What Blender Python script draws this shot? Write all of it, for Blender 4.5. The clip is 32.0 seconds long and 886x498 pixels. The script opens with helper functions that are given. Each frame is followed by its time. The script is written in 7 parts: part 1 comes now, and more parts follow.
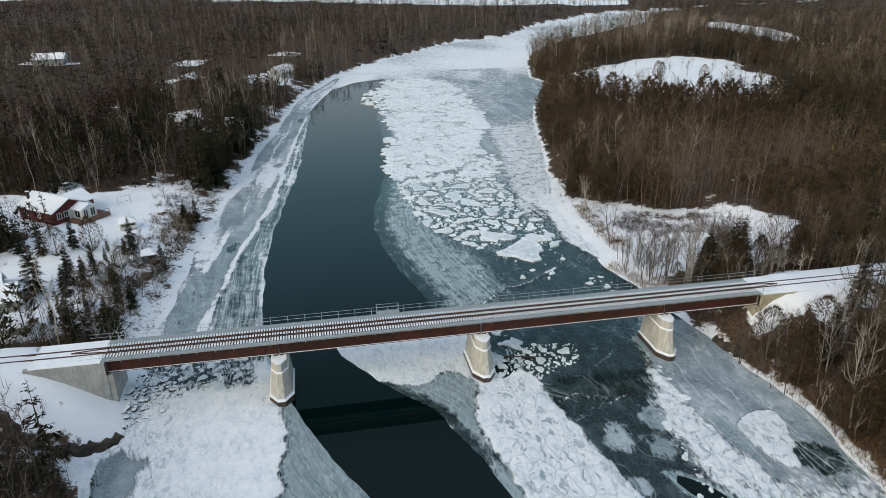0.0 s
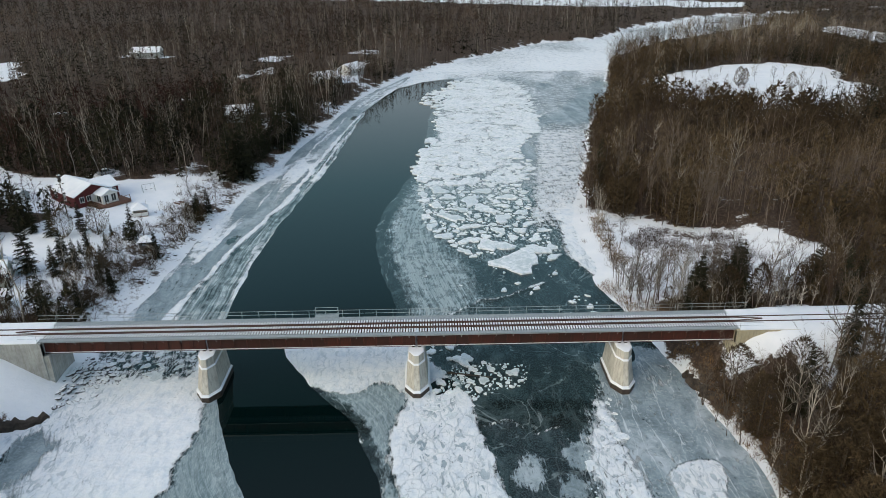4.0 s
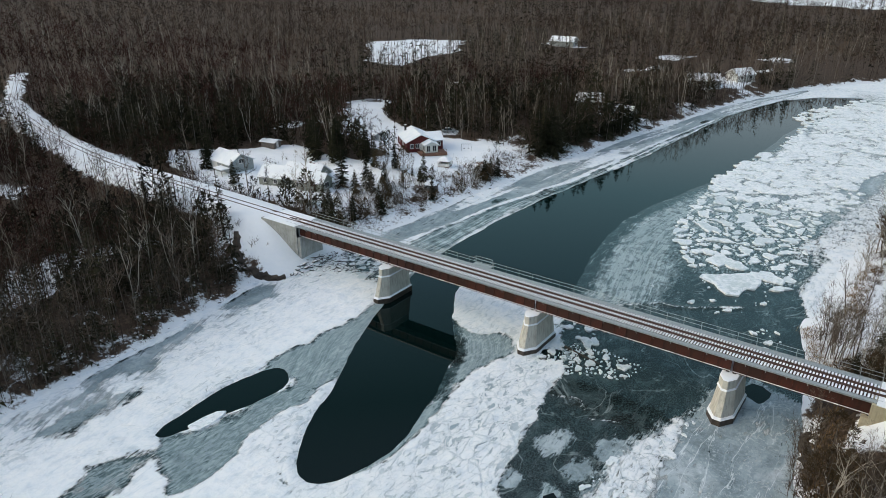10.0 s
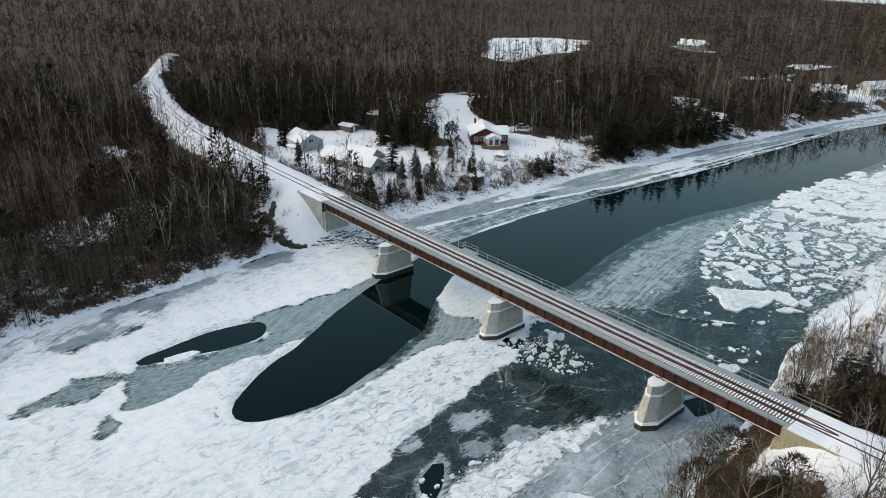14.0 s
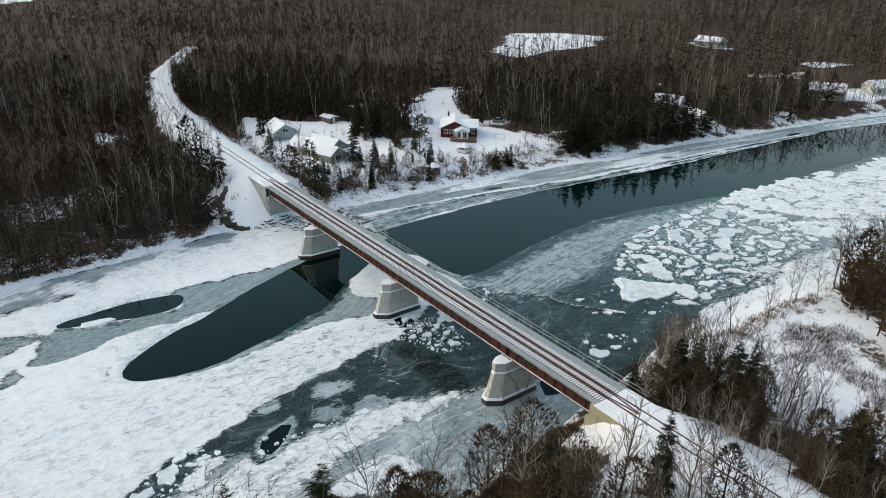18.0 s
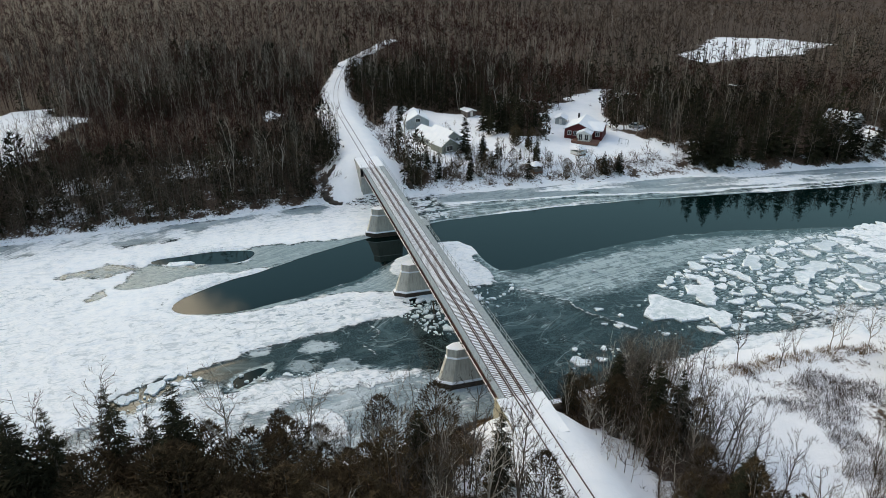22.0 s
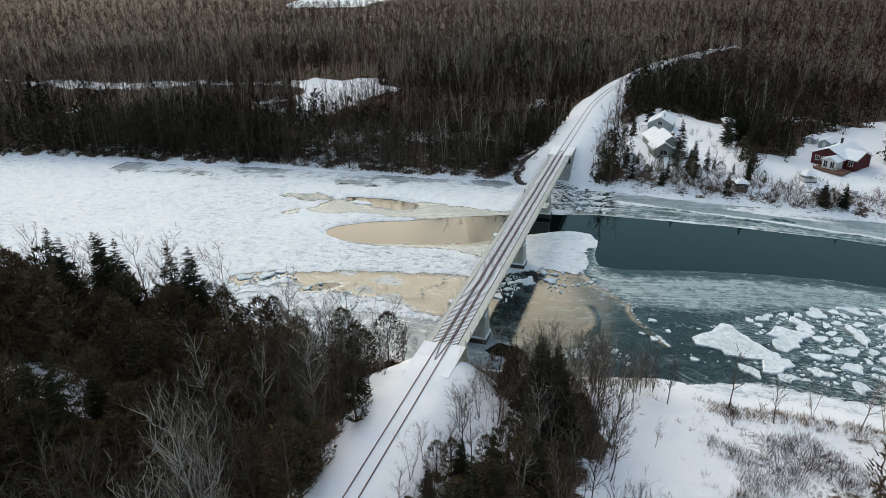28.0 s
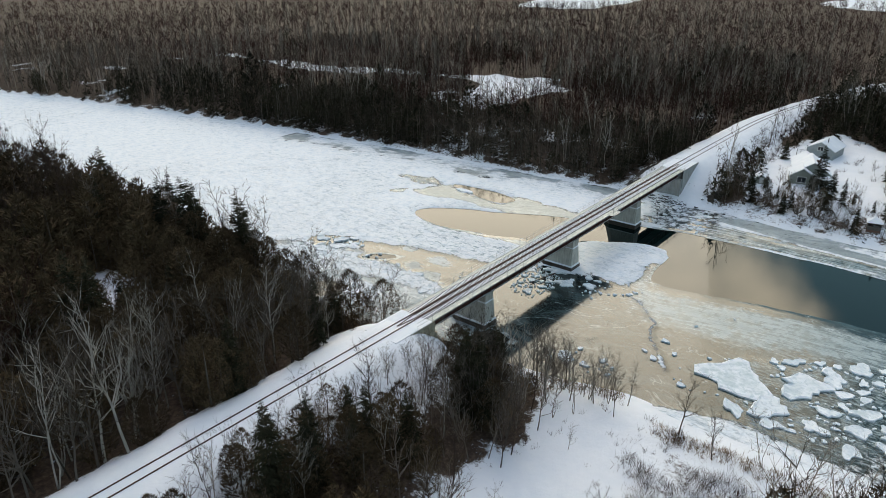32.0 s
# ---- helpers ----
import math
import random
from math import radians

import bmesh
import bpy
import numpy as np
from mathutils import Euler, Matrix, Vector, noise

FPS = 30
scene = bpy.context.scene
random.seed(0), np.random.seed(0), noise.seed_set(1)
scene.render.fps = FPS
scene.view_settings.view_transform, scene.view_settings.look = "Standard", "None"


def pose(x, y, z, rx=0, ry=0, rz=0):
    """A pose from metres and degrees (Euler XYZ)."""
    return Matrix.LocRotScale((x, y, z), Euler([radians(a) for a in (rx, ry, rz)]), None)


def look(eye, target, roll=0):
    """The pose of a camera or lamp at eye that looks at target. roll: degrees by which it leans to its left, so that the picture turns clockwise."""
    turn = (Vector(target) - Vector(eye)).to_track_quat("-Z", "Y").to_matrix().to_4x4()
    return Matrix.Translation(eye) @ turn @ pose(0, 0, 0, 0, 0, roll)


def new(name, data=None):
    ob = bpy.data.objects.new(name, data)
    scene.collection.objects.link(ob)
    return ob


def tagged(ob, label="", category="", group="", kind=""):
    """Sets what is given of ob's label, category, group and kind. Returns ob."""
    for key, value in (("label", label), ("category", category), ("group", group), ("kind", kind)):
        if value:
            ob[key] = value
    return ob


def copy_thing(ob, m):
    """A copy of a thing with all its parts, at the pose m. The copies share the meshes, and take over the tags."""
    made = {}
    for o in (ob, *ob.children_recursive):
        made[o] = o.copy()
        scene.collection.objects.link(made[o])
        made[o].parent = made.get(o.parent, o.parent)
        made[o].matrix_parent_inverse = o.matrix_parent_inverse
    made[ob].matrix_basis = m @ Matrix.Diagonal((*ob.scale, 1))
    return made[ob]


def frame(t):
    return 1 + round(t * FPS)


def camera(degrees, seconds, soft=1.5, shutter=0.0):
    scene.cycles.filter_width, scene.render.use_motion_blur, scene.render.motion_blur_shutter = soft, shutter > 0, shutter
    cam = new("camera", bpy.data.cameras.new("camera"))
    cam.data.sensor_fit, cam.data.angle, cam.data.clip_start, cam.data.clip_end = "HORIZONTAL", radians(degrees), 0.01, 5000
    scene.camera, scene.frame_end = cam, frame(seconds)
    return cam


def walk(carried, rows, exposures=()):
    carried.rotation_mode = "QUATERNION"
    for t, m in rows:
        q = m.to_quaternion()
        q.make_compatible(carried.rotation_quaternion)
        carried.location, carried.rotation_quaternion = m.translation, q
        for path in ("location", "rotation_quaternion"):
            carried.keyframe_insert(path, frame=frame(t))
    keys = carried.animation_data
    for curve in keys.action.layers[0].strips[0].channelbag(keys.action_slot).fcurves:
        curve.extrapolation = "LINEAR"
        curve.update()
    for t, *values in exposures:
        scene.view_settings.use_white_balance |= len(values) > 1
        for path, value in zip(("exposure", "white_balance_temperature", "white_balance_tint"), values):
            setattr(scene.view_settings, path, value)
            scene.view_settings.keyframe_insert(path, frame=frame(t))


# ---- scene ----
# ---- camera and its flight ----
cam = camera(65.05, 32.0, soft=0.7)
ROWS = [
    (0.0, -0.94, -2.22, 57.45, 66.34, 0.30, -11.02),
    (0.5, 1.95, -2.11, 57.23, 66.33, 0.34, -10.50),
    (1.0, 4.93, -1.86, 57.08, 66.31, 0.39, -9.70),
    (1.5, 7.89, -1.54, 56.89, 66.31, 0.43, -8.93),
    (2.0, 10.91, -1.21, 56.74, 66.34, 0.45, -8.24),
    (2.5, 13.89, -0.81, 56.60, 66.36, 0.49, -7.48),
    (4.5, 26.57, -0.27, 56.46, 66.49, 0.56, 1.80),
    (5.0, 30.06, -0.46, 56.43, 66.56, 0.57, 4.99),
    (5.5, 33.45, -1.05, 56.24, 66.60, 0.54, 7.97),
    (6.0, 36.88, -1.80, 56.07, 66.60, 0.51, 10.97),
    (6.5, 40.37, -2.34, 56.01, 66.61, 0.52, 14.03),
    (7.0, 43.90, -2.82, 55.94, 66.65, 0.51, 17.14),
    (7.5, 47.39, -3.00, 55.86, 66.66, 0.47, 20.37),
    (8.0, 50.90, -2.97, 55.84, 66.71, 0.46, 23.50),
    (8.5, 54.32, -2.62, 55.69, 66.76, 0.47, 26.67),
    (9.0, 57.56, -2.05, 55.64, 66.74, 0.38, 29.81),
    (9.5, 60.93, -1.32, 55.60, 66.73, 0.35, 33.03),
    (10.0, 64.17, -0.26, 55.62, 66.76, 0.25, 36.09),
    (10.5, 67.40, 1.06, 55.63, 66.77, 0.18, 39.12),
    (11.0, 70.52, 2.63, 55.62, 66.80, 0.10, 42.09),
    (11.5, 73.52, 4.49, 55.57, 66.81, 0.01, 45.00),
    (12.0, 76.38, 6.56, 55.56, 66.77, -0.10, 47.82),
    (12.5, 79.30, 8.66, 55.50, 66.75, -0.17, 49.32),
    (13.0, 82.05, 10.47, 55.44, 66.72, -0.21, 49.41),
    (13.5, 84.80, 12.02, 55.41, 66.68, -0.25, 49.46),
    (14.0, 87.44, 13.36, 55.40, 66.63, -0.28, 49.49),
    (14.5, 90.19, 14.69, 55.48, 66.56, -0.26, 49.54),
    (15.0, 92.97, 16.20, 55.55, 66.55, -0.24, 49.57),
    (15.5, 95.52, 17.88, 55.65, 66.52, -0.22, 49.60),
    (17.5, 105.64, 26.65, 56.08, 66.31, -0.15, 51.96),
    (18.0, 108.25, 29.31, 56.32, 66.23, -0.04, 54.29),
    (18.5, 110.84, 32.21, 56.43, 66.20, 0.05, 56.69),
    (19.0, 113.46, 35.41, 56.67, 66.14, 0.13, 59.14),
    (19.5, 116.08, 38.79, 56.72, 66.15, 0.16, 61.42),
    (20.0, 118.71, 42.34, 56.98, 66.10, 0.29, 63.64),
    (20.5, 121.27, 45.97, 57.01, 66.12, 0.35, 65.88),
    (21.0, 123.74, 49.76, 57.07, 66.13, 0.42, 68.57),
    (21.5, 126.02, 53.60, 57.08, 66.12, 0.46, 71.46),
    (22.0, 128.25, 57.58, 56.99, 66.17, 0.53, 74.22),
    (22.5, 130.31, 61.68, 56.90, 66.20, 0.58, 76.93),
    (23.0, 132.20, 65.79, 56.79, 66.22, 0.58, 79.62),
    (23.5, 133.94, 70.05, 56.58, 66.30, 0.64, 82.57),
    (24.0, 135.51, 74.25, 56.52, 66.33, 0.65, 85.40),
    (24.5, 136.86, 78.53, 56.43, 66.38, 0.67, 88.22),
    (25.0, 138.08, 82.76, 56.36, 66.40, 0.68, 91.00),
    (25.5, 139.12, 87.09, 56.18, 66.47, 0.68, 93.71),
    (27.5, 141.02, 104.73, 56.02, 66.62, 0.72, 104.95),
    (28.0, 140.99, 108.98, 56.11, 66.66, 0.68, 107.82),
    (28.5, 140.66, 113.24, 56.10, 66.69, 0.61, 110.76),
    (29.0, 140.09, 117.52, 56.09, 66.71, 0.53, 113.61),
    (29.5, 139.29, 121.82, 56.10, 66.76, 0.45, 116.41),
    (30.0, 138.23, 126.06, 56.21, 66.78, 0.36, 119.04),
    (30.5, 136.94, 130.19, 56.32, 66.81, 0.25, 121.70),
    (31.0, 135.44, 134.20, 56.33, 66.84, 0.13, 124.17),
    (31.5, 133.72, 138.17, 56.25, 66.85, -0.02, 126.47),
    (32.0, 131.81, 142.01, 56.10, 66.86, -0.14, 128.56),
]
walk(cam, [(t, pose(*r)) for t, *r in ROWS], exposures=[(0.0, -0.13, 6300, 10), (8.0, -0.11, 6280, 10), (13.0, 0.03, 6480, 10), (20.0, 0.05, 6520, 10), (25.0, 0.0, 6500, 10), (32.0, -0.03, 6470, 10)])

# ---- sky and light ----
SUN_YAW, SUN_UP = 133.0, 25.0
SUN_WAY = Vector((-math.sin(radians(SUN_YAW)) * math.cos(radians(SUN_UP)), math.cos(radians(SUN_YAW)) * math.cos(radians(SUN_UP)), math.sin(radians(SUN_UP))))


def make_sky():
    w = bpy.data.worlds.new("winter_sky")
    scene.world = w
    w.use_nodes = True
    nt = w.node_tree
    nt.nodes.clear()
    N, L = nt.nodes.new, nt.links.new
    out, bg = N("ShaderNodeOutputWorld"), N("ShaderNodeBackground")
    sky = N("ShaderNodeTexSky")
    sky.sky_type, sky.sun_disc = "NISHITA", False
    sky.sun_elevation, sky.sun_rotation = radians(SUN_UP), radians(-SUN_YAW)
    sky.air_density, sky.dust_density = 1.0, 0.6
    dim = N("ShaderNodeMixRGB")
    dim.blend_type, dim.inputs[0].default_value = "MULTIPLY", 1.0
    dim.inputs[2].default_value = (0.055, 0.066, 0.075, 1)
    L(sky.outputs[0], dim.inputs[1])
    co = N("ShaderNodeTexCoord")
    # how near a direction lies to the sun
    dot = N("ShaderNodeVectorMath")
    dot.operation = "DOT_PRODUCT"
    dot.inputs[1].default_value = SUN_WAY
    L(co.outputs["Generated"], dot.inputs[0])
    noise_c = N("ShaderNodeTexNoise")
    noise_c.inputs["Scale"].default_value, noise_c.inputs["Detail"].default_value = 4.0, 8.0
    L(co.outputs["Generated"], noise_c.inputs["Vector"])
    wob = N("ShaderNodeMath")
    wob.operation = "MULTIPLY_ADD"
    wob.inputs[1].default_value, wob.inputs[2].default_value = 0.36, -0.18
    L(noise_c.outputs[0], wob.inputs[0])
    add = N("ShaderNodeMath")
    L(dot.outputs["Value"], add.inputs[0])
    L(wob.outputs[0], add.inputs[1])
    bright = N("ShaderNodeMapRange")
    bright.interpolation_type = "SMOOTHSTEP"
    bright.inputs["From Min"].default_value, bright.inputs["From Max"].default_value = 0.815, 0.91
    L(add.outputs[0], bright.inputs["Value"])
    # grey overcast: bright horizon, dark band above, zenith raised to light the snow
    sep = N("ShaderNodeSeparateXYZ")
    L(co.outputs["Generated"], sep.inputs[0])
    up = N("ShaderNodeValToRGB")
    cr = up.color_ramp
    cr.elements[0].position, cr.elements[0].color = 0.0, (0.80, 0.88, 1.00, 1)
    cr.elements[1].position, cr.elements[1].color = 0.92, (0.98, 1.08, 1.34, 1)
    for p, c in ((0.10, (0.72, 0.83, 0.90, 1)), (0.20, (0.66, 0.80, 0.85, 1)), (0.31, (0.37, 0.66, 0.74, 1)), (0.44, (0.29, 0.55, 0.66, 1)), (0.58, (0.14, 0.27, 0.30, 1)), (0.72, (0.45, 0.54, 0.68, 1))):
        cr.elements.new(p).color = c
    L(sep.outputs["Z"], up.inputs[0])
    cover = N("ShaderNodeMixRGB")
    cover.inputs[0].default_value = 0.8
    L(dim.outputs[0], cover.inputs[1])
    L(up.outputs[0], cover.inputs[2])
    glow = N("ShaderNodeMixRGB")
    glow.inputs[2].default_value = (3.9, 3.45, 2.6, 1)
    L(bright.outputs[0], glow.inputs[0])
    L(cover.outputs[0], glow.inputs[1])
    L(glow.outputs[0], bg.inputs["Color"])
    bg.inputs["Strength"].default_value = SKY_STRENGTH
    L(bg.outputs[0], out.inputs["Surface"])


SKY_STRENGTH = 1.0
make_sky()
sun = new("sun", bpy.data.lights.new("sun", "SUN"))
sun.data.energy, sun.data.angle, sun.data.color = 0.4, radians(50), (1.0, 0.95, 0.88)
sun.matrix_world = look((0, 0, 200), Vector((0, 0, 200)) - SUN_WAY)

# ---- materials ----


class Mat:
    """A small builder of node materials."""

    def __init__(self, name, rough=0.8, metal=0.0, spec=0.3):
        self.m = bpy.data.materials.new(name)
        self.m.use_nodes = True
        self.nt = self.m.node_tree
        self.b = self.nt.nodes["Principled BSDF"]
        self.b.inputs["Roughness"].default_value = rough
        self.b.inputs["Metallic"].default_value = metal
        self.b.inputs["Specular IOR Level"].default_value = spec
        self.co = self.nt.nodes.new("ShaderNodeTexCoord")

    def n(self, kind, **inputs):
        node = self.nt.nodes.new(kind)
        for k, v in inputs.items():
            sock = node.inputs[int(k[1:])] if k[0] == "i" and k[1:].isdigit() else node.inputs[k.replace("_", " ")]
            if isinstance(v, bpy.types.NodeSocket):
                self.nt.links.new(v, sock)
            else:
                sock.default_value = v
        return node

    def coords(self, sx=1.0, sy=1.0, sz=1.0):
        mp = self.n("ShaderNodeMapping", Vector=self.co.outputs["Object"])
        mp.inputs["Scale"].default_value = (sx, sy, sz)
        return mp.outputs[0]

    def noise(self, scale, detail=4.0, vec=None, rough=0.55):
        t = self.n("ShaderNodeTexNoise", Scale=scale, Detail=detail, Roughness=rough, Vector=vec or self.co.outputs["Object"])
        return t.outputs[0]

    def ramp(self, fac, *stops):
        r = self.n("ShaderNodeValToRGB", Fac=fac)
        cr = r.color_ramp
        for e, (p, c) in zip(cr.elements, (stops[0], stops[-1])):
            e.position, e.color = p, (c if len(c) == 4 else (*c, 1))
        for p, c in stops[1:-1]:
            cr.elements.new(p).color = (*c, 1)
        return r.outputs[0]

    def step(self, fac, lo, hi, a=0.0, b=1.0):
        r = self.n("ShaderNodeMapRange", Value=fac)
        r.inputs["From Min"].default_value, r.inputs["From Max"].default_value = lo, hi
        r.inputs["To Min"].default_value, r.inputs["To Max"].default_value = a, b
        return r.outputs[0]

    def mix(self, fac, a, b, mode="MIX"):
        a = (*a, 1) if isinstance(a, tuple) and len(a) == 3 else a
        b = (*b, 1) if isinstance(b, tuple) and len(b) == 3 else b
        x = self.n("ShaderNodeMixRGB", i0=fac, i1=a, i2=b)
        x.blend_type = mode
        return x.outputs[0]

    def math(self, op, a, b=0.0):
        x = self.n("ShaderNodeMath", i0=a, i1=b)
        x.operation = op
        x.use_clamp = op in ("ADD", "SUBTRACT")
        return x.outputs[0]

    def attr(self, name):
        a = self.nt.nodes.new("ShaderNodeAttribute")
        a.attribute_name = name
        return a.outputs["Fac"]

    def island(self):
        return self.nt.nodes.new("ShaderNodeNewGeometry").outputs["Random Per Island"]

    def each(self):
        return self.nt.nodes.new("ShaderNodeObjectInfo").outputs["Random"]

    def set(self, color=None, rough=None, bump=None, strength=0.3, dist=0.1):
        for v, s in ((color, "Base Color"), (rough, "Roughness")):
            if v is not None:
                if isinstance(v, bpy.types.NodeSocket):
                    self.nt.links.new(v, self.b.inputs[s])
                else:
                    self.b.inputs[s].default_value = (*v, 1) if s == "Base Color" else v
        if bump is not None:
            bp = self.n("ShaderNodeBump", Height=bump, Strength=strength, Distance=dist)
            self.nt.links.new(bp.outputs[0], self.b.inputs["Normal"])
        return self.m


def mat_plain(name, a, b, rough=0.7, scale=3.0, metal=0.0, spec=0.3, bump=0.15):
    m = Mat(name, rough, metal, spec)
    f = m.noise(scale, 5)
    g = m.noise(scale * 9, 3)
    c = m.mix(m.step(f, 0.35, 0.65), a, b)
    c = m.mix(m.step(g, 0.3, 0.7, 0.0, 0.35), c, tuple(x * 0.6 for x in a))
    return m.set(c, bump=g, strength=bump, dist=0.02)


def mat_ground():
    m = Mat("snowy_ground", 0.85, 0, 0.15)
    big, mid, fine = m.noise(0.035, 5), m.noise(0.22, 6, rough=0.65), m.noise(1.6, 5, rough=0.7)
    snow = m.mix(m.step(mid, 0.3, 0.7), (0.74, 0.77, 0.81), (0.84, 0.85, 0.87))
    litter = m.ramp(fine, (0.25, (0.024, 0.017, 0.013)), (0.5, (0.062, 0.042, 0.030)), (0.75, (0.15, 0.11, 0.08)))
    f = m.math("ADD", m.attr("litter"), m.step(fine, 0.3, 0.75, -0.18, 0.18))
    f = m.math("ADD", f, m.step(mid, 0.3, 0.7, -0.28, 0.28))
    c = m.mix(m.step(f, 0.42, 0.58), snow, litter)
    h = m.math("ADD", m.math("MULTIPLY", mid, 0.7), m.math("MULTIPLY", fine, 0.35))
    return m.set(c, bump=h, strength=0.6, dist=0.35)


def mat_ice():
    m = Mat("river_ice", 0.5, 0, 0.5)
    obj = m.co.outputs["Object"]
    flow = m.coords(1.0, 0.32, 1.0)
    streak = m.n("ShaderNodeTexNoise", Scale=2.3, Detail=8.0, Roughness=0.70, Distortion=0.7, Vector=flow).outputs[0]
    swirl = m.n("ShaderNodeTexNoise", Scale=0.14, Detail=7.0, Roughness=0.6, Distortion=1.8, Vector=flow).outputs[0]
    # lines that follow the edge of the open water
    sep = m.n("ShaderNodeSeparateXYZ", Vector=obj)
    lane_at = m.n("ShaderNodeCombineXYZ", i0=m.attr("lane"), i1=m.math("MULTIPLY", sep.outputs[1], 0.045)).outputs[0]
    drawn = m.n("ShaderNodeTexNoise", Scale=1.5, Detail=8.0, Roughness=0.7, Distortion=0.5, Vector=lane_at).outputs[0]
    mid, fine, grit = m.noise(0.45, 6, rough=0.65), m.noise(2.6, 5, rough=0.7), m.noise(5.5, 3, rough=0.8)
    def cracks(scale, width, vec, rough=0.5, twist=0.4):
        """Thin wandering lines."""
        t = m.n("ShaderNodeTexNoise", Scale=scale, Detail=4.0, Roughness=rough, Distortion=twist, Vector=vec).outputs[0]
        d = m.n("ShaderNodeMath", i0=t, i1=0.5)
        d.operation = "SUBTRACT"
        return m.step(m.math("ABSOLUTE", d.outputs[0]), 0.0, width, 1.0, 0.0)
    warp = m.n("ShaderNodeTexNoise", Scale=0.55, Detail=5.0, Roughness=0.65, Vector=obj).outputs["Color"]

    def plates(scale, width, vec, sway):
        """Lines between ragged plates, of uneven breadth."""
        at = m.n("ShaderNodeVectorMath", i0=m.mix(sway, vec, warp, "ADD"), i1=(0.0, 0.0, 0.0)).outputs[0]
        v = m.n("ShaderNodeTexVoronoi", Vector=at, Scale=scale)
        v.feature, v.voronoi_dimensions = "DISTANCE_TO_EDGE", "2D"
        d = m.n("ShaderNodeMath", i0=v.outputs["Distance"], i1=m.step(mid, 0.35, 0.7, 0.0, width))
        d.operation = "SUBTRACT"
        return m.step(d.outputs[0], -0.01, 0.03, 1.0, 0.0)
    plate_a, plate_b = plates(0.42, 0.045, m.coords(1.0, 0.6, 1.0), 5.0), plates(0.95, 0.05, m.coords(1.0, 0.55, 1.0), 3.6)
    vein, crack = cracks(0.30, 0.011, m.coords(1.0, 0.16, 1.0), 0.55, 0.3), cracks(0.11, 0.004, obj, 0.55)
    # thin clear ice: dark, gritty, with faint whorls
    whorl = m.n("ShaderNodeTexNoise", Scale=0.20, Detail=9.0, Roughness=0.68, Distortion=1.3, Vector=m.coords(1.0, 0.65, 1.0)).outputs[0]
    thin = m.ramp(whorl, (0.40, (0.003, 0.009, 0.009)), (0.52, (0.012, 0.024, 0.025)), (0.62, (0.042, 0.066, 0.069)), (0.78, (0.13, 0.165, 0.17)))
    thin = m.mix(m.step(grit, 0.48, 0.68, 0.0, 0.24), thin, (0.26, 0.32, 0.33))
    curl = m.math("MULTIPLY", cracks(0.085, 0.010, m.coords(1.0, 0.8, 1.0), 0.5, 1.6), m.step(whorl, 0.42, 0.55))
    thin = m.mix(m.math("MULTIPLY", curl, 0.55), thin, (0.36, 0.42, 0.42))
    # streaked slush
    slush = m.ramp(m.mix(m.attr("drawn"), streak, drawn), (0.32, (0.045, 0.08, 0.088)), (0.48, (0.16, 0.22, 0.235)), (0.62, (0.44, 0.51, 0.53)), (0.72, (0.62, 0.67, 0.69)))
    slush = m.mix(m.step(swirl, 0.35, 0.65, 0.0, 0.5), slush, (0.16, 0.225, 0.24))
    slush = m.mix(m.step(grit, 0.56, 0.70, 0.0, 0.45), slush, (0.60, 0.66, 0.69))
    threads = m.math("MAXIMUM", cracks(0.9, 0.05, lane_at, 0.6, 0.5), cracks(2.0, 0.07, lane_at, 0.6, 0.4))
    slush = m.mix(m.math("MULTIPLY", m.math("MULTIPLY", threads, m.attr("drawn")), 0.6), slush, (0.66, 0.71, 0.73))
    # smooth pale grey ice
    crumb0 = m.n("ShaderNodeTexNoise", Scale=0.5, Detail=8.0, Roughness=0.7, Distortion=0.9, Vector=obj).outputs[0]
    pale = m.ramp(swirl, (0.34, (0.13, 0.18, 0.205)), (0.5, (0.25, 0.315, 0.35)), (0.66, (0.47, 0.53, 0.57)))
    pale = m.mix(m.step(fine, 0.45, 0.62, 0.0, 0.45), pale, (0.40, 0.46, 0.48))
    pale = m.mix(m.step(crumb0, 0.50, 0.62, 0.0, 0.5), pale, (0.11, 0.15, 0.16))
    veins = m.math("MULTIPLY", vein, m.step(mid, 0.3, 0.5))
    net = m.math("MULTIPLY", cracks(0.30, 0.02, m.coords(1.0, 0.6, 1.0), 0.6), m.step(fine, 0.42, 0.6))
    lines = m.math("MULTIPLY", m.math("MAXIMUM", veins, m.math("MULTIPLY", net, 0.5)), m.attr("veined"))
    # wind-packed snow, in plates where it is broken
    snow = m.ramp(mid, (0.25, (0.58, 0.66, 0.74)), (0.40, (0.79, 0.83, 0.87)), (0.65, (0.87, 0.885, 0.90)))
    # bluish shade of the faint crust ridges, painted into the snow colour as streaks
    ridge_shade = m.n("ShaderNodeTexNoise", Scale=1.0, Detail=7.0, Roughness=0.68, Distortion=0.5, Vector=m.coords(1.0, 0.45, 1.0)).outputs[0]
    snow = m.mix(m.step(ridge_shade, 0.50, 0.68, 0.0, 0.55), snow, (0.52, 0.61, 0.70))
    snow = m.mix(m.step(fine, 0.52, 0.72, 0.0, 0.30), snow, (0.60, 0.68, 0.75))
    # upturned edges and seams between frozen plates, their shadow lines put into the colour
    blot = m.n("ShaderNodeTexNoise", Scale=0.9, Detail=5.0, Roughness=0.62, Distortion=1.1, Vector=m.coords(1.0, 0.5, 1.0)).outputs[0]
    lip_shade = m.math("MULTIPLY", m.math("MAXIMUM", plate_a, m.math("MULTIPLY", plate_b, 0.75)), m.step(fine, 0.36, 0.52))
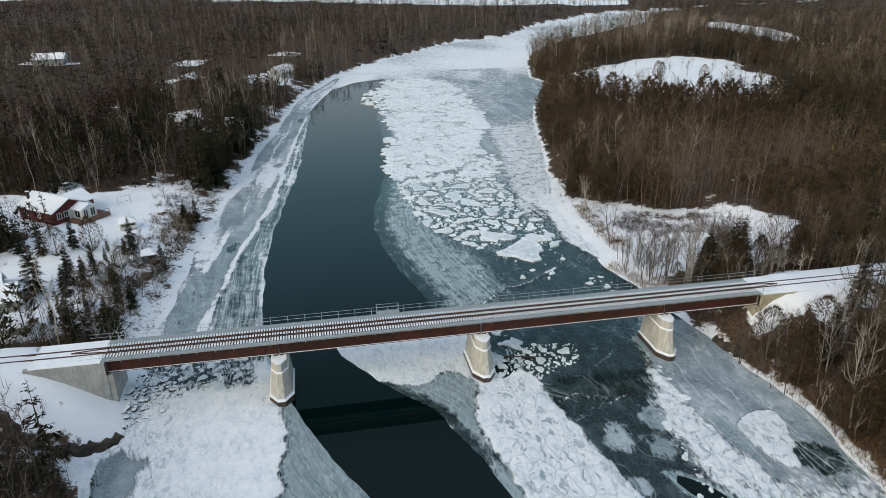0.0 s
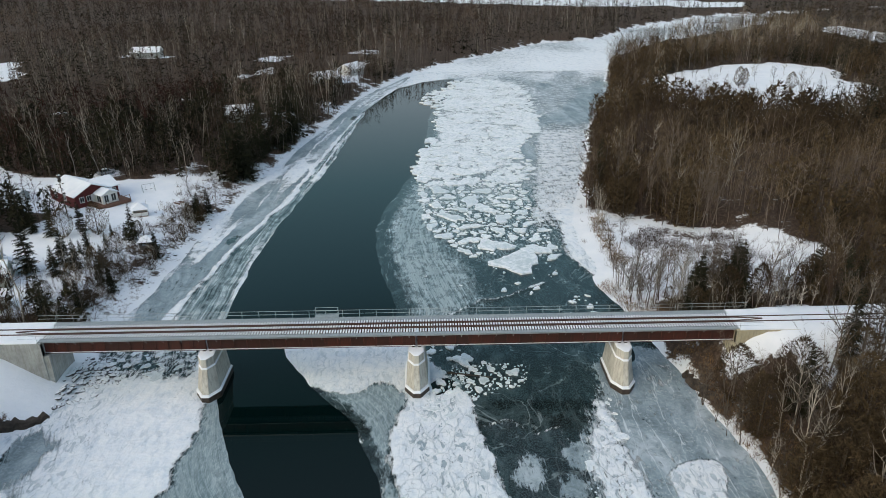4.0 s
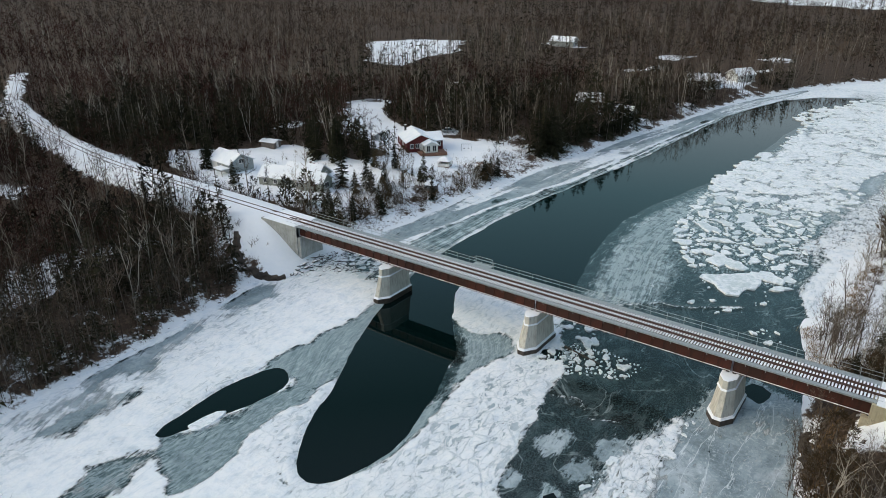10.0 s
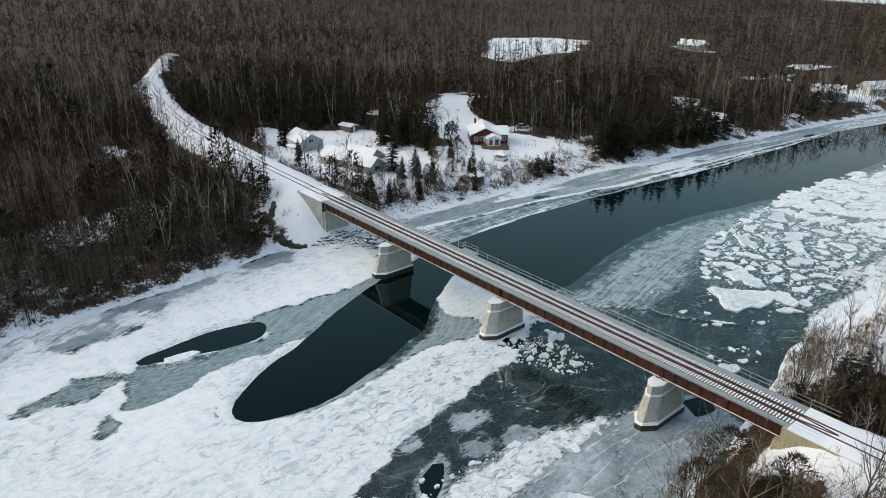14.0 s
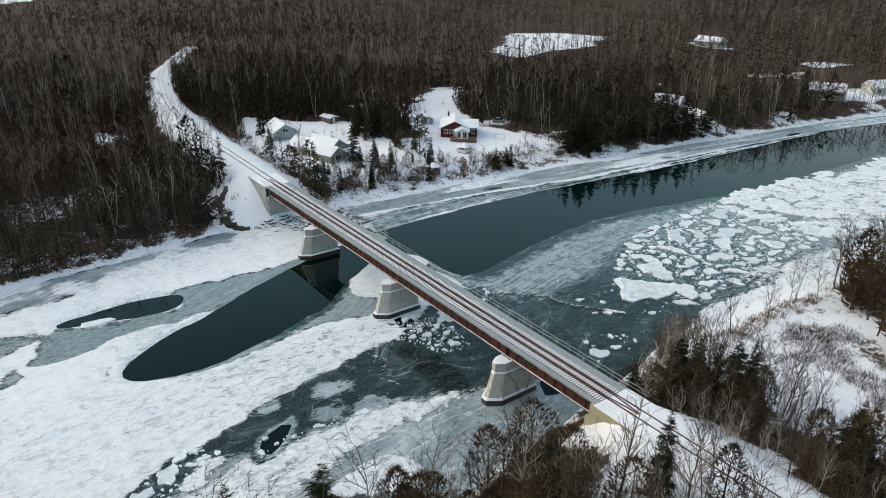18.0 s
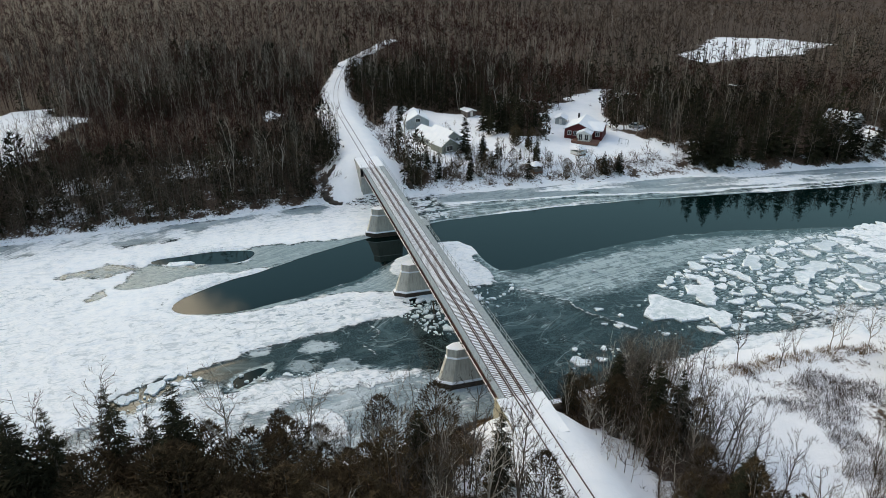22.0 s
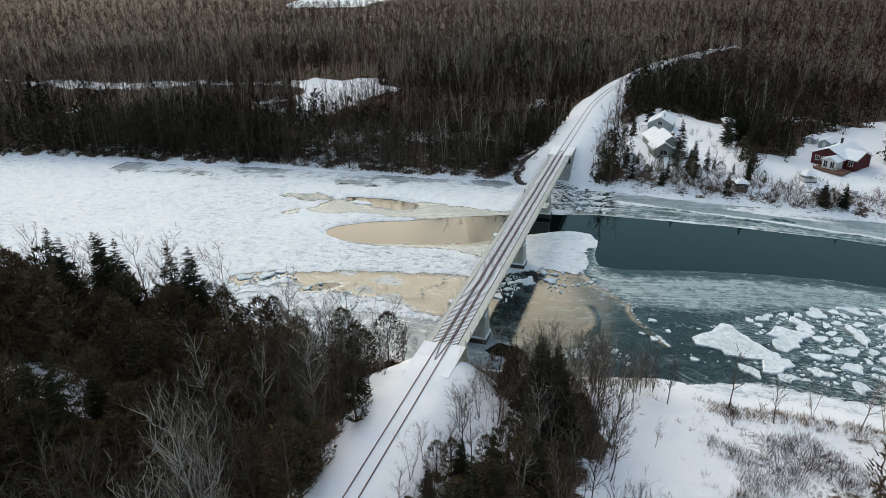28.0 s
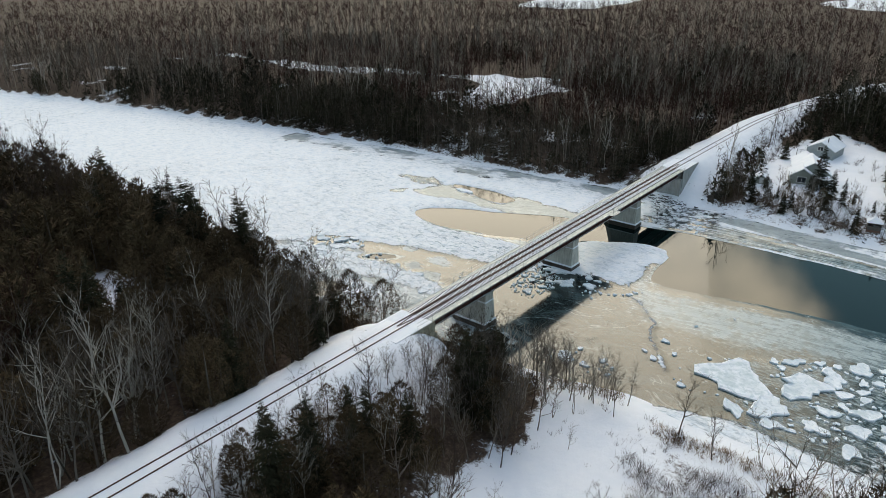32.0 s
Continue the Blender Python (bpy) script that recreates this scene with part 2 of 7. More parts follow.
    broken = m.math("MULTIPLY", m.math("MAXIMUM", m.step(blot, 0.555, 0.60), m.math("MULTIPLY", lip_shade, 0.6)), m.attr("broken"))
    under = m.mix(m.step(mid, 0.35, 0.65), (0.24, 0.32, 0.37), (0.50, 0.585, 0.64))
    snow = m.mix(m.math("MULTIPLY", broken, 0.92), snow, under)
    frac = m.math("MULTIPLY", crack, m.step(swirl, 0.50, 0.60))
    snow = m.mix(m.math("MULTIPLY", frac, 0.55), snow, (0.10, 0.14, 0.16))
    jit = m.n("ShaderNodeMath", i0=m.step(mid, 0.25, 0.75, -0.26, 0.26), i1=m.step(m.mix(m.attr("drawn"), streak, drawn), 0.3, 0.7, -0.3, 0.3)).outputs[0]

    def share(name, lo, hi):
        return m.step(m.n("ShaderNodeMath", i0=m.attr(name), i1=jit).outputs[0], lo, hi)
    fs, fp, fw = share("slush", 0.32, 0.68), share("pale", 0.38, 0.62), share("snow", 0.40, 0.60)
    c = m.mix(fp, m.mix(fs, thin, slush), pale)
    c = m.mix(m.math("MULTIPLY", lines, 0.8), c, (0.72, 0.77, 0.79))
    c = m.mix(fw, c, snow)
    r = m.mix(fp, m.mix(fs, (0.09, 0.09, 0.09), (0.30, 0.30, 0.30)), (0.48, 0.48, 0.48))
    r = m.mix(fw, r, (0.8, 0.8, 0.8))
    h = m.math("ADD", m.math("MULTIPLY", m.math("MULTIPLY", mid, fw), 0.7), m.math("MULTIPLY", m.math("MULTIPLY", fine, fw), 0.2))
    h = m.math("SUBTRACT", h, m.math("MULTIPLY", m.math("MULTIPLY", broken, fw), 0.3))
    return m.set(c, r, bump=h, strength=0.95, dist=0.4)


def mat_water():
    m = Mat("river_water", 0.03, 0, 0.5)
    m.b.inputs["IOR"].default_value = 1.333
    w = m.noise(0.7, 3, m.coords(1, 0.6, 1))
    return m.set((0.0010, 0.0062, 0.0060), bump=w, strength=0.06, dist=0.03)


def tree_tint(m):
    """A number of its own for each tree, joined or single."""
    own = m.attr("tint")
    lone = m.math("LESS_THAN", own, 0.0005)
    return m.math("ADD", own, m.math("MULTIPLY", lone, m.each()))


def mat_twig(name, dark, light):
    m = Mat(name, 0.9, 0, 0.05)
    t = tree_tint(m)
    c = m.mix(t, tuple(x * 0.62 for x in dark), light)
    c = m.mix(m.step(m.island(), 0.0, 1.0, 0.0, 0.6), c, dark)
    return m.set(c)


def mat_bark(name, dark, light, pale):
    m = Mat(name, 0.9, 0, 0.05)
    g = m.noise(1.5, 4, m.coords(4, 4, 0.7))
    t = tree_tint(m)
    c = m.mix(t, dark, light)
    c = m.mix(m.step(t, 0.66, 0.72), c, pale)
    c = m.mix(m.step(g, 0.45, 0.7, 0.0, 0.45), c, dark)
    return m.set(c)


def mat_needles(name, dark, light):
    m = Mat(name, 0.9, 0, 0.05)
    c = m.mix(tree_tint(m), dark, light)
    c = m.mix(m.step(m.island(), 0.0, 1.0, 0.0, 0.65), c, tuple(x * 0.6 for x in dark))
    return m.set(c)


def mat_concrete(name, a, b):
    m = Mat(name, 0.85, 0, 0.25)
    big, fine = m.noise(0.6, 6, rough=0.7), m.noise(7, 5)
    run = m.noise(1.2, 5, m.coords(2.5, 2.5, 0.25), 0.65)
    c = m.mix(m.step(big, 0.35, 0.65), a, b)
    c = m.mix(m.step(run, 0.46, 0.70, 0.0, 0.55), c, (0.19, 0.17, 0.135))
    c = m.mix(m.step(fine, 0.5, 0.8, 0.0, 0.25), c, (0.2, 0.19, 0.17))
    return m.set(c, bump=fine, strength=0.25, dist=0.03)


def mat_rust():
    m = Mat("rusty_paint", 0.75, 0.1, 0.3)
    big, run = m.noise(0.5, 5), m.noise(1.0, 6, m.coords(3, 3, 0.35), 0.7)
    c = m.mix(m.each(), (0.085, 0.022, 0.014), (0.045, 0.018, 0.014))
    c = m.mix(m.step(run, 0.42, 0.7), c, (0.035, 0.017, 0.013))
    c = m.mix(m.step(big, 0.55, 0.75, 0.0, 0.6), c, (0.12, 0.035, 0.018))
    return m.set(c, bump=run, strength=0.2, dist=0.02)


def mat_boards(name, a, b, pitch=0.12):
    m = Mat(name, 0.7, 0, 0.25)
    w = m.n("ShaderNodeTexWave", Scale=1.0 / pitch / 6.283 * 3.14, Vector=m.co.outputs["Object"])
    w.bands_direction, w.wave_profile = "Z", "SAW"
    g = m.noise(1.2, 5)
    c = m.mix(m.step(g, 0.35, 0.65), a, b)
    return m.set(c, bump=w.outputs[0], strength=0.5, dist=0.02)


def mat_snow(name="packed_snow"):
    m = Mat(name, 0.85, 0, 0.15)
    mid, fine = m.noise(0.5, 6), m.noise(4.0, 5)
    c = m.mix(m.step(mid, 0.3, 0.7), (0.76, 0.79, 0.83), (0.86, 0.87, 0.89))
    h = m.math("ADD", m.math("MULTIPLY", mid, 0.8), m.math("MULTIPLY", fine, 0.2))
    return m.set(c, bump=h, strength=0.4, dist=0.15)


def mat_floe():
    m = Mat("floe_ice", 0.7, 0, 0.3)
    mid, fine = m.noise(0.9, 6, rough=0.7), m.noise(5.0, 4)
    base = m.mix(m.each(), (0.62, 0.69, 0.74), (0.82, 0.85, 0.88))
    c = m.mix(m.step(mid, 0.42, 0.62, 0.0, 0.75), base, (0.86, 0.88, 0.9))
    c = m.mix(m.step(mid, 0.28, 0.4, 0.55, 0.0), c, (0.34, 0.43, 0.47))
    seam = m.n("ShaderNodeTexNoise", Scale=0.75, Detail=4.0, Roughness=0.55, Distortion=1.5, Vector=m.co.outputs["Object"]).outputs[0]
    c = m.mix(m.step(seam, 0.52, 0.56, 0.0, 0.55), c, (0.46, 0.54, 0.58))
    core = m.math("MULTIPLY", m.attr("core"), m.step(m.noise(0.6, 5, rough=0.7), 0.40, 0.58))
    c = m.mix(m.math("MULTIPLY", core, 0.7), c, (0.47, 0.55, 0.57))
    return m.set(c, bump=m.math("ADD", m.math("MULTIPLY", mid, 0.7), m.math("MULTIPLY", fine, 0.3)), strength=0.6, dist=0.2)


def mat_glass():
    m = Mat("window_glass", 0.06, 0, 0.6)
    return m.set((0.02, 0.025, 0.03))


M_GROUND, M_ICE, M_WATER, M_SNOW, M_FLOE, M_GLASS = mat_ground(), mat_ice(), mat_water(), mat_snow(), mat_floe(), mat_glass()
M_TWIG = mat_twig("bare_twigs", (0.048, 0.033, 0.025), (0.155, 0.113, 0.084))
M_TWIG_GREY = mat_twig("grey_twigs", (0.055, 0.044, 0.036), (0.185, 0.155, 0.128))
M_TWIG_RED = mat_twig("reddish_twigs", (0.031, 0.0128, 0.0100), (0.072, 0.032, 0.0255))
M_TWIG_OLIVE = mat_twig("olive_brown_twigs", (0.052, 0.037, 0.023), (0.17, 0.124, 0.074))
M_TWIG_PALE = mat_twig("straw_grey_twigs", (0.105, 0.075, 0.043), (0.34, 0.25, 0.145))
M_SHRUB = mat_twig("shrub_twigs", (0.055, 0.038, 0.029), (0.14, 0.10, 0.075))
M_GRASS = mat_twig("dry_grass", (0.16, 0.10, 0.045), (0.32, 0.21, 0.10))
M_BARK = mat_bark("grey_bark", (0.072, 0.058, 0.048), (0.20, 0.172, 0.143), (0.37, 0.335, 0.29))
M_BARK_DIM = mat_bark("brown_grey_bark", (0.040, 0.027, 0.021), (0.080, 0.056, 0.045), (0.20, 0.165, 0.14))
M_BARK_RED = mat_bark("red_brown_bark", (0.030, 0.0145, 0.0112), (0.050, 0.026, 0.0205), (0.080, 0.048, 0.038))
M_ASPEN = mat_bark("aspen_bark", (0.17, 0.145, 0.12), (0.27, 0.24, 0.20), (0.36, 0.325, 0.28))
M_TWIG_ASPEN = mat_twig("aspen_twigs", (0.095, 0.075, 0.060), (0.22, 0.18, 0.145))
M_BIRCH = mat_bark("pale_bark", (0.28, 0.25, 0.21), (0.48, 0.44, 0.38), (0.55, 0.51, 0.45))
M_SPRUCE_BARK = mat_bark("spruce_bark", (0.05, 0.04, 0.032), (0.11, 0.09, 0.07), (0.14, 0.12, 0.10))
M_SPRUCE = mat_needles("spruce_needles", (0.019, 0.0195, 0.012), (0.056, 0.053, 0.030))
# darker copy of the needles, with the shade of the woods in its colour
M_SPRUCE_SHADED = mat_needles("shaded_needles", (0.015, 0.0142, 0.0090), (0.050, 0.045, 0.026))
M_CEDAR = mat_needles("cedar_needles", (0.050, 0.035, 0.0205), (0.130, 0.093, 0.052))
M_CONC = mat_concrete("old_concrete", (0.47, 0.45, 0.40), (0.58, 0.565, 0.51))
M_CONC_E = mat_concrete("yellowed_concrete", (0.39, 0.345, 0.235), (0.49, 0.445, 0.33))
M_CONC_W = mat_concrete("grey_concrete", (0.30, 0.31, 0.30), (0.42, 0.43, 0.42))
M_WET = mat_plain("wet_plinth", (0.045, 0.035, 0.03), (0.09, 0.07, 0.055), 0.5, 1.5)
M_RUST = mat_rust()
M_RAIL = mat_plain("rail_steel", (0.085, 0.050, 0.041), (0.15, 0.092, 0.075), 0.5, 4, 0.5)
M_GALV = mat_plain("galvanised_steel", (0.34, 0.37, 0.38), (0.46, 0.49, 0.50), 0.5, 2.5, 0.4)
M_TIE = mat_plain("bridge_tie_wood", (0.10, 0.085, 0.075), (0.19, 0.165, 0.15), 0.9, 3)


def mat_rock():
    m = Mat("snowy_rock", 0.9, 0, 0.2)
    up = m.n("ShaderNodeSeparateXYZ", Vector=m.nt.nodes.new("ShaderNodeNewGeometry").outputs["Normal"]).outputs[2]
    g = m.noise(1.2, 5)
    c = m.mix(m.step(g, 0.35, 0.65), (0.045, 0.045, 0.048), (0.13, 0.13, 0.13))
    f = m.step(m.n("ShaderNodeMath", i0=up, i1=m.step(g, 0.3, 0.7, -0.3, 0.3)).outputs[0], 0.55, 0.75)
    return m.set(m.mix(f, c, (0.8, 0.83, 0.86)), bump=g, strength=0.5, dist=0.1)


M_ROCK = mat_rock()
M_EARTH = mat_plain("dark_earth", (0.028, 0.023, 0.019), (0.085, 0.068, 0.054), 0.9, 0.8, bump=0.5)
M_RED = mat_boards("red_siding", (0.088, 0.016, 0.016), (0.115, 0.022, 0.021))
M_GREEN = mat_boards("grey_green_siding", (0.225, 0.235, 0.205), (0.28, 0.29, 0.255))
M_GREY = mat_boards("grey_siding", (0.30, 0.32, 0.32), (0.37, 0.39, 0.39))
M_TRIM = mat_plain("white_trim", (0.68, 0.67, 0.64), (0.78, 0.77, 0.74), 0.6)
M_DECKWOOD = mat_plain("brown_deck_wood", (0.16, 0.085, 0.06), (0.22, 0.12, 0.085), 0.8)
M_BRICK = mat_plain("chimney_brick", (0.10, 0.045, 0.035), (0.16, 0.08, 0.06), 0.9, 2)
M_DARK = mat_plain("dark_metal", (0.02, 0.02, 0.022), (0.05, 0.05, 0.05), 0.6)
M_CAR = mat_plain("silver_car_paint", (0.33, 0.34, 0.35), (0.4, 0.41, 0.42), 0.3, 2, 0.3, 0.5, 0.0)

# ---- mesh helpers ----


def mesh_of(name, V, F, mat, attrs=None, smooth=False, slots=None):
    """A mesh from arrays of corners and of faces (all with the same number of corners)."""
    V, F = np.asarray(V, np.float32), np.asarray(F, np.int32)
    me = bpy.data.meshes.new(name)
    k = F.shape[1]
    me.vertices.add(len(V))
    me.vertices.foreach_set("co", V.ravel())
    me.loops.add(F.size)
    me.loops.foreach_set("vertex_index", F.ravel())
    me.polygons.add(len(F))
    me.polygons.foreach_set("loop_start", np.arange(0, F.size, k, dtype=np.int32))
    me.polygons.foreach_set("loop_total", np.full(len(F), k, np.int32))
    me.polygons.foreach_set("use_smooth", np.full(len(F), smooth, bool))
    for key, val in (attrs or {}).items():
        me.attributes.new(key, "FLOAT", "POINT").data.foreach_set("value", np.asarray(val, np.float32))
    me.update(calc_edges=True)
    for one in mat if isinstance(mat, (list, tuple)) else [mat]:
        me.materials.append(one)
    if slots is not None:
        me.polygons.foreach_set("material_index", np.asarray(slots, np.int32))
    return me


def bm_mesh(name, bm, mat):
    me = bpy.data.meshes.new(name)
    bmesh.ops.recalc_face_normals(bm, faces=bm.faces)
    bm.to_mesh(me)
    bm.free()
    me.materials.append(mat)
    return me


def part(name, bm, mat, parent=None, label=""):
    """Links a bmesh (or a ready mesh) as one object under its thing."""
    ob = new(name, bm if isinstance(bm, bpy.types.Mesh) else bm_mesh(name, bm, mat))
    ob.parent = parent
    return tagged(ob, label) if label else ob


def thing(name, m, label, category, group="", kind=""):
    e = new(name)
    e.empty_display_size = 0.3
    e.matrix_world = m
    return tagged(e, label, category, group, kind)


def box(bm, x0, x1, y0, y1, z0, z1, bevel=0.0):
    vs = [bm.verts.new(c) for c in ((x0, y0, z0), (x1, y0, z0), (x1, y1, z0), (x0, y1, z0), (x0, y0, z1), (x1, y0, z1), (x1, y1, z1), (x0, y1, z1))]
    fs = [bm.faces.new([vs[i] for i in f]) for f in ((3, 2, 1, 0), (4, 5, 6, 7), (0, 1, 5, 4), (1, 2, 6, 5), (2, 3, 7, 6), (3, 0, 4, 7))]
    if bevel:
        bmesh.ops.bevel(bm, geom=list({e for f in fs for e in f.edges}), offset=bevel, segments=1, affect="EDGES")
    return bm


def boxed(x0, x1, y0, y1, z0, z1, bevel=0.0):
    return box(bmesh.new(), x0, x1, y0, y1, z0, z1, bevel)


def tube(bm, a, b, r, r2=None, sides=6):
    a, b = Vector(a), Vector(b)
    q = (b - a).to_track_quat("Z", "Y")
    r2 = r if r2 is None else r2
    rings = []
    for p, rr in ((a, r), (b, r2)):
        rings.append([bm.verts.new(p + q @ Vector((rr * math.cos(i * 2 * math.pi / sides), rr * math.sin(i * 2 * math.pi / sides), 0))) for i in range(sides)])
    for i in range(sides):
        j = (i + 1) % sides
        bm.faces.new((rings[0][i], rings[0][j], rings[1][j], rings[1][i]))
    bm.faces.new(rings[0][::-1])
    bm.faces.new(rings[1])
    return bm


def prism(bm, outline_low, z0, outline_high, z1):
    """A solid between two outlines with the same number of corners."""
    lo = [bm.verts.new((x, y, z0)) for x, y in outline_low]
    hi = [bm.verts.new((x, y, z1)) for x, y in outline_high]
    n = len(lo)
    bm.faces.new(lo[::-1])
    bm.faces.new(hi)
    for i in range(n):
        j = (i + 1) % n
        bm.faces.new((lo[i], lo[j], hi[j], hi[i]))
    return bm


# ---- the lie of the land ----
rng = np.random.default_rng(7)


def lattice(seed):
    r = np.random.default_rng(seed).random((256, 256))

    def f(x, y):
        x, y = np.asarray(x, float), np.asarray(y, float)
        i, j = np.floor(x).astype(int), np.floor(y).astype(int)
        u, v = x - i, y - j
        u, v = u * u * (3 - 2 * u), v * v * (3 - 2 * v)
        g = lambda a, b: r[a % 256, b % 256]
        return (g(i, j) * (1 - u) + g(i + 1, j) * u) * (1 - v) + (g(i, j + 1) * (1 - u) + g(i + 1, j + 1) * u) * v - 0.5
    return f


LATT = [lattice(s) for s in (3, 5, 8, 13)]


def fbm(x, y, size, octaves=4, k=0):
    """Rough noise between about -1 and 1, with features of the given size."""
    out, amp = 0.0, 1.0
    for o in range(octaves):
        out = out + amp * LATT[(k + o) % 4](x / size + 17.3 * k, y / size + 9.1 * k)
        size, amp = size / 2, amp * 0.5
    return out


# the two shores, x against y
WEST_Y = (-420, -260, -194, -154, -102, -63, -32, 0, 25, 47, 60, 72, 80, 88, 99, 121, 143, 169, 204, 250, 295, 339, 387, 448, 464, 535, 612, 660, 720, 1000)
WEST_X = (110, 42, 15, 3, -8, -16, -20, -24.5, -26.5, -27.5, -29, -31, -30, -29, -28, -26.2, -24.5, -22.5, -18, -10.5, -2, 15, 46, 92, 130, 177, 258, 420, 700, 1800)
EAST_Y = (-420, -260, -190, -120, -80, -40, 0, 30, 60, 85, 98, 111, 128, 145, 165, 204, 234, 253, 284, 298, 315, 341, 361, 392, 435, 486, 541, 590, 640, 720, 1000)
EAST_X = (200, 125, 96, 76, 68, 62, 57, 58, 61.5, 58.2, 56, 53, 52, 54, 60, 70, 77, 84, 101, 106, 101, 108, 114, 127, 158, 217, 276, 300, 370, 712, 1812)
RAIL = ((240, 84.3), (65, 84.3), (-34, 84.3), (-99, 85), (-136, 90), (-192, 103), (-271, 142), (-339, 174), (-389, 220), (-527, 286), (-800, 400))
BANK_E, BANK_W = ((240, 84.3), (70.5, 84.3)), ((-42.5, 84.3),) + RAIL[3:]
DECK_Z = 8.08


def shore(y):
    return np.interp(y, WEST_Y, WEST_X), np.interp(y, EAST_Y, EAST_X)


def inland(x, y):
    """Metres from the nearer shore: (west side, east side), positive on land."""
    w, e = shore(y)
    w2, e2 = shore(np.asarray(y) + 1.0)
    wig = 1.6 * fbm(x, y, 14, 3)
    return (w - x) / np.sqrt(1 + (w2 - w) ** 2) + wig, (x - e) / np.sqrt(1 + (e2 - e) ** 2) + wig


def seg_dist(x, y, pts):
    best = np.full(np.shape(x), 1e9)
    for (ax, ay), (bx, by) in zip(pts[:-1], pts[1:]):
        dx, dy = bx - ax, by - ay
        t = np.clip(((x - ax) * dx + (y - ay) * dy) / (dx * dx + dy * dy), 0, 1)
        best = np.minimum(best, np.hypot(x - ax - t * dx, y - ay - t * dy))
    return best


def inside(x, y, pts):
    """Signed distance to a closed outline, positive within."""
    pts = list(pts)
    d = seg_dist(x, y, pts + pts[:1])
    odd = np.zeros(np.shape(x), bool)
    for (ax, ay), (bx, by) in zip(pts, pts[1:] + pts[:1]):
        if ay != by:
            odd ^= ((ay > y) != (by > y)) & (x < (bx - ax) * (y - ay) / (by - ay) + ax)
    return np.where(odd, d, -d)


def smooth(v, a, b):
    t = np.clip((v - a) / (b - a), 0, 1)
    return t * t * (3 - 2 * t)


LOW_BAR = ((46, 96), (66, 97), (82, 100), (90, 118), (84, 140), (74, 158), (60, 165), (48, 140))


def height(x, y):
    x, y = np.asarray(x, float), np.asarray(y, float)
    dw, de = inland(x, y)
    prof = lambda d, pts: np.interp(d, [p[0] for p in pts], [p[1] for p in pts])
    hw = prof(dw, ((-8, -1.6), (0, 0), (5, 1.4), (12, 2.9), (24, 3.9), (60, 4.3), (120, 5.5), (300, 8), (900, 14)))
    he = prof(de, ((-8, -1.6), (0, 0), (4, 1.5), (12, 3.4), (30, 4.2), (80, 5.0), (200, 6), (900, 12)))
    low = prof(de, ((-8, -1.6), (0, 0.1), (6, 0.9), (30, 1.8), (60, 3.2)))
    he = he + (np.minimum(low, he) - he) * smooth(inside(x, y, LOW_BAR), -6, 4)
    h = np.maximum(hw, he)
    land = np.maximum(dw, de)
    h = h + smooth(land, 1, 15) * (0.7 * fbm(x, y, 22, 4, 1)) + smooth(land, 30, 200) * 2.0 * fbm(x, y, 160, 3, 2)
    h = h + 0.35 * smooth(land, -1, 3) * fbm(x, y, 4, 3, 3)
    # the railway bank, which ends in a cone behind each abutment
    dr = np.minimum(seg_dist(x, y, BANK_W), seg_dist(x, y, BANK_E))
    rough = 0.9 * fbm(x, y, 9, 3) * smooth(dr, 3, 6)
    h = np.maximum(h, DECK_Z + 0.04 - np.where((x > 0) & (x < 70.5), 1.05, 0.6) * np.maximum(0, dr - 3.4 + rough))
    h = np.where(dr < 4.5, np.minimum(h, DECK_Z + 0.04), h)
    return h


# open ground between the woods
CLEARINGS = (
    ((-59, 163), (-36, 171), (-24, 164), (-21, 150), (-30, 137), (-49, 138), (-66, 145), (-84, 152), (-110, 186), (-104, 193), (-86, 172)),
    ((-108, 107), (-86, 131), (-62, 131), (-40, 122), (-33, 103), (-60, 96), (-82, 96)),
    ((83, 28), (88, 30), (91, 42), (86.5, 44), (81.5, 33)), ((-68, 85), (-55, 81), (-44, 76), (-38, 72), (-31, 69), (-22, 70), (-22, 85)),
    ((-31, 100), (-38, 104), (-42, 121), (-60, 129), (-57, 139), (-49, 139), (-30, 138), (-23, 124), (-26, 106)),
    ((-217, 314), (-206, 341), (-180, 358), (-160, 320), (-150, 262), (-172, 262)),
    ((-132, -41), (-127, -7), (-120, 8), (-68, -3), (-58, 4), (-56, -8), (-97, -28)),
    ((-94, -204), (-90, -116), (-106, -67), (-128, -4), (-140, -6), (-120, -70), (-104, -120), (-108, -200)),
    ((99, 292), (104, 306), (120, 304), (135, 312), (158, 324), (187, 327), (200, 296), (184, 240), (155, 208), (130, 216), (112, 238), (108, 272)),
    ((46, 107), (58, 104), (66, 107), (74, 107), (88, 105), (94, 116), (86, 128), (74, 134), (60, 146), (46, 140)),
    ((-34, 306), (-20, 288), (-6, 312), (-12, 334)), ((-50, 236), (-20, 231), (-18, 222), (-48, 226)),
    ((-136, 380), (-108, 378), (-108, 366), (-136, 368)), ((277, 460), (277, 396), (261, 337), (264, 306), (287, 330), (292, 365), (307, 425), (297, 490)),
    ((-320, 800), (-134, 800), (15, 736), (139, 680), (297, 650), (330, 690), (200, 780), (60, 860), (-180, 920), (-340, 900)),
    ((-690, -335), (-640, -180), (-480, -170), (-440, -225)),
    ((-620, 120), (-560, 60), (-640, -20), (-760, 0), (-760, 120)),
)


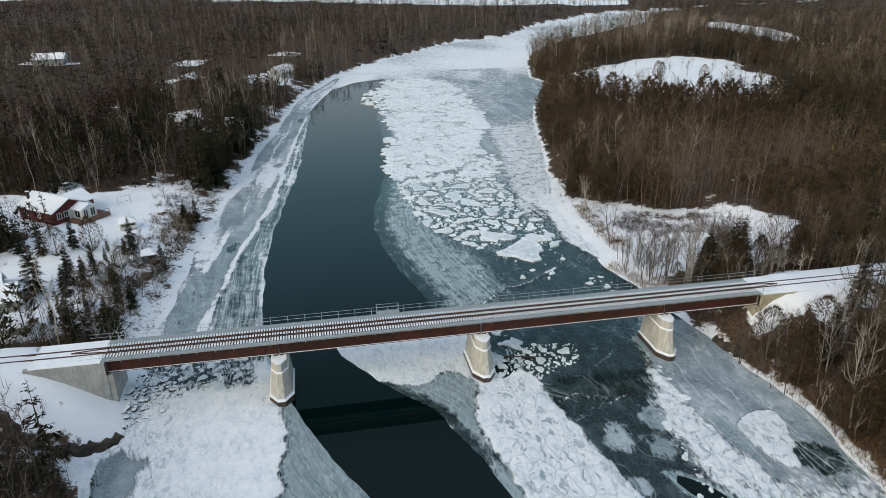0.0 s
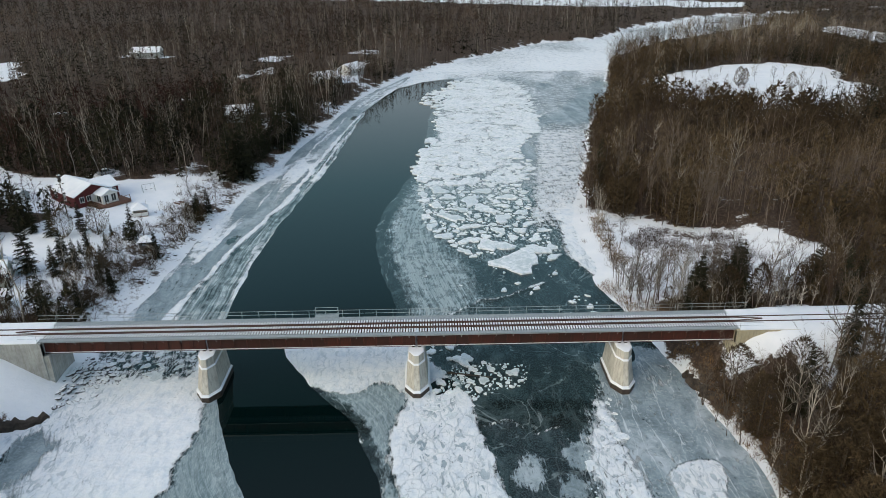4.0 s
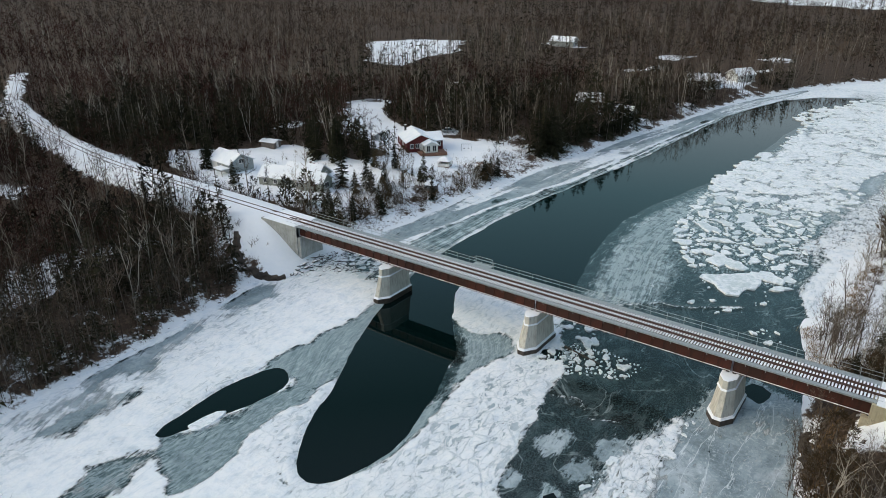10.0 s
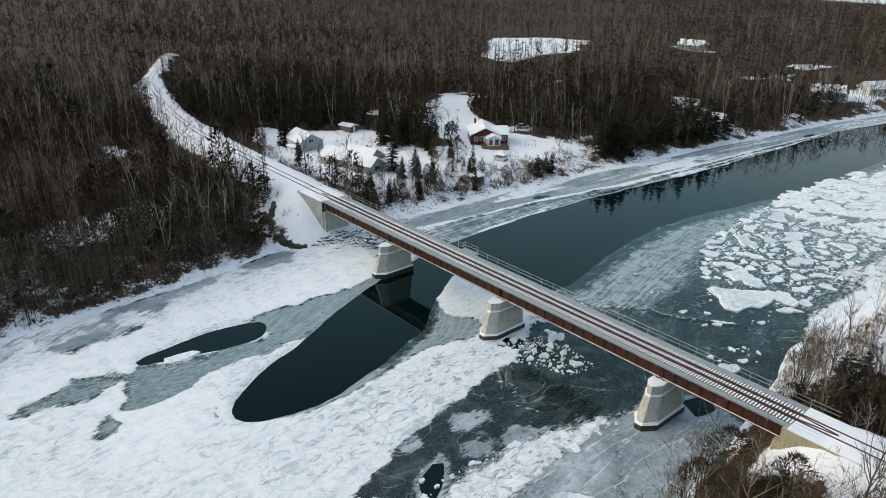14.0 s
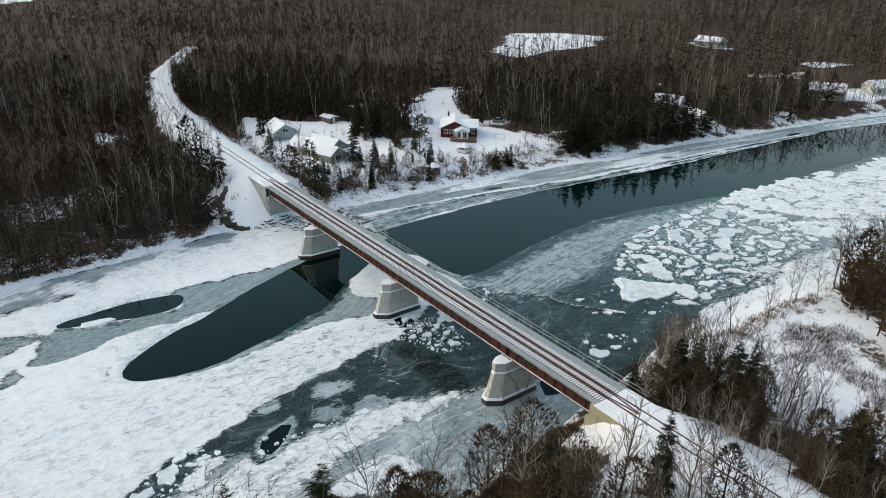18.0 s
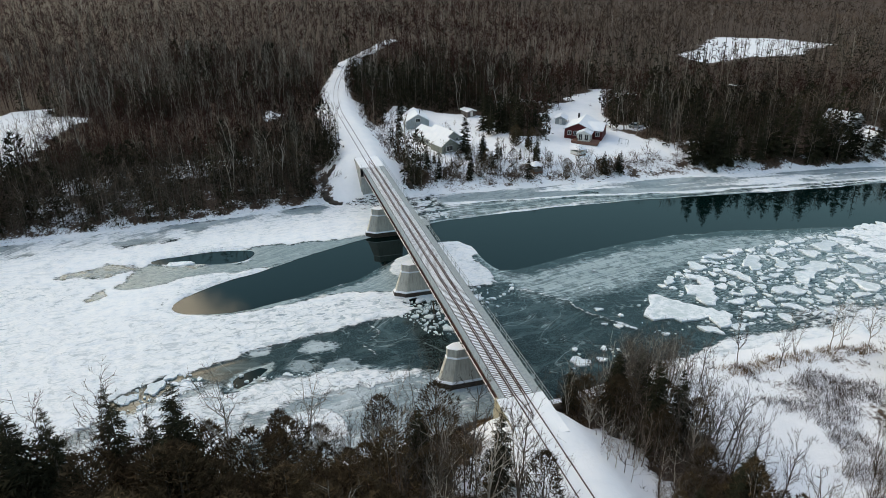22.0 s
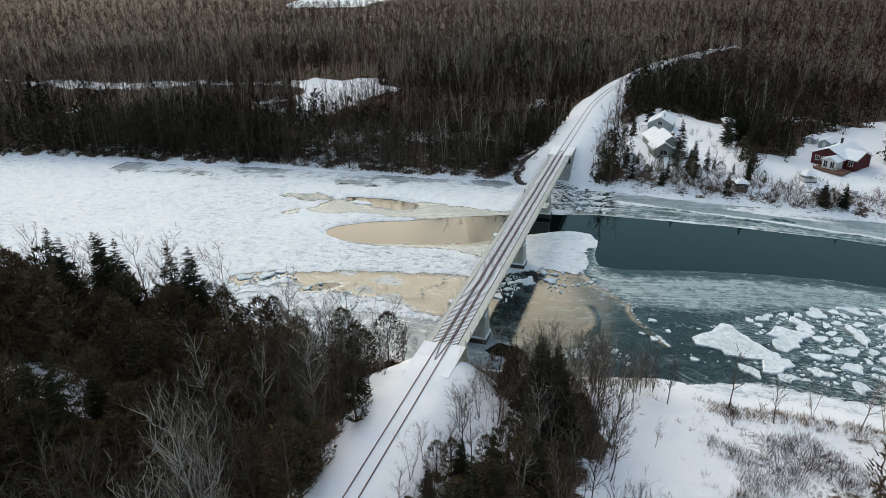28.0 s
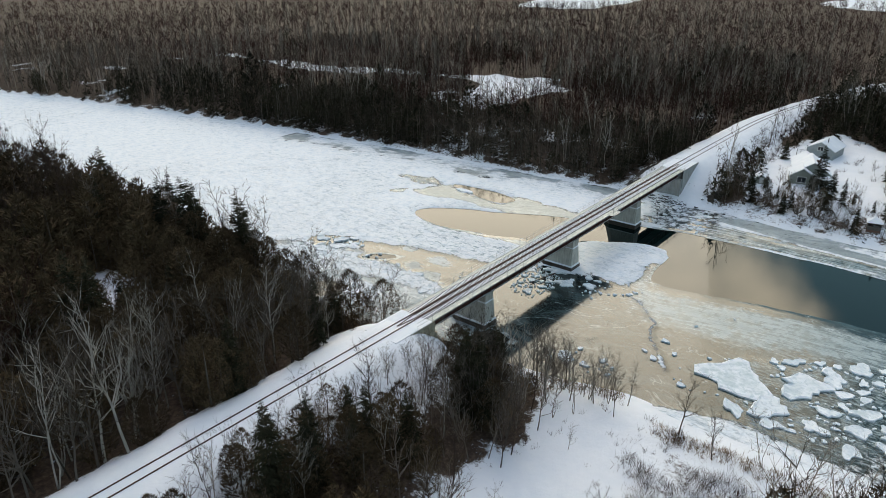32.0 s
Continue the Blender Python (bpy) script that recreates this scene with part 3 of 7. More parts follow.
def open_ground(x, y):
    """Above 0: no trees grow here."""
    x, y = np.asarray(x, float), np.asarray(y, float)
    side = np.where(x < -115, np.where(x < -260, -4.0, np.where(x < -200, 1.8, 3.6)), np.where(x > 60, np.where(y < 84, np.where(x < 76, 8.0, 4.8), np.where(x < 82, 10.0, 6.0)), np.where(y < 84, 5.0, 8.0)))
    best = side - seg_dist(x, y, RAIL) + 1.2 * fbm(x, y, 7, 2)
    best = np.maximum(best, np.where((x < 0) & (shore(y)[0] - x < 95), 9.0 * (-0.60 - fbm(x, y, 22, 3, 2)), -9.0))
    for i, c in enumerate(CLEARINGS):
        best = np.maximum(best, inside(x, y, c) + (3.0 * fbm(x, y, 12, 3) if i < 5 or i == 9 else 9.0 * fbm(x, y, 24, 4) - 1.0) + (5.0 * fbm(x, y, 6, 2, 1) - 2.6 if i in (6, 7) else 0.0))
    return best


def spaced(lo, mid0, mid1, hi, fine, grow=1.12, most=22.0):
    mid = list(np.arange(mid0, mid1 + fine / 2, fine))
    left, right, s = [], [], fine
    p = mid0
    while p > lo:
        s = min(s * grow, most)
        p -= s
        left.append(p)
    p, s = mid1, fine
    while p < hi:
        s = min(s * grow, most)
        p += s
        right.append(p)
    return np.array(left[::-1] + mid + right)


def grid_faces(nx, ny):
    i, j = np.meshgrid(np.arange(nx - 1), np.arange(ny - 1), indexing="ij")
    a = (i * ny + j).ravel()
    return np.stack([a, a + ny, a + ny + 1, a + 1], 1)


def build_ground():
    xs, ys = spaced(-2600, -115, 140, 2600, 2.0, 1.035, 60), spaced(-2600, -60, 240, 2600, 2.0, 1.035, 60)
    X, Y = [a.ravel() for a in np.meshgrid(xs, ys, indexing="ij")]
    Z = height(X, Y)
    dw, de = inland(X, Y)
    land = np.maximum(dw, de)
    op = open_ground(X, Y)
    litter = smooth(land, 0.8, np.where(Y > 180, 3.5, 6.0)) * smooth(-op, -1.0, 4.0) * (0.80 + 0.35 * smooth(seg_dist(X, Y, ((0, 0), (113, 35), (132, 142))), 60, 150))
    litter = litter * np.where(dw > 0, np.where(Y < 84, 0.86, 0.62) + np.where(Y < 84, 0.14, 0.38) * smooth(dw, 4, 16), 1.0)
    # brushy strip along the shores, dry grass on the eastern bank
    rough_bank = smooth(land, -0.4, 1.6) * (1 - smooth(land, 9, 16)) * np.where((seg_dist(X, Y, RAIL) < 9) & (X < 50), 0.2, np.where(X > 50, 0.74, np.where(Y < 84, 0.60, 0.46)))
    rough_bank = rough_bank * np.where((X > 63) & (seg_dist(X, Y, RAIL) < 6.0), 0.0, 1.0) * (1 - smooth(inside(X, Y, LOW_BAR), -3, 3))
    bar_brush = 0.40 * smooth(inside(X, Y, ((58, 120), (66, 118), (78, 124), (84, 140), (70, 152), (58, 140))), 0, 4)
    litter = np.maximum(np.maximum(litter, rough_bank), bar_brush)
    me = mesh_of("ground", np.stack([X, Y, Z], 1), grid_faces(len(xs), len(ys)), M_GROUND, {"litter": litter}, True)
    tagged(new("ground", me), "snow-covered river banks with brown forest litter showing", "ground", kind="structure")


build_ground()

# ---- the river: open water, thin ice, slush and snow-covered ice ----
LEAD = ((14, 40.5), (10, 43), (6, 50), (3, 58), (-1, 65), (-4, 73), (-7, 81), (-9.5, 90), (-11.5, 100), (-12, 118), (-11, 140), (-7, 172), (-4, 205), (-2, 240),
        (0, 270), (13, 317), (41, 331), (31, 293), (24, 266), (21.5, 208), (17, 172), (10.5, 146), (12, 126), (15, 113), (18, 100), (13, 98), (1, 98), (0, 91),
        (3.5, 86), (7, 80), (12, 75), (14.5, 68), (17, 60), (19, 52), (18.5, 46), (17, 42))
POOL = ((-4.8, 55.6), (-7.2, 54.6), (-8.6, 48.5), (-8.1, 42.8), (-7.9, 35.2), (-5.3, 35.4), (-4.6, 38.7), (-3.2, 43.7), (-1.8, 48.1), (-1.4, 53))
FRINGE = ((-8, 86), (-7, 76), (-9, 61), (-8, 53), (-4, 55), (2, 54), (3, 60), (0, 67), (-3, 76), (-6, 86))
GREY_SW = ((-6.4, 35), (1.7, 30.4), (7.3, 24.8), (8, 27.4), (6.5, 32.7), (6.4, 38.1), (3.9, 46), (3.2, 52.4), (-1, 58), (-0.5, 53.9), (-1.7, 45.2), (-3.2, 38.3))
GREY_SW2 = ((-7.4, 25.4), (-8.0, 28.4), (-4.5, 34.2), (-3, 34), (-1, 27.2), (-2.3, 23.8), (-2.7, 18), (-5.2, 19.4))
BAND = ((21, 172), (10, 146), (11, 126), (14, 112), (17, 98), (23, 97), (31, 103), (32, 115), (27, 133), (24, 156))
THIN = ((27, 79), (28.5, 71), (30.5, 61), (33, 52), (37, 42), (40, 50), (41.5, 60), (42, 70), (46.5, 80.5), (47, 84), (66, 88), (65, 103), (54, 112), (50, 126),
        (44, 122), (40, 116), (31, 123), (24, 148), (20, 166), (18, 140), (20, 110), (19, 97), (23, 88))
SHELF = ((46, 81), (42, 70), (41, 60), (40, 50), (42, 40), (46, 28), (66, 20), (74, 60), (72, 86), (60, 92), (47, 88))
PACK = ((22, 285), (24, 214), (20, 164), (22, 141), (33, 123), (39, 116), (46, 125), (44, 143), (46, 179), (60, 262), (66, 318), (40, 331))
SHEET = ((1.4, 84.7), (2, 91), (-0.8, 94.6), (4.6, 97.2), (13, 96.6), (19.6, 98), (22.4, 95.4), (19.8, 88), (15, 85), (13.6, 80.6), (9.6, 80.4), (5, 82.6))
# on the eastern shelf: a bright ridged strip, a white patch and a dark broken hole
RIDGED = ((46, 80), (46.8, 73), (46.6, 65), (48, 56), (50, 49), (50, 36), (44, 36), (42, 50), (41.6, 57), (42.6, 67))
WHITE_E = ((50.6, 64.4), (56, 66), (57.7, 63.5), (55.8, 56.2), (52, 53.4), (50.2, 58.5))
DARK_E = ((54, 58), (57.4, 58.6), (60.2, 55.5), (58.4, 52.4), (54.4, 53.2))
WEDGE = ((39.3, 50.4), (37.4, 53.5), (36.6, 57.4), (41.2, 54.2), (43.1, 50.2))
SLABS = ((41, 33), (38, 36.8), (35, 42), (37.8, 44.6), (41.2, 39.8), (45, 36))
UNDER_W = ((-31, 92), (-29, 83), (-12, 84), (-10, 92), (-12, 100), (-28, 100))


def rounded(poly, times=1):
    """A polygon with its corners cut."""
    for _ in range(times):
        poly = tuple(q for a, b in zip(poly, poly[1:] + poly[:1]) for q in ((0.75 * a[0] + 0.25 * b[0], 0.75 * a[1] + 0.25 * b[1]), (0.25 * a[0] + 0.75 * b[0], 0.25 * a[1] + 0.75 * b[1])))
    return poly


LEAD, POOL, FRINGE, GREY_SW, GREY_SW2, BAND, THIN, SHELF = [rounded(p) for p in (LEAD, POOL, FRINGE, GREY_SW, GREY_SW2, BAND, THIN, SHELF)]
SHEET, RIDGED, WHITE_E, DARK_E, WEDGE, SLABS = [rounded(p) for p in (SHEET, RIDGED, WHITE_E, DARK_E, WEDGE, SLABS)]


def open_water(x, y):
    n = 0.8 * fbm(x, y, 9, 3) + 0.2 * fbm(x, y, 1.8, 2, 1)
    lead = inside(x, y, LEAD) + n
    pool = inside(x, y, POOL) + 0.7 * n
    hole = np.maximum(inside(x, y, ((23, 79), (25.5, 79.5), (27, 82), (24.5, 84), (22.5, 82))), inside(x, y, ((49.5, 88), (53, 86), (54, 90), (51, 92)))) + 0.5 * n
    hole = np.maximum(hole, inside(x, y, WEDGE) - 0.3 + 0.6 * n)
    return np.maximum(np.maximum(lead, pool), hole)


SPIT = ((2, 28), (12, 30), (18, 38), (17, 42), (13, 39.5), (9, 42), (4.5, 51), (3, 50), (3.5, 42), (5, 34))
FRINGE_E = ((4, 85), (8, 79), (13, 74), (15, 66), (17, 60), (19, 50), (18.5, 44), (20, 46), (20, 56), (19, 62), (18.2, 70), (20, 79), (17, 82), (10, 82))
TONGUE = ((17, 40), (20, 48), (20, 56), (19, 62), (18, 70), (20, 79), (25, 81), (28, 78), (29, 70), (31, 60), (33, 50), (36, 41), (44, 28), (40, 10), (20, 10), (14, 28))


SPIT, FRINGE_E, TONGUE = [rounded(p) for p in (SPIT, FRINGE_E, TONGUE)]


DISCS = ((34.2, 63.5, 1.9, 3.2), (38.5, 60.5, 1.6, 2.2), (40.2, 66.0, 1.3, 1.8), (33.0, 54.5, 1.2, 1.8))
SEAMS = (((20, 97.5), (24.5, 100), (27.5, 103.5), (31, 106.5), (34, 107), (38.5, 110.5), (44, 113.5)), 0.75), (((27, 71.5), (33, 73), (35.5, 70.5), (39.5, 72), (40.5, 69)), 0.55), (((34, 100), (38, 102), (43, 101)), 0.5)


def river_cover(x, y):
    """The share of snow, slush, pale ice, broken plates and veins at a place on the ice."""
    w, e = shore(y)
    n = fbm(x, y, 12, 4, 2)
    edge = 1.6 * n + 1.1 * fbm(x, y, 3.5, 4, 1)
    snow = np.full(np.shape(x), 0.95)
    slush, pale, veined, drawn = [np.zeros(np.shape(x)) for _ in range(4)]
    broken = np.clip(0.30 + 0.9 * n, 0.06, 0.8)

    def put(old, zone, val, soft=2.0):
        return old + (val - old) * smooth(zone + edge, -soft * 0.5, soft * 0.5)
    north = smooth(y, 86, 94)
    # the sheared shelf along the western shore, upstream of the bridge: smooth blue ice, a thrust ridge, then rubble
    rim_x = np.interp(y, (88, 99, 126, 147, 190, 228, 271, 317), (-9.5, -10.8, -11.2, -8.9, -5.7, -2.9, 2, 14))
    west = smooth(rim_x - x, -1.0, 0.6) * north * (1 - smooth(y, 330, 350))
    u = (x - w) / np.maximum(rim_x - w, 4.0)
    long_n = fbm(x - w, y * 0.13, 3.0, 4, 1)
    fold = np.interp(y, (88, 99, 117, 138, 166, 214, 270), (0.34, 0.38, 0.48, 0.58, 0.76, 0.77, 0.8)) + 0.07 * fbm(x, y, 8, 4, 3)
    shoreward = smooth(fold - u, -0.02, 0.05)
    ridge = np.exp(-((u - fold) / 0.045) ** 2) + 0.75 * np.exp(-((u - 0.95 - 0.05 * n) / 0.045) ** 2) + 0.6 * np.exp(-((u - 0.5 * fold - 0.12 * n) / 0.03) ** 2) * (y > 125)
    flank = shoreward * (0.30 + 1.0 * long_n + 0.5 * smooth(0.12 - u, 0, 0.1)) + (1 - shoreward) * (0.22 + 0.9 * long_n)
    snow = snow + (flank + 0.75 * ridge - snow) * west
    slush = slush + (0.55 + 0.5 * long_n + 0.2 * shoreward - slush) * west
    drawn = np.maximum(drawn, west * (0.85 - 0.4 * shoreward))
    pale = pale + (0.08 + 0.8 * shoreward + 0.5 * long_n - pale) * west
    pocket = np.exp(-((u - fold + 0.16) / 0.07) ** 2) * smooth(fbm(x, y, 20, 3, 2), 0.05, 0.3) * west * (y > 112)
    snow, slush, pale = snow - 0.8 * pocket, slush - 0.8 * pocket, pale - 0.9 * pocket
    # east of the lead, upstream: smooth grey ice between the floes
    east = smooth(x - np.interp(y, (88, 140, 172, 240, 317), (8, 10, 14, 18, 30)), -1.0, 1.5) * north
    fade = smooth(y, 250, 345)
    snow = snow + (0.20 + 0.42 * fade + 0.4 * n - snow) * east
    slush = slush + (0.42 + 0.43 * smooth(y, 130, 185) - slush) * east
    pale = pale + (np.clip(0.08 + 0.65 * smooth(y, 140, 190), 0, 1) - pale) * east
    e_white = smooth(x - (e - 8 - 0.10 * np.clip(y - 130, 0, 90)), -2, 3) * smooth(y, 128, 150) * (1 - smooth(y, 215, 250)) * east
    snow = snow + (0.62 - snow) * e_white
    pack = inside(x, y, PACK)
    snow = put(snow, pack, 0.50 - 0.30 * (1 - smooth(y, 140, 200)), 6)
    channel = inside(x, y, ((60, 262), (66, 247), (76, 262), (92, 315), (99, 365), (92, 368), (80, 318)))
    snow, pale = put(snow, channel, 0.44, 7), put(pale, channel, 0.95, 3)
    snow = put(snow, inside(x, y, ((51, 113), (58, 110), (62, 140), (57, 156), (52, 150), (51, 130))), 1.0, 3)
    # name of zone, snow, slush, pale, veined
    for zone, s, g, p, v in ((THIN, 0.0, 0.06, 0.0, 0.06), (BAND, 0.05, 0.66, 0.22, 0), (SHELF, 0.24, 0.40, 0.80, 1.0), (FRINGE, 0.04, 1.0, 0.1, 0), (FRINGE_E, 0.08, 1.0, 0.12, 0),
                             (GREY_SW, 0.10, 0.95, 0.40, 0), (GREY_SW2, 0.30, 0.7, 0.5, 0), (UNDER_W, 0.46, 0.35, 0.4, 0)):
        f = inside(x, y, zone)
        snow, slush, pale, veined = put(snow, f, s, 2.4), put(slush, f, g, 11 if zone is BAND else 4), put(pale, f, p, 11 if zone is BAND else 4), put(veined, f, v)
        if zone is BAND:
            drawn = put(drawn, f, 0.55, 9)
        if zone in (FRINGE, FRINGE_E):
            drawn = put(drawn, f, 0.35)
    f = inside(x, y, SHELF)
    snow = snow + 0.30 * np.clip(n, -0.3, 1) * smooth(f, 0, 6) + 0.52 * smooth(62 - y, 0, 22) * smooth(f, 0, 5)
    broken = put(broken, np.minimum(f, 60 - y), 1.0, 6)
    plume = inside(x, y, ((0, 98), (4, 97), (9, 99), (8, 105), (4, 111), (0, 106)))
    pale = put(pale, plume, 0.8, 3)
    snow, broken = put(snow, inside(x, y, SHEET), 0.98, 0.8), put(broken, inside(x, y, SHEET), 0.45)
    for zone, s, g, p in ((RIDGED, 0.72, 0.6, 0.6), (WHITE_E, 1.0, 0.5, 0.5), (DARK_E, 0.0, 0.1, 0.0), (WEDGE, -0.2, 0.0, 0.0), (SLABS, 0.0, 0.2, 0.2)):
        f = inside(x, y, zone) - (0.3 if zone is WHITE_E else 0.0)
        snow, slush, pale = put(snow, f, s, 1.2), put(slush, f, g), put(pale, f, p)
        broken = put(broken, f, 0.8)
    # cloudy discs frozen into the clear ice
    for cx, cy, rx, ry in DISCS:
        pale = put(pale, 1.5 - 1.5 * np.hypot((x - cx) / rx, (y - cy) / ry), 0.72, 1.6)
    for px in (-7.75, 20.85, 49.35):
        collar = 1.3 - np.hypot(np.maximum(0, np.abs(x - px) - 1.5), np.maximum(0, np.maximum(y - 85.5, 79.2 - y)))
        pale = np.maximum(pale, 0.85 * smooth(collar + 0.4 * n, 0, 0.6))
    snow = put(snow, inside(x, y, SPIT), 1.0, 1.5)
    tongue = inside(x, y, TONGUE)
    snow, broken = put(snow, tongue, 0.88), put(broken, tongue, 0.45 + 0.55 * smooth(y, 36, 62), 4)
    # bare ice, shear cracks and painted bluish shading along the western foot, downstream
    near_w = smooth(x - w, 0, 2) * (1 - smooth(x - w, 7.0, 15.0)) * (1 - smooth(y, 78, 86))
    snow = snow - near_w * (0.34 + 0.9 * fbm(x - w, y * 0.3, 5, 3, 1) + 1.0 * fbm(x, y, 9, 4, 3))
    broken = np.maximum(broken, 0.7 * near_w)
    drawn = np.maximum(drawn, near_w * 0.8)
    pale = np.maximum(pale, 0.8 * near_w)
    groove = np.exp(-((inside(x, y, LEAD) + 2.0 + 0.5 * n) / 0.32) ** 2) * (y < 58) * (x < 15.5)
    snow = snow - 0.5 * groove
    slush, pale = np.maximum(slush, groove), np.maximum(pale, groove)
    ow = open_water(x, y)
    # new skim ice along the upstream lead is as dark as the water, and clouds over slowly
    skim = smooth(ow, -5.0, -0.2) * smooth(y, 99, 104) * smooth(x - (rim_x + 6), -2, 2) * (1 - smooth(y, 262, 300))
    snow, slush, pale = snow * (1 - skim), slush * (1 - 0.95 * skim), pale * (1 - skim)
    soft_e = smooth(ow, -2.6, -0.1) * smooth(inside(x, y, FRINGE_E) + 2.0, 0, 3) * smooth(y, 58, 68) * (1 - smooth(inside(x, y, SHEET), -0.6, 0.3))
    snow, slush, pale = snow * (1 - soft_e), slush * (1 - 0.9 * soft_e), pale * (1 - soft_e)
    skim = np.maximum(skim, soft_e)
    rim = smooth(ow, -1.2, -0.1) * (1 - smooth(skim, 0.0, 0.2))
    slush = np.maximum(slush, rim * 0.8)
    snow = snow - 0.2 * rim
    # frozen seams that wander over the thin ice
    for seam, k in SEAMS:
        d = seg_dist(x + 1.2 * fbm(x, y, 5, 3), y + 1.2 * fbm(x, y, 5, 3, 2), seam)
        snow = np.maximum(snow, k * np.exp(-(d / 0.42) ** 2) * (0.75 + 0.6 * fbm(x, y, 4, 2, 1)))
    lane = -inside(x, y, LEAD) + 0.8 * n
    return [np.clip(v, 0, 1) for v in (snow, slush, pale, broken, veined, drawn)] + [lane]


def build_river():
    xs, ys = np.arange(-46, 118.1, 0.6), np.arange(-40, 346, 0.6)
    X, Y = np.meshgrid(xs, ys, indexing="ij")
    ow = open_water(X, Y)
    # the ice ends exactly at the water's edge: corners past it are drawn back onto it
    F = grid_faces(len(xs), len(ys))
    dw, de = inland(X, Y)
    land = np.maximum(dw, de)
    keep = (ow.ravel()[F].min(1) < -0.02) & (land.ravel()[F].min(1) < 4.0)
    F = F[keep]
    X2, Y2 = X.copy(), Y.copy()
    for _ in range(3):
        o = open_water(X2, Y2)
        gx, gy = (open_water(X2 + 0.2, Y2) - o) / 0.2, (open_water(X2, Y2 + 0.2) - o) / 0.2
        g = np.maximum(gx * gx + gy * gy, 0.25)
        push = np.where((ow > 0) & (ow < 1.6), o / g, 0)
        X2, Y2 = X2 - np.clip(push * gx, -0.5, 0.5), Y2 - np.clip(push * gy, -0.5, 0.5)
    cover = river_cover(X2, Y2)
    snow, slush = cover[:2]
    Z = -0.05 + 0.20 * snow + 0.10 * snow * fbm(X2, Y2, 3, 3) + 0.04 * slush
    Z = np.where(ow > -0.3, -0.08, Z)
    used = np.unique(F)
    idx = np.zeros(X.size, np.int64)
    idx[used] = np.arange(len(used))
    V = np.stack([X2.ravel(), Y2.ravel(), Z.ravel()], 1)[used]
    me = mesh_of("river_ice", V, idx[F], M_ICE, {k: v.ravel()[used] for k, v in zip(("snow", "slush", "pale", "broken", "veined", "drawn", "lane"), cover)}, True)
    tagged(new("river_ice", me), "patchy river ice, white snow crust beside grey slush and clear thin ice", "river ice", kind="structure")
    # the same ice further up and down the valley
    for y0, y1, nm in ((345.4, 1000, "river_ice_upstream"), (-420, -40, "river_ice_downstream")):
        xs, ys = np.arange(-60, 760, 5.0), np.append(np.arange(y0, y1, 5.0), y1)
        X, Y = np.meshgrid(xs, ys, indexing="ij")
        dw, de = inland(X, Y)
        F = grid_faces(len(xs), len(ys))
        F = F[np.maximum(dw, de).ravel()[F].min(1) < 6]
        n = fbm(X, Y, 40, 4, 2).ravel()
        snow = np.clip((0.95 if y0 < 0 else 0.70) + 0.4 * n, 0, 1)
        used = np.unique(F)
        idx = np.zeros(X.size, np.int64)
        idx[used] = np.arange(len(used))
        V = np.stack([X.ravel(), Y.ravel(), 0.10 + 0 * n], 1)[used]
        me = mesh_of(nm, V, idx[F], M_ICE, {"snow": snow[used], "slush": np.full(len(used), 0.8), "pale": np.full(len(used), 0.9), "broken": np.full(len(used), 0.15)}, True)
        tagged(new(nm, me), "snow-covered river ice with faint grey patches", "river ice", kind="structure")
    V = [(-60, -60, -0.12), (115, -60, -0.12), (115, 350, -0.12), (-60, 350, -0.12)]
    tagged(new("water", mesh_of("water", V, [(0, 1, 2, 3)], M_WATER)), "dark teal open river water between the ice", "water", kind="structure")


build_river()


# ---- the railway bridge ----
TRACK_Y, W_END, E_END = 84.3, -30.2, 65.2
PIERS_X = (-7.75, 20.85, 49.35)


def shared(cache, key, make):
    if key not in cache:
        cache[key] = make()
    return cache[key]


def two_tone(name, bm, mats, pick):
    """A mesh from a bmesh in which pick(face) gives the material's number."""
    bmesh.ops.recalc_face_normals(bm, faces=bm.faces)
    for f in bm.faces:
        f.material_index = pick(f)
    me = bpy.data.meshes.new(name)
    bm.to_mesh(me)
    bm.free()
    for m in mats:
        me.materials.append(m)
    return me


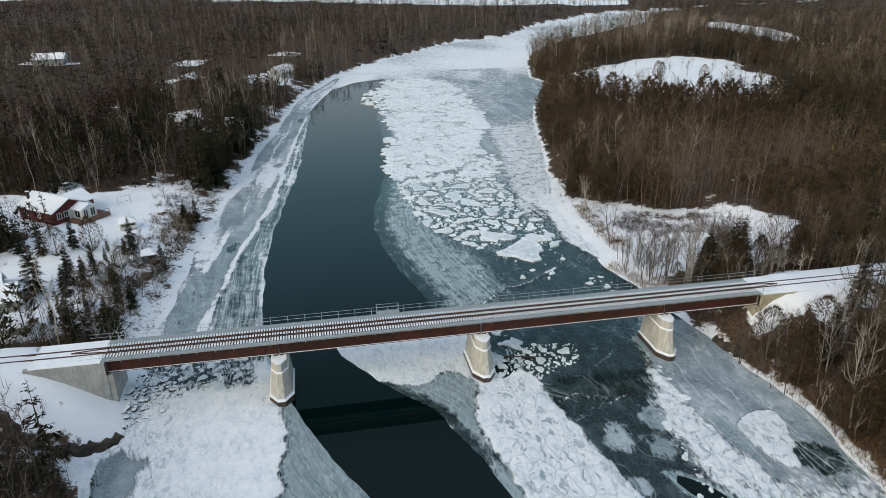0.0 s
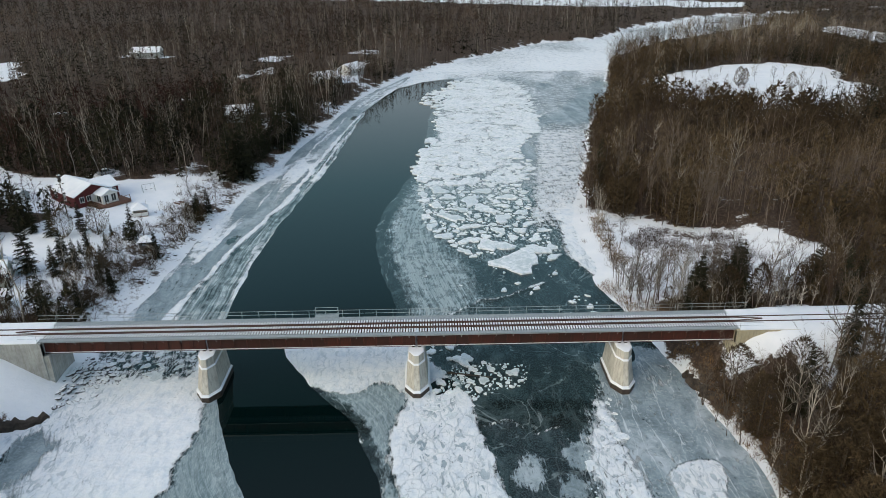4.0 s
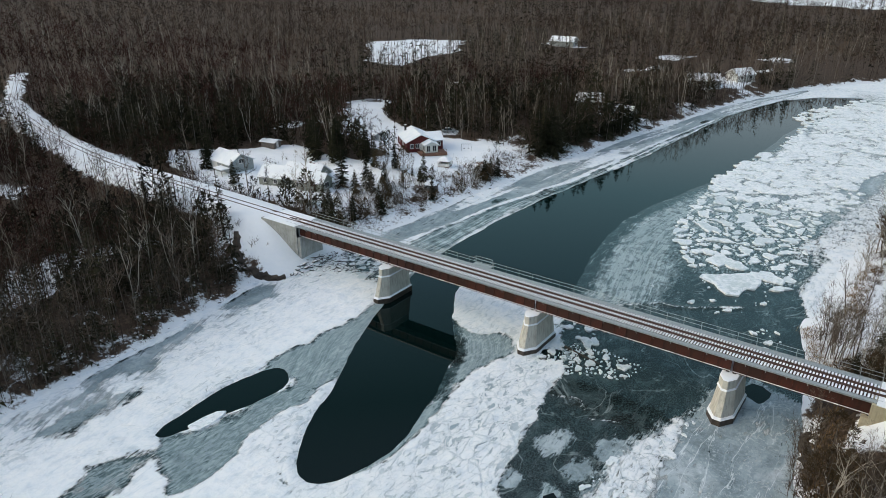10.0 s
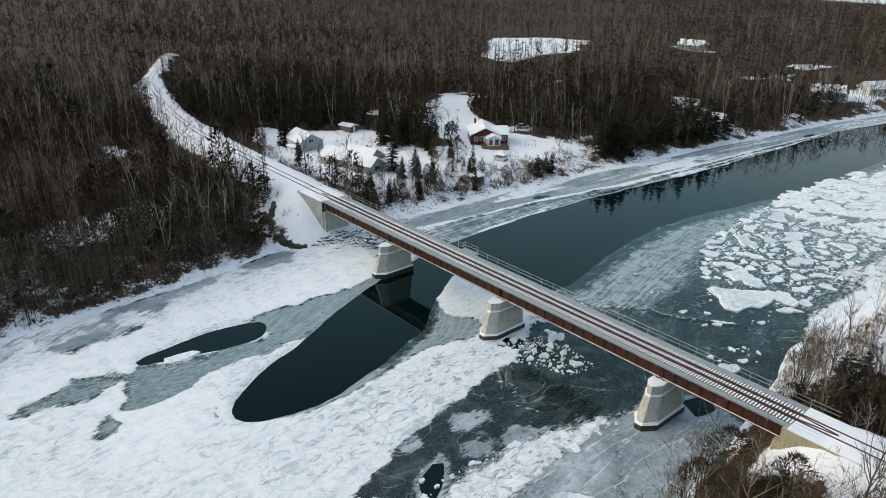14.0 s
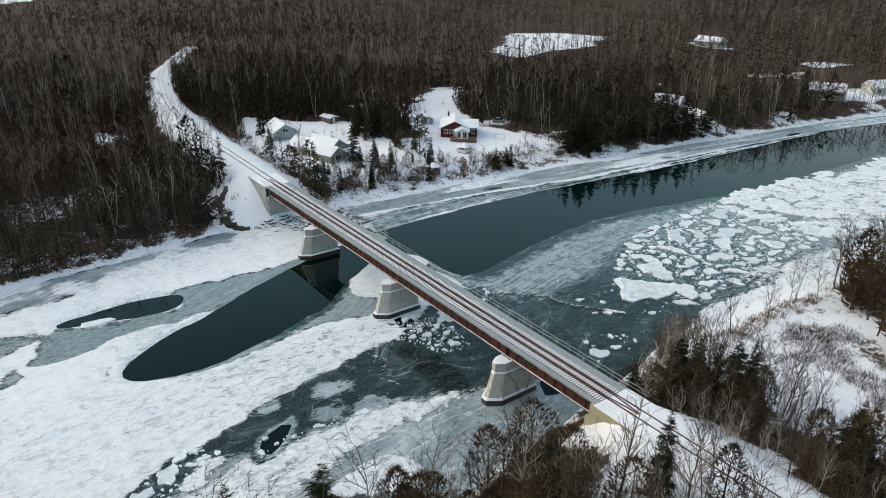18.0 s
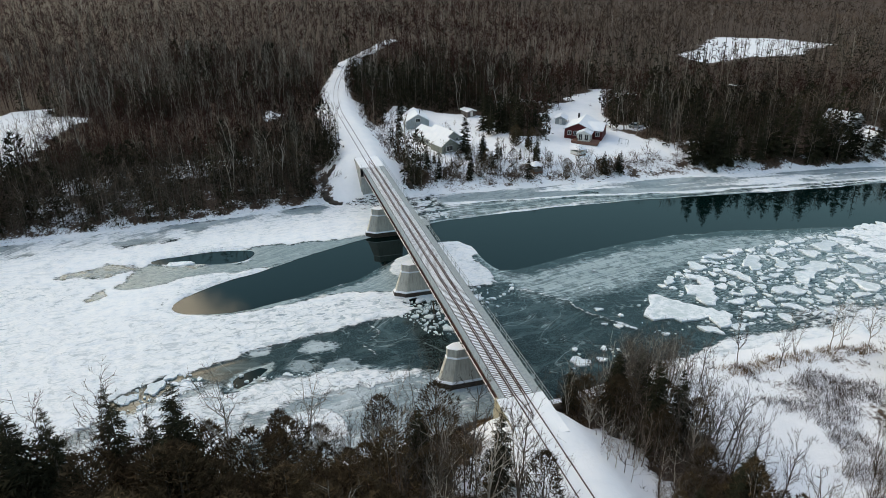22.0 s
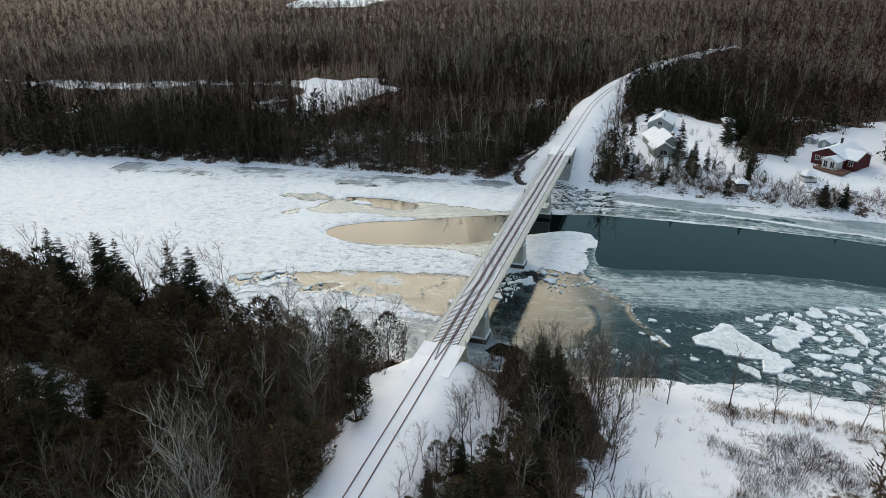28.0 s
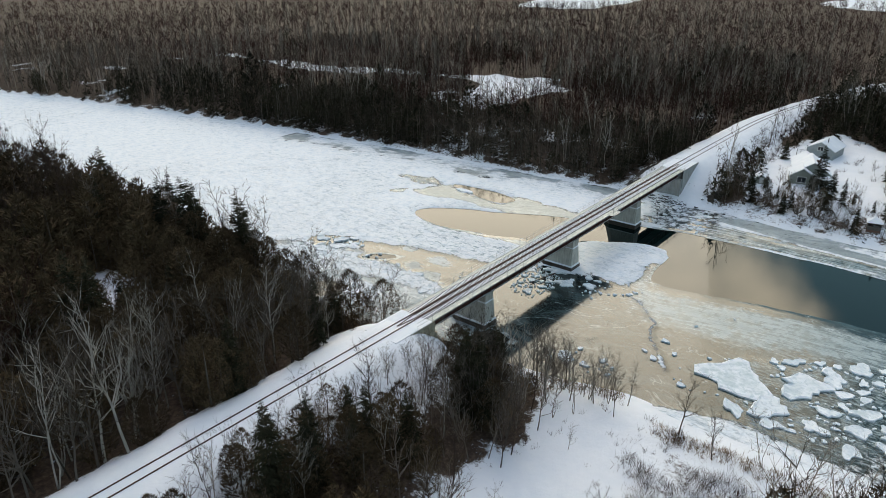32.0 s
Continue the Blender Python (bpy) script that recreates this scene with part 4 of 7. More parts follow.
def build_bridge():
    bridge = thing("railway_bridge", Matrix(), "single-track rusty steel deck girder railway bridge with grey walkways", "bridge")
    ends = (W_END,) + PIERS_X + (E_END,)
    cache = {}
    for a, b in zip(ends[:-1], ends[1:]):
        a, b = a + 0.12, b - 0.12
        for gy, out in ((82.28, -1), (85.88, 1)):
            bm = bmesh.new()
            box(bm, a, b, gy - 0.2, gy + 0.2, 7.74, 7.81, 0.01)
            box(bm, a, b, gy - 0.22, gy + 0.22, 6.08, 6.15, 0.01)
            girder = part("girder", bm, M_RUST, bridge, "rusty brown plate girder")
            n = max(2, round((b - a) / 1.75))
            w = (b - a) / n
            pm = shared(cache, ("panel", round(w, 3)), lambda: bm_mesh("web_panel", boxed(0.01, w - 0.01, -0.02, 0.02, 6.15, 7.74, 0.004), M_RUST))
            sm = shared(cache, "stiffener", lambda: bm_mesh("stiffener", boxed(-0.035, 0.035, -0.15, 0.15, 6.15, 7.74, 0.008), M_RUST))
            for i in range(n + 1):
                x = a + i * w
                if i < n:
                    p = part("web_panel", pm, None, girder)
                    p.location = (x, gy, 0)
                s = part("stiffener", sm, None, girder)
                s.location = (min(max(x, a + 0.05), b - 0.05), gy, 0)
            # the pale snow line on the bottom flange
            part("snow_ridge", boxed(a, b, gy + out * 0.06 - 0.0 if out > 0 else gy - 0.2, gy + 0.2 if out > 0 else gy - 0.06, 6.15, 6.19), M_SNOW, girder)
        for i in range(5):
            x = a + (i + 0.5) * (b - a) / 5
            for z0, z1 in ((6.3, 7.6), (7.6, 6.3)):
                part("cross_brace", tube(bmesh.new(), (x + 0.06 * (z0 > 7), 82.3, z0), (x + 0.06 * (z0 > 7), 85.8, z1), 0.05, sides=4), M_RUST, bridge)
        for gy in (82.28, 85.7):
            for x in (a + 0.3, b - 0.3):
                part("bearing", boxed(x - 0.22, x + 0.22, gy - 0.25, gy + 0.25, 5.94, 6.08, 0.02), M_DARK, bridge)
    # sleepers, with snow lying on them

    def tie_mesh(k):
        r = random.Random(k)
        bm = boxed(-0.115, 0.115, 82.52, 86.02, DECK_Z - 0.26, DECK_Z, 0.006)
        for y0, y1 in ((82.54, 83.525), (83.64, 83.79), (83.87, 84.73), (84.81, 84.96), (85.075, 86.0)):
            if r.random() < 0.96:
                s = [r.uniform(0, 0.08) if y1 - y0 > 0.3 else 0.0 for _ in range(2)]
                box(bm, -0.11, 0.11, y0 + s[0], y1 - s[1], DECK_Z + 0.002, DECK_Z + r.uniform(0.02, 0.05), 0.006)
        return two_tone("tie", bm, (M_TIE, M_SNOW), lambda f: int(f.calc_center_median().z > DECK_Z + 0.001))
    ties = [tie_mesh(k) for k in range(5)]
    n = 252
    for i in range(n):
        t = part("tie", random.choice(ties), None, bridge)
        t.location.x = W_END + 0.2 + i * (E_END - W_END - 0.4) / (n - 1)
    # rails and guard rails
    for y, nm in ((TRACK_Y - 0.7175, "rail"), (TRACK_Y + 0.7175, "rail"), (TRACK_Y - 0.47, "guard_rail"), (TRACK_Y + 0.47, "guard_rail")):
        bm = bmesh.new()
        fl = 0.055 if nm == "rail" else 0.035
        box(bm, W_END, E_END, y - fl, y + fl, DECK_Z, DECK_Z + 0.025)
        box(bm, W_END, E_END, y - 0.012, y + 0.012, DECK_Z + 0.025, DECK_Z + 0.13)
        hd = 0.036 if nm == "rail" else 0.026
        box(bm, W_END, E_END, y - hd, y + hd, DECK_Z + 0.13, DECK_Z + 0.17, 0.006)
        if nm == "guard_rail":
            s = 1 if y < TRACK_Y else -1
            for x, d in ((W_END, -1), (E_END, 1)):
                prism(bm, ((x, y - 0.05), (x + d * 4.2, TRACK_Y - s * 0.05 - 0.03), (x + d * 4.2, TRACK_Y - s * 0.05 + 0.03), (x, y + 0.05)), DECK_Z + 0.03,
                      ((x, y - 0.04), (x + d * 4.2, TRACK_Y - s * 0.05 - 0.02), (x + d * 4.2, TRACK_Y - s * 0.05 + 0.02), (x, y + 0.04)), DECK_Z + 0.16)
        part(nm, bm, M_RAIL, bridge, "brown steel rail" if nm == "rail" else "brown inner guard rail")
    # walkway panels, brackets and railings on both sides
    step = 2.385
    cols = round((E_END - W_END) / step)
    cache = {}

    def panel(y0, y1):
        bm = boxed(0.012, step - 0.012, y0, y1, DECK_Z - 0.10, DECK_Z - 0.04)
        box(bm, 0.012, step - 0.012, y0, y0 + 0.05, DECK_Z - 0.2, DECK_Z - 0.0)
        box(bm, 0.012, step - 0.012, y1 - 0.05, y1, DECK_Z - 0.2, DECK_Z - 0.0)
        for i in range(1, 8):
            box(bm, i * step / 8 - 0.02, i * step / 8 + 0.02, y0 + 0.05, y1 - 0.05, DECK_Z - 0.04, DECK_Z - 0.03)
        return bm_mesh("walkway_panel", bm, M_GALV)

    def bracket(y0, y1):
        bm = tube(bmesh.new(), (0, y0, DECK_Z - 0.25), (0, y1, DECK_Z - 0.25), 0.05, sides=4)
        tube(bm, (0, y0, DECK_Z - 0.25), (0, y1, DECK_Z - 0.7), 0.04, sides=4)
        return bm_mesh("bracket", bm, M_GALV)

    def post(r, h):
        return bm_mesh("post", tube(bmesh.new(), (0, 0, DECK_Z - 0.2), (0, 0, DECK_Z + h), r, sides=6), M_GALV)
    south, north = panel(81.78, 82.48), panel(86.07, 87.1)
    bs, bn = bracket(81.8, 82.2), bracket(87.08, 85.85)
    ps, pn = post(0.022, 0.95), post(0.035, 1.1)
    rails = []
    for nm, y, r, zs in (("north_railing", 87.14, 0.028, (0.55, 1.08)), ("south_railing", 81.68, 0.013, (0.5, 0.92))):
        bm = bmesh.new()
        for z in zs:
            tube(bm, (W_END - 2.5, y, DECK_Z + z), (E_END + 3.2, y, DECK_Z + z), r, sides=6)
        rails.append(part("railing", bm, M_GALV, bridge, "galvanised pipe railing" if y > 84 else "thin cable railing"))
    for i in range(cols + 1):
        x = W_END + i * (E_END - W_END) / cols
        if i < cols:
            for me in (south, north):
                part("walkway_panel", me, None, bridge, "grey galvanised walkway grating").location.x = x
        for me in (bs, bn):
            part("bracket", me, None, bridge).location.x = min(max(x, W_END + 0.1), E_END - 0.1)
        p = part("post", pn, None, rails[0])
        p.location = (x, 87.14, 0)
        p = part("post", ps, None, rails[1])
        p.location = (x, 81.68, 0)
    # the refuge bay in mid-stream
    bm = bmesh.new()
    for x in (6.4, 9.6):
        for z in (0.55, 1.08):
            tube(bm, (x, 87.14, DECK_Z + z), (x, 88.0, DECK_Z + z), 0.028)
        tube(bm, (x, 88.0, DECK_Z - 0.2), (x, 88.0, DECK_Z + 1.15), 0.035)
    for z in (0.55, 1.08):
        tube(bm, (6.4, 88.0, DECK_Z + z), (9.6, 88.0, DECK_Z + z), 0.028)
    box(bm, 6.3, 9.7, 87.11, 88.05, DECK_Z - 0.1, DECK_Z - 0.04)
    part("refuge_bay", bm, M_GALV, bridge, "grey steel refuge bay with pipe rails")


def pier_outline(w, y_north, y_side, y_nose, nose=0.0):
    return ((w, y_north), (-w, y_north), (-w, y_side), (-nose, y_nose), (nose, y_nose), (w, y_side))


def build_pier():
    p = thing("bridge_pier", Matrix(), "pale battered concrete pier with pointed nose and dark wet plinth", "bridge pier", "piers of the railway bridge")
    part("plinth", prism(bmesh.new(), pier_outline(1.72, 86.35, 80.1, 78.35, 0.5), -1.6, pier_outline(1.68, 86.3, 80.1, 78.4, 0.5), 0.85), M_WET, p, "dark wet stained plinth")
    part("ledge", prism(bmesh.new(), pier_outline(1.73, 86.35, 80.08, 78.35, 0.5), 0.85, pier_outline(1.55, 86.2, 80.25, 78.6, 0.46), 1.08), M_SNOW, p, "snow-covered ledge")
    part("shaft", prism(bmesh.new(), pier_outline(1.48, 86.12, 80.35, 78.75, 0.42), 1.08, pier_outline(1.12, 86.0, 81.0, 79.8, 0.34), 4.45), M_CONC, p)
    part("string_course", prism(bmesh.new(), pier_outline(1.2, 86.05, 80.95, 79.7, 0.34), 4.45, pier_outline(1.08, 85.95, 81.05, 79.85, 0.32), 4.66), M_SNOW, p, "snowy offset")
    part("cap", prism(bmesh.new(), pier_outline(1.06, 85.95, 81.05, 79.9, 0.32), 4.66, pier_outline(1.06, 85.95, 81.05, 79.9, 0.32), 5.88), M_CONC, p)
    part("snow_cap", prism(bmesh.new(), pier_outline(1.07, 85.95, 81.05, 79.89, 0.32), 5.88, pier_outline(0.96, 85.85, 81.15, 80.0, 0.3), 5.95), M_SNOW, p, "thin snow on the pier top")
    for i, x in enumerate(PIERS_X):
        if i:
            copy_thing(p, pose(x, 0, 0))
        else:
            p.matrix_world = pose(x, 0, 0)


def build_abutment(side, x_front, x_back, mat, label):
    e = thing("abutment", Matrix(), label, "abutment", "abutments of the railway bridge")
    d = 1 if x_back > x_front else -1
    xs = sorted((x_front, x_front + d * 1.4))
    part("bridge_seat", boxed(xs[0], xs[1], 81.5, 87.1, -0.6, 5.93, 0.04), mat, e)
    xs = sorted((x_front + d * 0.75, x_front + d * 1.5))
    part("back_wall", boxed(xs[0], xs[1], 81.45, 87.15, 5.93, DECK_Z - 0.28, 0.02), mat, e)
    for y0, y1 in ((81.35, 81.95), (86.65, 87.25)):
        bm = bmesh.new()
        a, b = x_front + d * 0.75, x_back
        lo = [(a, -0.6), (a, DECK_Z - 0.1), (b, DECK_Z - 0.1), (b, DECK_Z - 1.2), (x_front + d * 3, -0.6)]
        f0 = [bm.verts.new((x, y0, z)) for x, z in lo]
        f1 = [bm.verts.new((x, y1, z)) for x, z in lo]
        bm.faces.new(f0)
        bm.faces.new(f1[::-1])
        for i in range(5):
            j = (i + 1) % 5
            bm.faces.new((f0[i], f1[i], f1[j], f0[j]))
        part("wing_wall", bm, mat, e)
    xs = sorted((x_front + d * 1.22, x_back - d * 0.6))
    part("snow_fill", boxed(xs[0], xs[1], 81.4, 87.2, DECK_Z - 0.28, DECK_Z + 0.02, 0.03), M_SNOW, e, "snow over the track bed")


def build_rails():
    """The track over the snow on both sides of the river."""
    r = np.array(RAIL[2:], float)
    s = np.concatenate([[0], np.cumsum(np.hypot(*np.diff(r, axis=0).T))])
    t = np.arange(0, 330, 3.0)
    X, Y = np.interp(t, s, r[:, 0]), np.interp(t, s, r[:, 1])
    k = np.ones(11) / 11
    X[5:-5], Y[5:-5] = np.convolve(X, k, "valid"), np.convolve(Y, k, "valid")
    X, Y = np.concatenate([[W_END], X]), np.concatenate([[TRACK_Y], Y])
    east = (np.array([E_END, 100, 160, 240.0]), np.full(4, TRACK_Y))
    for X, Y, where in ((X, Y, "western"), (*east, "eastern")):
        track = thing("railway_track", Matrix(), "single railway track sunk in fresh snow on the %s bank" % where, "track", "railway track")
        gx, gy = np.gradient(X), np.gradient(Y)
        g = np.hypot(gx, gy)
        nx, ny = -gy / g, gx / g
        for off in (-0.7175, 0.7175):
            V = []
            for w in (-0.04, 0.04):
                for z in (-0.2, 0.17):
                    V.append(np.stack([X + nx * (off + w), Y + ny * (off + w), np.full(len(X), DECK_Z + z)], 1))
            n = len(X)
            V = np.concatenate(V)
            i = np.arange(n - 1)
            F = np.concatenate([np.stack([a * n + i, a * n + i + 1, b * n + i + 1, b * n + i], 1) for a, b in ((0, 1), (1, 3), (3, 2))])
            part("rail", mesh_of("rail", V, F, M_RAIL), None, track)


build_bridge()
build_pier()
build_abutment("west", -29.0, -39.5, M_CONC_W, "grey concrete bridge abutment with wing walls set in a snowy bank")
build_abutment("east", 64.0, 73.5, M_CONC_E, "yellowed concrete bridge abutment with wing walls set in a snowy bank")
build_rails()

# ---- trees ----


def prism_path(P, R, sides=3):
    """A tapering branch along points."""
    P, R = np.asarray(P, float), np.asarray(R, float)
    d = P[-1] - P[0]
    d /= np.linalg.norm(d)
    u = np.cross(d, (0.3, 0.9, 0.2))
    u /= np.linalg.norm(u)
    v = np.cross(d, u)
    ang = np.arange(sides) * 2 * math.pi / sides
    ring = np.cos(ang)[:, None] * u + np.sin(ang)[:, None] * v
    V = (P[:, None] + R[:, None, None] * ring[None]).reshape(-1, 3)
    F = []
    for i in range(len(P) - 1):
        for k in range(sides):
            l = (k + 1) % sides
            a, b, c, e = i * sides + k, i * sides + l, (i + 1) * sides + l, (i + 1) * sides + k
            F += [(a, b, c), (a, c, e)]
    return V, np.array(F)


class Soup:
    """Collects triangles."""

    def __init__(self):
        self.V, self.F, self.n = [], [], 0

    def add(self, V, F):
        self.V.append(np.asarray(V, float))
        self.F.append(np.asarray(F, int) + self.n)
        self.n += len(V)

    def sliver(self, a, b, w, r):
        a, b = np.asarray(a, float), np.asarray(b, float)
        s = np.cross(b - a, r.normal(size=3))
        s *= w / (np.linalg.norm(s) + 1e-9)
        self.add([a - s, a + s, b], [(0, 1, 2)])

    def get(self):
        return np.concatenate(self.V), np.concatenate(self.F)


def unit(v):
    return v / (np.linalg.norm(v) + 1e-9)


def bare_tree(seed, h, limbs, twigs, twig_w, sides=3, spread=0.30, stems=1):
    """A leafless broadleaf tree: (trunk and limbs), (twigs)."""
    r = np.random.default_rng(seed)
    wood, crown = Soup(), Soup()
    for st in range(stems):
        lean = r.normal(0, 0.05 if stems == 1 else 0.14, 2)
        z = np.linspace(0, 0.93 * h * r.uniform(0.85, 1), 7)
        P = np.stack([lean[0] * z + np.cumsum(r.normal(0, 0.012 * h, 7)) * (z > 0), lean[1] * z + np.cumsum(r.normal(0, 0.012 * h, 7)) * (z > 0), z - 0.5 * (z == 0)], 1)
        r0 = 0.0105 * h / math.sqrt(stems)
        wood.add(*prism_path(P, r0 * np.linspace(1, 0.12, 7), sides))
        for i in range(max(2, limbs // stems)):
            f = r.uniform(0.25, 0.97) if i else 0.9
            base = np.array([np.interp(f * z[-1], z, P[:, k]) for k in range(3)])
            az = r.uniform(0, 2 * math.pi)
            tilt = r.uniform(0.45, 1.05) * (1.1 - 0.5 * f)
            d = np.array([math.cos(az) * math.sin(tilt), math.sin(az) * math.sin(tilt), math.cos(tilt)])
            ln = spread * h * r.uniform(0.6, 1.2) * (1.15 - 0.55 * f)
            bend = r.normal(0, 0.22, 3)
            mid = base + unit(d + bend) * ln * 0.55
            tip = mid + unit(d - bend + np.array((0, 0, 0.45))) * ln * 0.5
            rb = r0 * (1.0 - 0.85 * f) * 0.55 + 0.014
            wood.add(*prism_path([base, mid, tip], [rb, rb * 0.6, rb * 0.15], 3))
            # forked branchlets with fine twigs
            for k in range(max(1, twigs // limbs // 5)):
                q = r.uniform(0.2, 1.0)
                a = base + (mid - base) * q * 2 if q < 0.5 else mid + (tip - mid) * (q * 2 - 1)
                dd = unit(d + r.normal(0, 0.55, 3) + np.array((0, 0, 0.3)))
                bl = ln * r.uniform(0.3, 0.6)
                wood.sliver(a, a + dd * bl, twig_w * 1.3, r)
                for _ in range(4):
                    e = a + dd * bl * r.uniform(0.2, 0.95)
                    crown.sliver(e, e + unit(dd + r.normal(0, 0.6, 3) + np.array((0, 0, 0.25))) * bl * r.uniform(0.35, 0.75), twig_w, r)
    return wood.get(), crown.get()


def far_tree(seed, h, limbs, twigs, w):
    """A leafless tree for the distance, all of slivers."""
    r = np.random.default_rng(seed)
    wood, crown = Soup(), Soup()
    lean = r.normal(0, 0.04, 2) * h
    top = np.array((lean[0], lean[1], h * 0.9))
    wood.add([(-0.0065 * h, 0, -0.3), (0.0065 * h, 0, -0.3), top], [(0, 1, 2)])
    wood.add([(0, -0.0065 * h, -0.3), (0, 0.0065 * h, -0.3), top], [(0, 1, 2)])
    for i in range(limbs):
        f = r.uniform(0.30, 0.92)
        az, tilt = r.uniform(0, 6.283), r.uniform(0.35, 1.15)
        d = np.array([math.cos(az) * math.sin(tilt), math.sin(az) * math.sin(tilt), math.cos(tilt)])
        base, ln = top * f, h * 0.27 * (1.25 - 0.65 * f)
        wood.sliver(base, base + d * ln, 0.0042 * h, r)
        for k in range(twigs // limbs):
            a = base + d * ln * r.uniform(0.2, 1.0)
            dd = unit(d * 0.5 + r.normal(0, 0.75, 3) + np.array((0, 0, 0.25)))
            crown.sliver(a, a + dd * ln * r.uniform(0.3, 0.7), w * r.uniform(0.7, 1.3), r)
    return wood.get(), crown.get()


def pale_tree(seed, h, stems, wide=1.0):
    """A tall leafless aspen or birch: long clean stems, a narrow crown of rising limbs."""
    r = np.random.default_rng(seed)
    wood, crown = Soup(), Soup()
    for _ in range(stems):
        lean = r.normal(0, 0.05 if stems == 1 else 0.13, 2)
        z = np.array((-0.4, 0.35 * h, 0.7 * h, h)) * r.uniform(0.86, 1.0)
        P = np.stack([lean[0] * z + r.normal(0, 0.014 * h, 4), lean[1] * z + r.normal(0, 0.014 * h, 4), z], 1)
        wood.add(*prism_path(P, np.array((0.0095, 0.0075, 0.0045, 0.0008)) * h / stems ** 0.3, 3))
        for i in range(max(4, 10 // stems)):
            f = r.uniform(0.38, 0.95)
            a = np.array([np.interp(f * z[-1], z, P[:, k]) for k in range(3)])
            az, tilt = r.uniform(0, 6.283), r.uniform(0.3, 0.85) * (0.6 + 0.4 * wide)
            d = np.array((math.cos(az) * math.sin(tilt), math.sin(az) * math.sin(tilt), math.cos(tilt)))
            ln = h * r.uniform(0.16, 0.30) * (1.25 - 0.75 * f) * wide
            wood.sliver(a, a + d * ln, 0.0045 * h, r)
            for k in range(2 if wide == 1 else 4):
                b = a + d * ln * r.uniform(0.3, 0.75)
                e = unit(d + r.normal(0, 0.45, 3) + np.array((0, 0, 0.35)))
                wood.sliver(b, b + e * ln * 0.55, 0.0026 * h, r)
                for _ in range(2):
                    c = b + e * ln * r.uniform(0.15, 0.5)
                    crown.sliver(c, c + unit(e + r.normal(0, 0.5, 3) + np.array((0, 0, 0.3))) * ln * r.uniform(0.25, 0.5), 0.0019 * h, r)
    return wood.get(), crown.get()


def spruce(seed, h, layers, per, blades, wide=0.19, droop=0.35, low=0.08, sparse=0.0):
    """A conifer with ragged boughs, each a fan of narrow sprays: (trunk), (boughs)."""
    r = np.random.default_rng(seed)
    wood, crown = Soup(), Soup()
    wood.add(*prism_path([(0, 0, -0.5), (0, 0, h * 0.5), (0, 0, h * 0.99)], [0.013 * h, 0.008 * h, 0.01], 4))
    side = r.uniform(0, 6.283)
    for i in range(layers * per):
        if r.random() < sparse:
            continue
        f = low + (0.985 - low) * r.uniform(0, 1) ** 0.85
        az = r.uniform(0, 6.283)
        rad = wide * h * (1 - f) ** 0.72 * (1 + 0.18 * math.cos(az - side)) + 0.10
        ln = rad * r.uniform(0.55, 1.2)
        d = np.array([math.cos(az), math.sin(az), 0])
        s = np.array([-d[1], d[0], 0])
        base = np.array((0, 0, f * h))
        tip = base + d * ln + np.array((0, 0, -droop * ln * (1.1 - f) * r.uniform(0.6, 1.4) + 0.25 * ln * f))
        w = ln * (0.03 if blades > 2 else 0.075)
        root = base + (tip - base) * 0.08
        crown.add([root - s * w, root + s * w, tip], [(0, 1, 2)])
        # drooping side sprays, shorter towards the tip
        k = 2 * blades
        for b in range(k):
            q = 0.12 + 0.80 * (b + r.uniform(0.1, 0.9)) / k
            a = base + (tip - base) * q
            sg = 1 if b % 2 else -1
            e = a + (0.62 * (tip - base) / ln + s * sg * r.uniform(0.55, 0.95) + np.array((0, 0, r.uniform(-0.42, 0.05)))) * ln * (0.50 * (1 - q) + 0.17)
            crown.sliver(a, e, ln * (r.uniform(0.045, 0.075) if blades > 2 else r.uniform(0.12, 0.18)), r)
    return wood.get(), crown.get()


def cedar(seed, h, sprays, wide=0.24, blade=1.0):
    """A bushy round-headed conifer, its skin of many short upturned sprays: (trunk), (sprays)."""
    r = np.random.default_rng(seed)
    wood, crown = Soup(), Soup()
    wood.add(*prism_path([(0, 0, -0.5), (0, 0, h * 0.5), (0, 0, h * 0.9)], [0.014 * h, 0.009 * h, 0.01], 4))
    lobes = [(r.uniform(0, 6.283), r.uniform(0.15, 0.85), r.uniform(0.5, 1.0)) for _ in range(7)]
    for i in range(sprays):
        f = r.uniform(0, 1)
        az = r.uniform(0, 6.283)
        prof = (f / 0.28) ** 0.6 if f < 0.28 else (1 - ((f - 0.28) / 0.72) ** 2.3) ** 0.7
        bump = 1 + sum(0.28 * k * math.exp(-((f - q) / 0.14) ** 2) * max(0, math.cos(az - a)) ** 3 for a, q, k in lobes) - 0.12
        depth = 1 - 0.45 * r.random() ** 2
        rad = wide * h * prof * bump * depth
        d = np.array([math.cos(az), math.sin(az), 0])
        a = np.array((d[0] * rad, d[1] * rad, 0.03 * h + f * 0.93 * h))
        out = unit(d * r.uniform(0.2, 1.0) + r.normal(0, 0.35, 3) + np.array((0, 0, 0.55)))
        ln = h * r.uniform(0.045, 0.085) * blade
        crown.sliver(a - out * ln * 0.35, a + out * ln * 0.65, ln * r.uniform(0.06, 0.13) * blade, r)
    return wood.get(), crown.get()


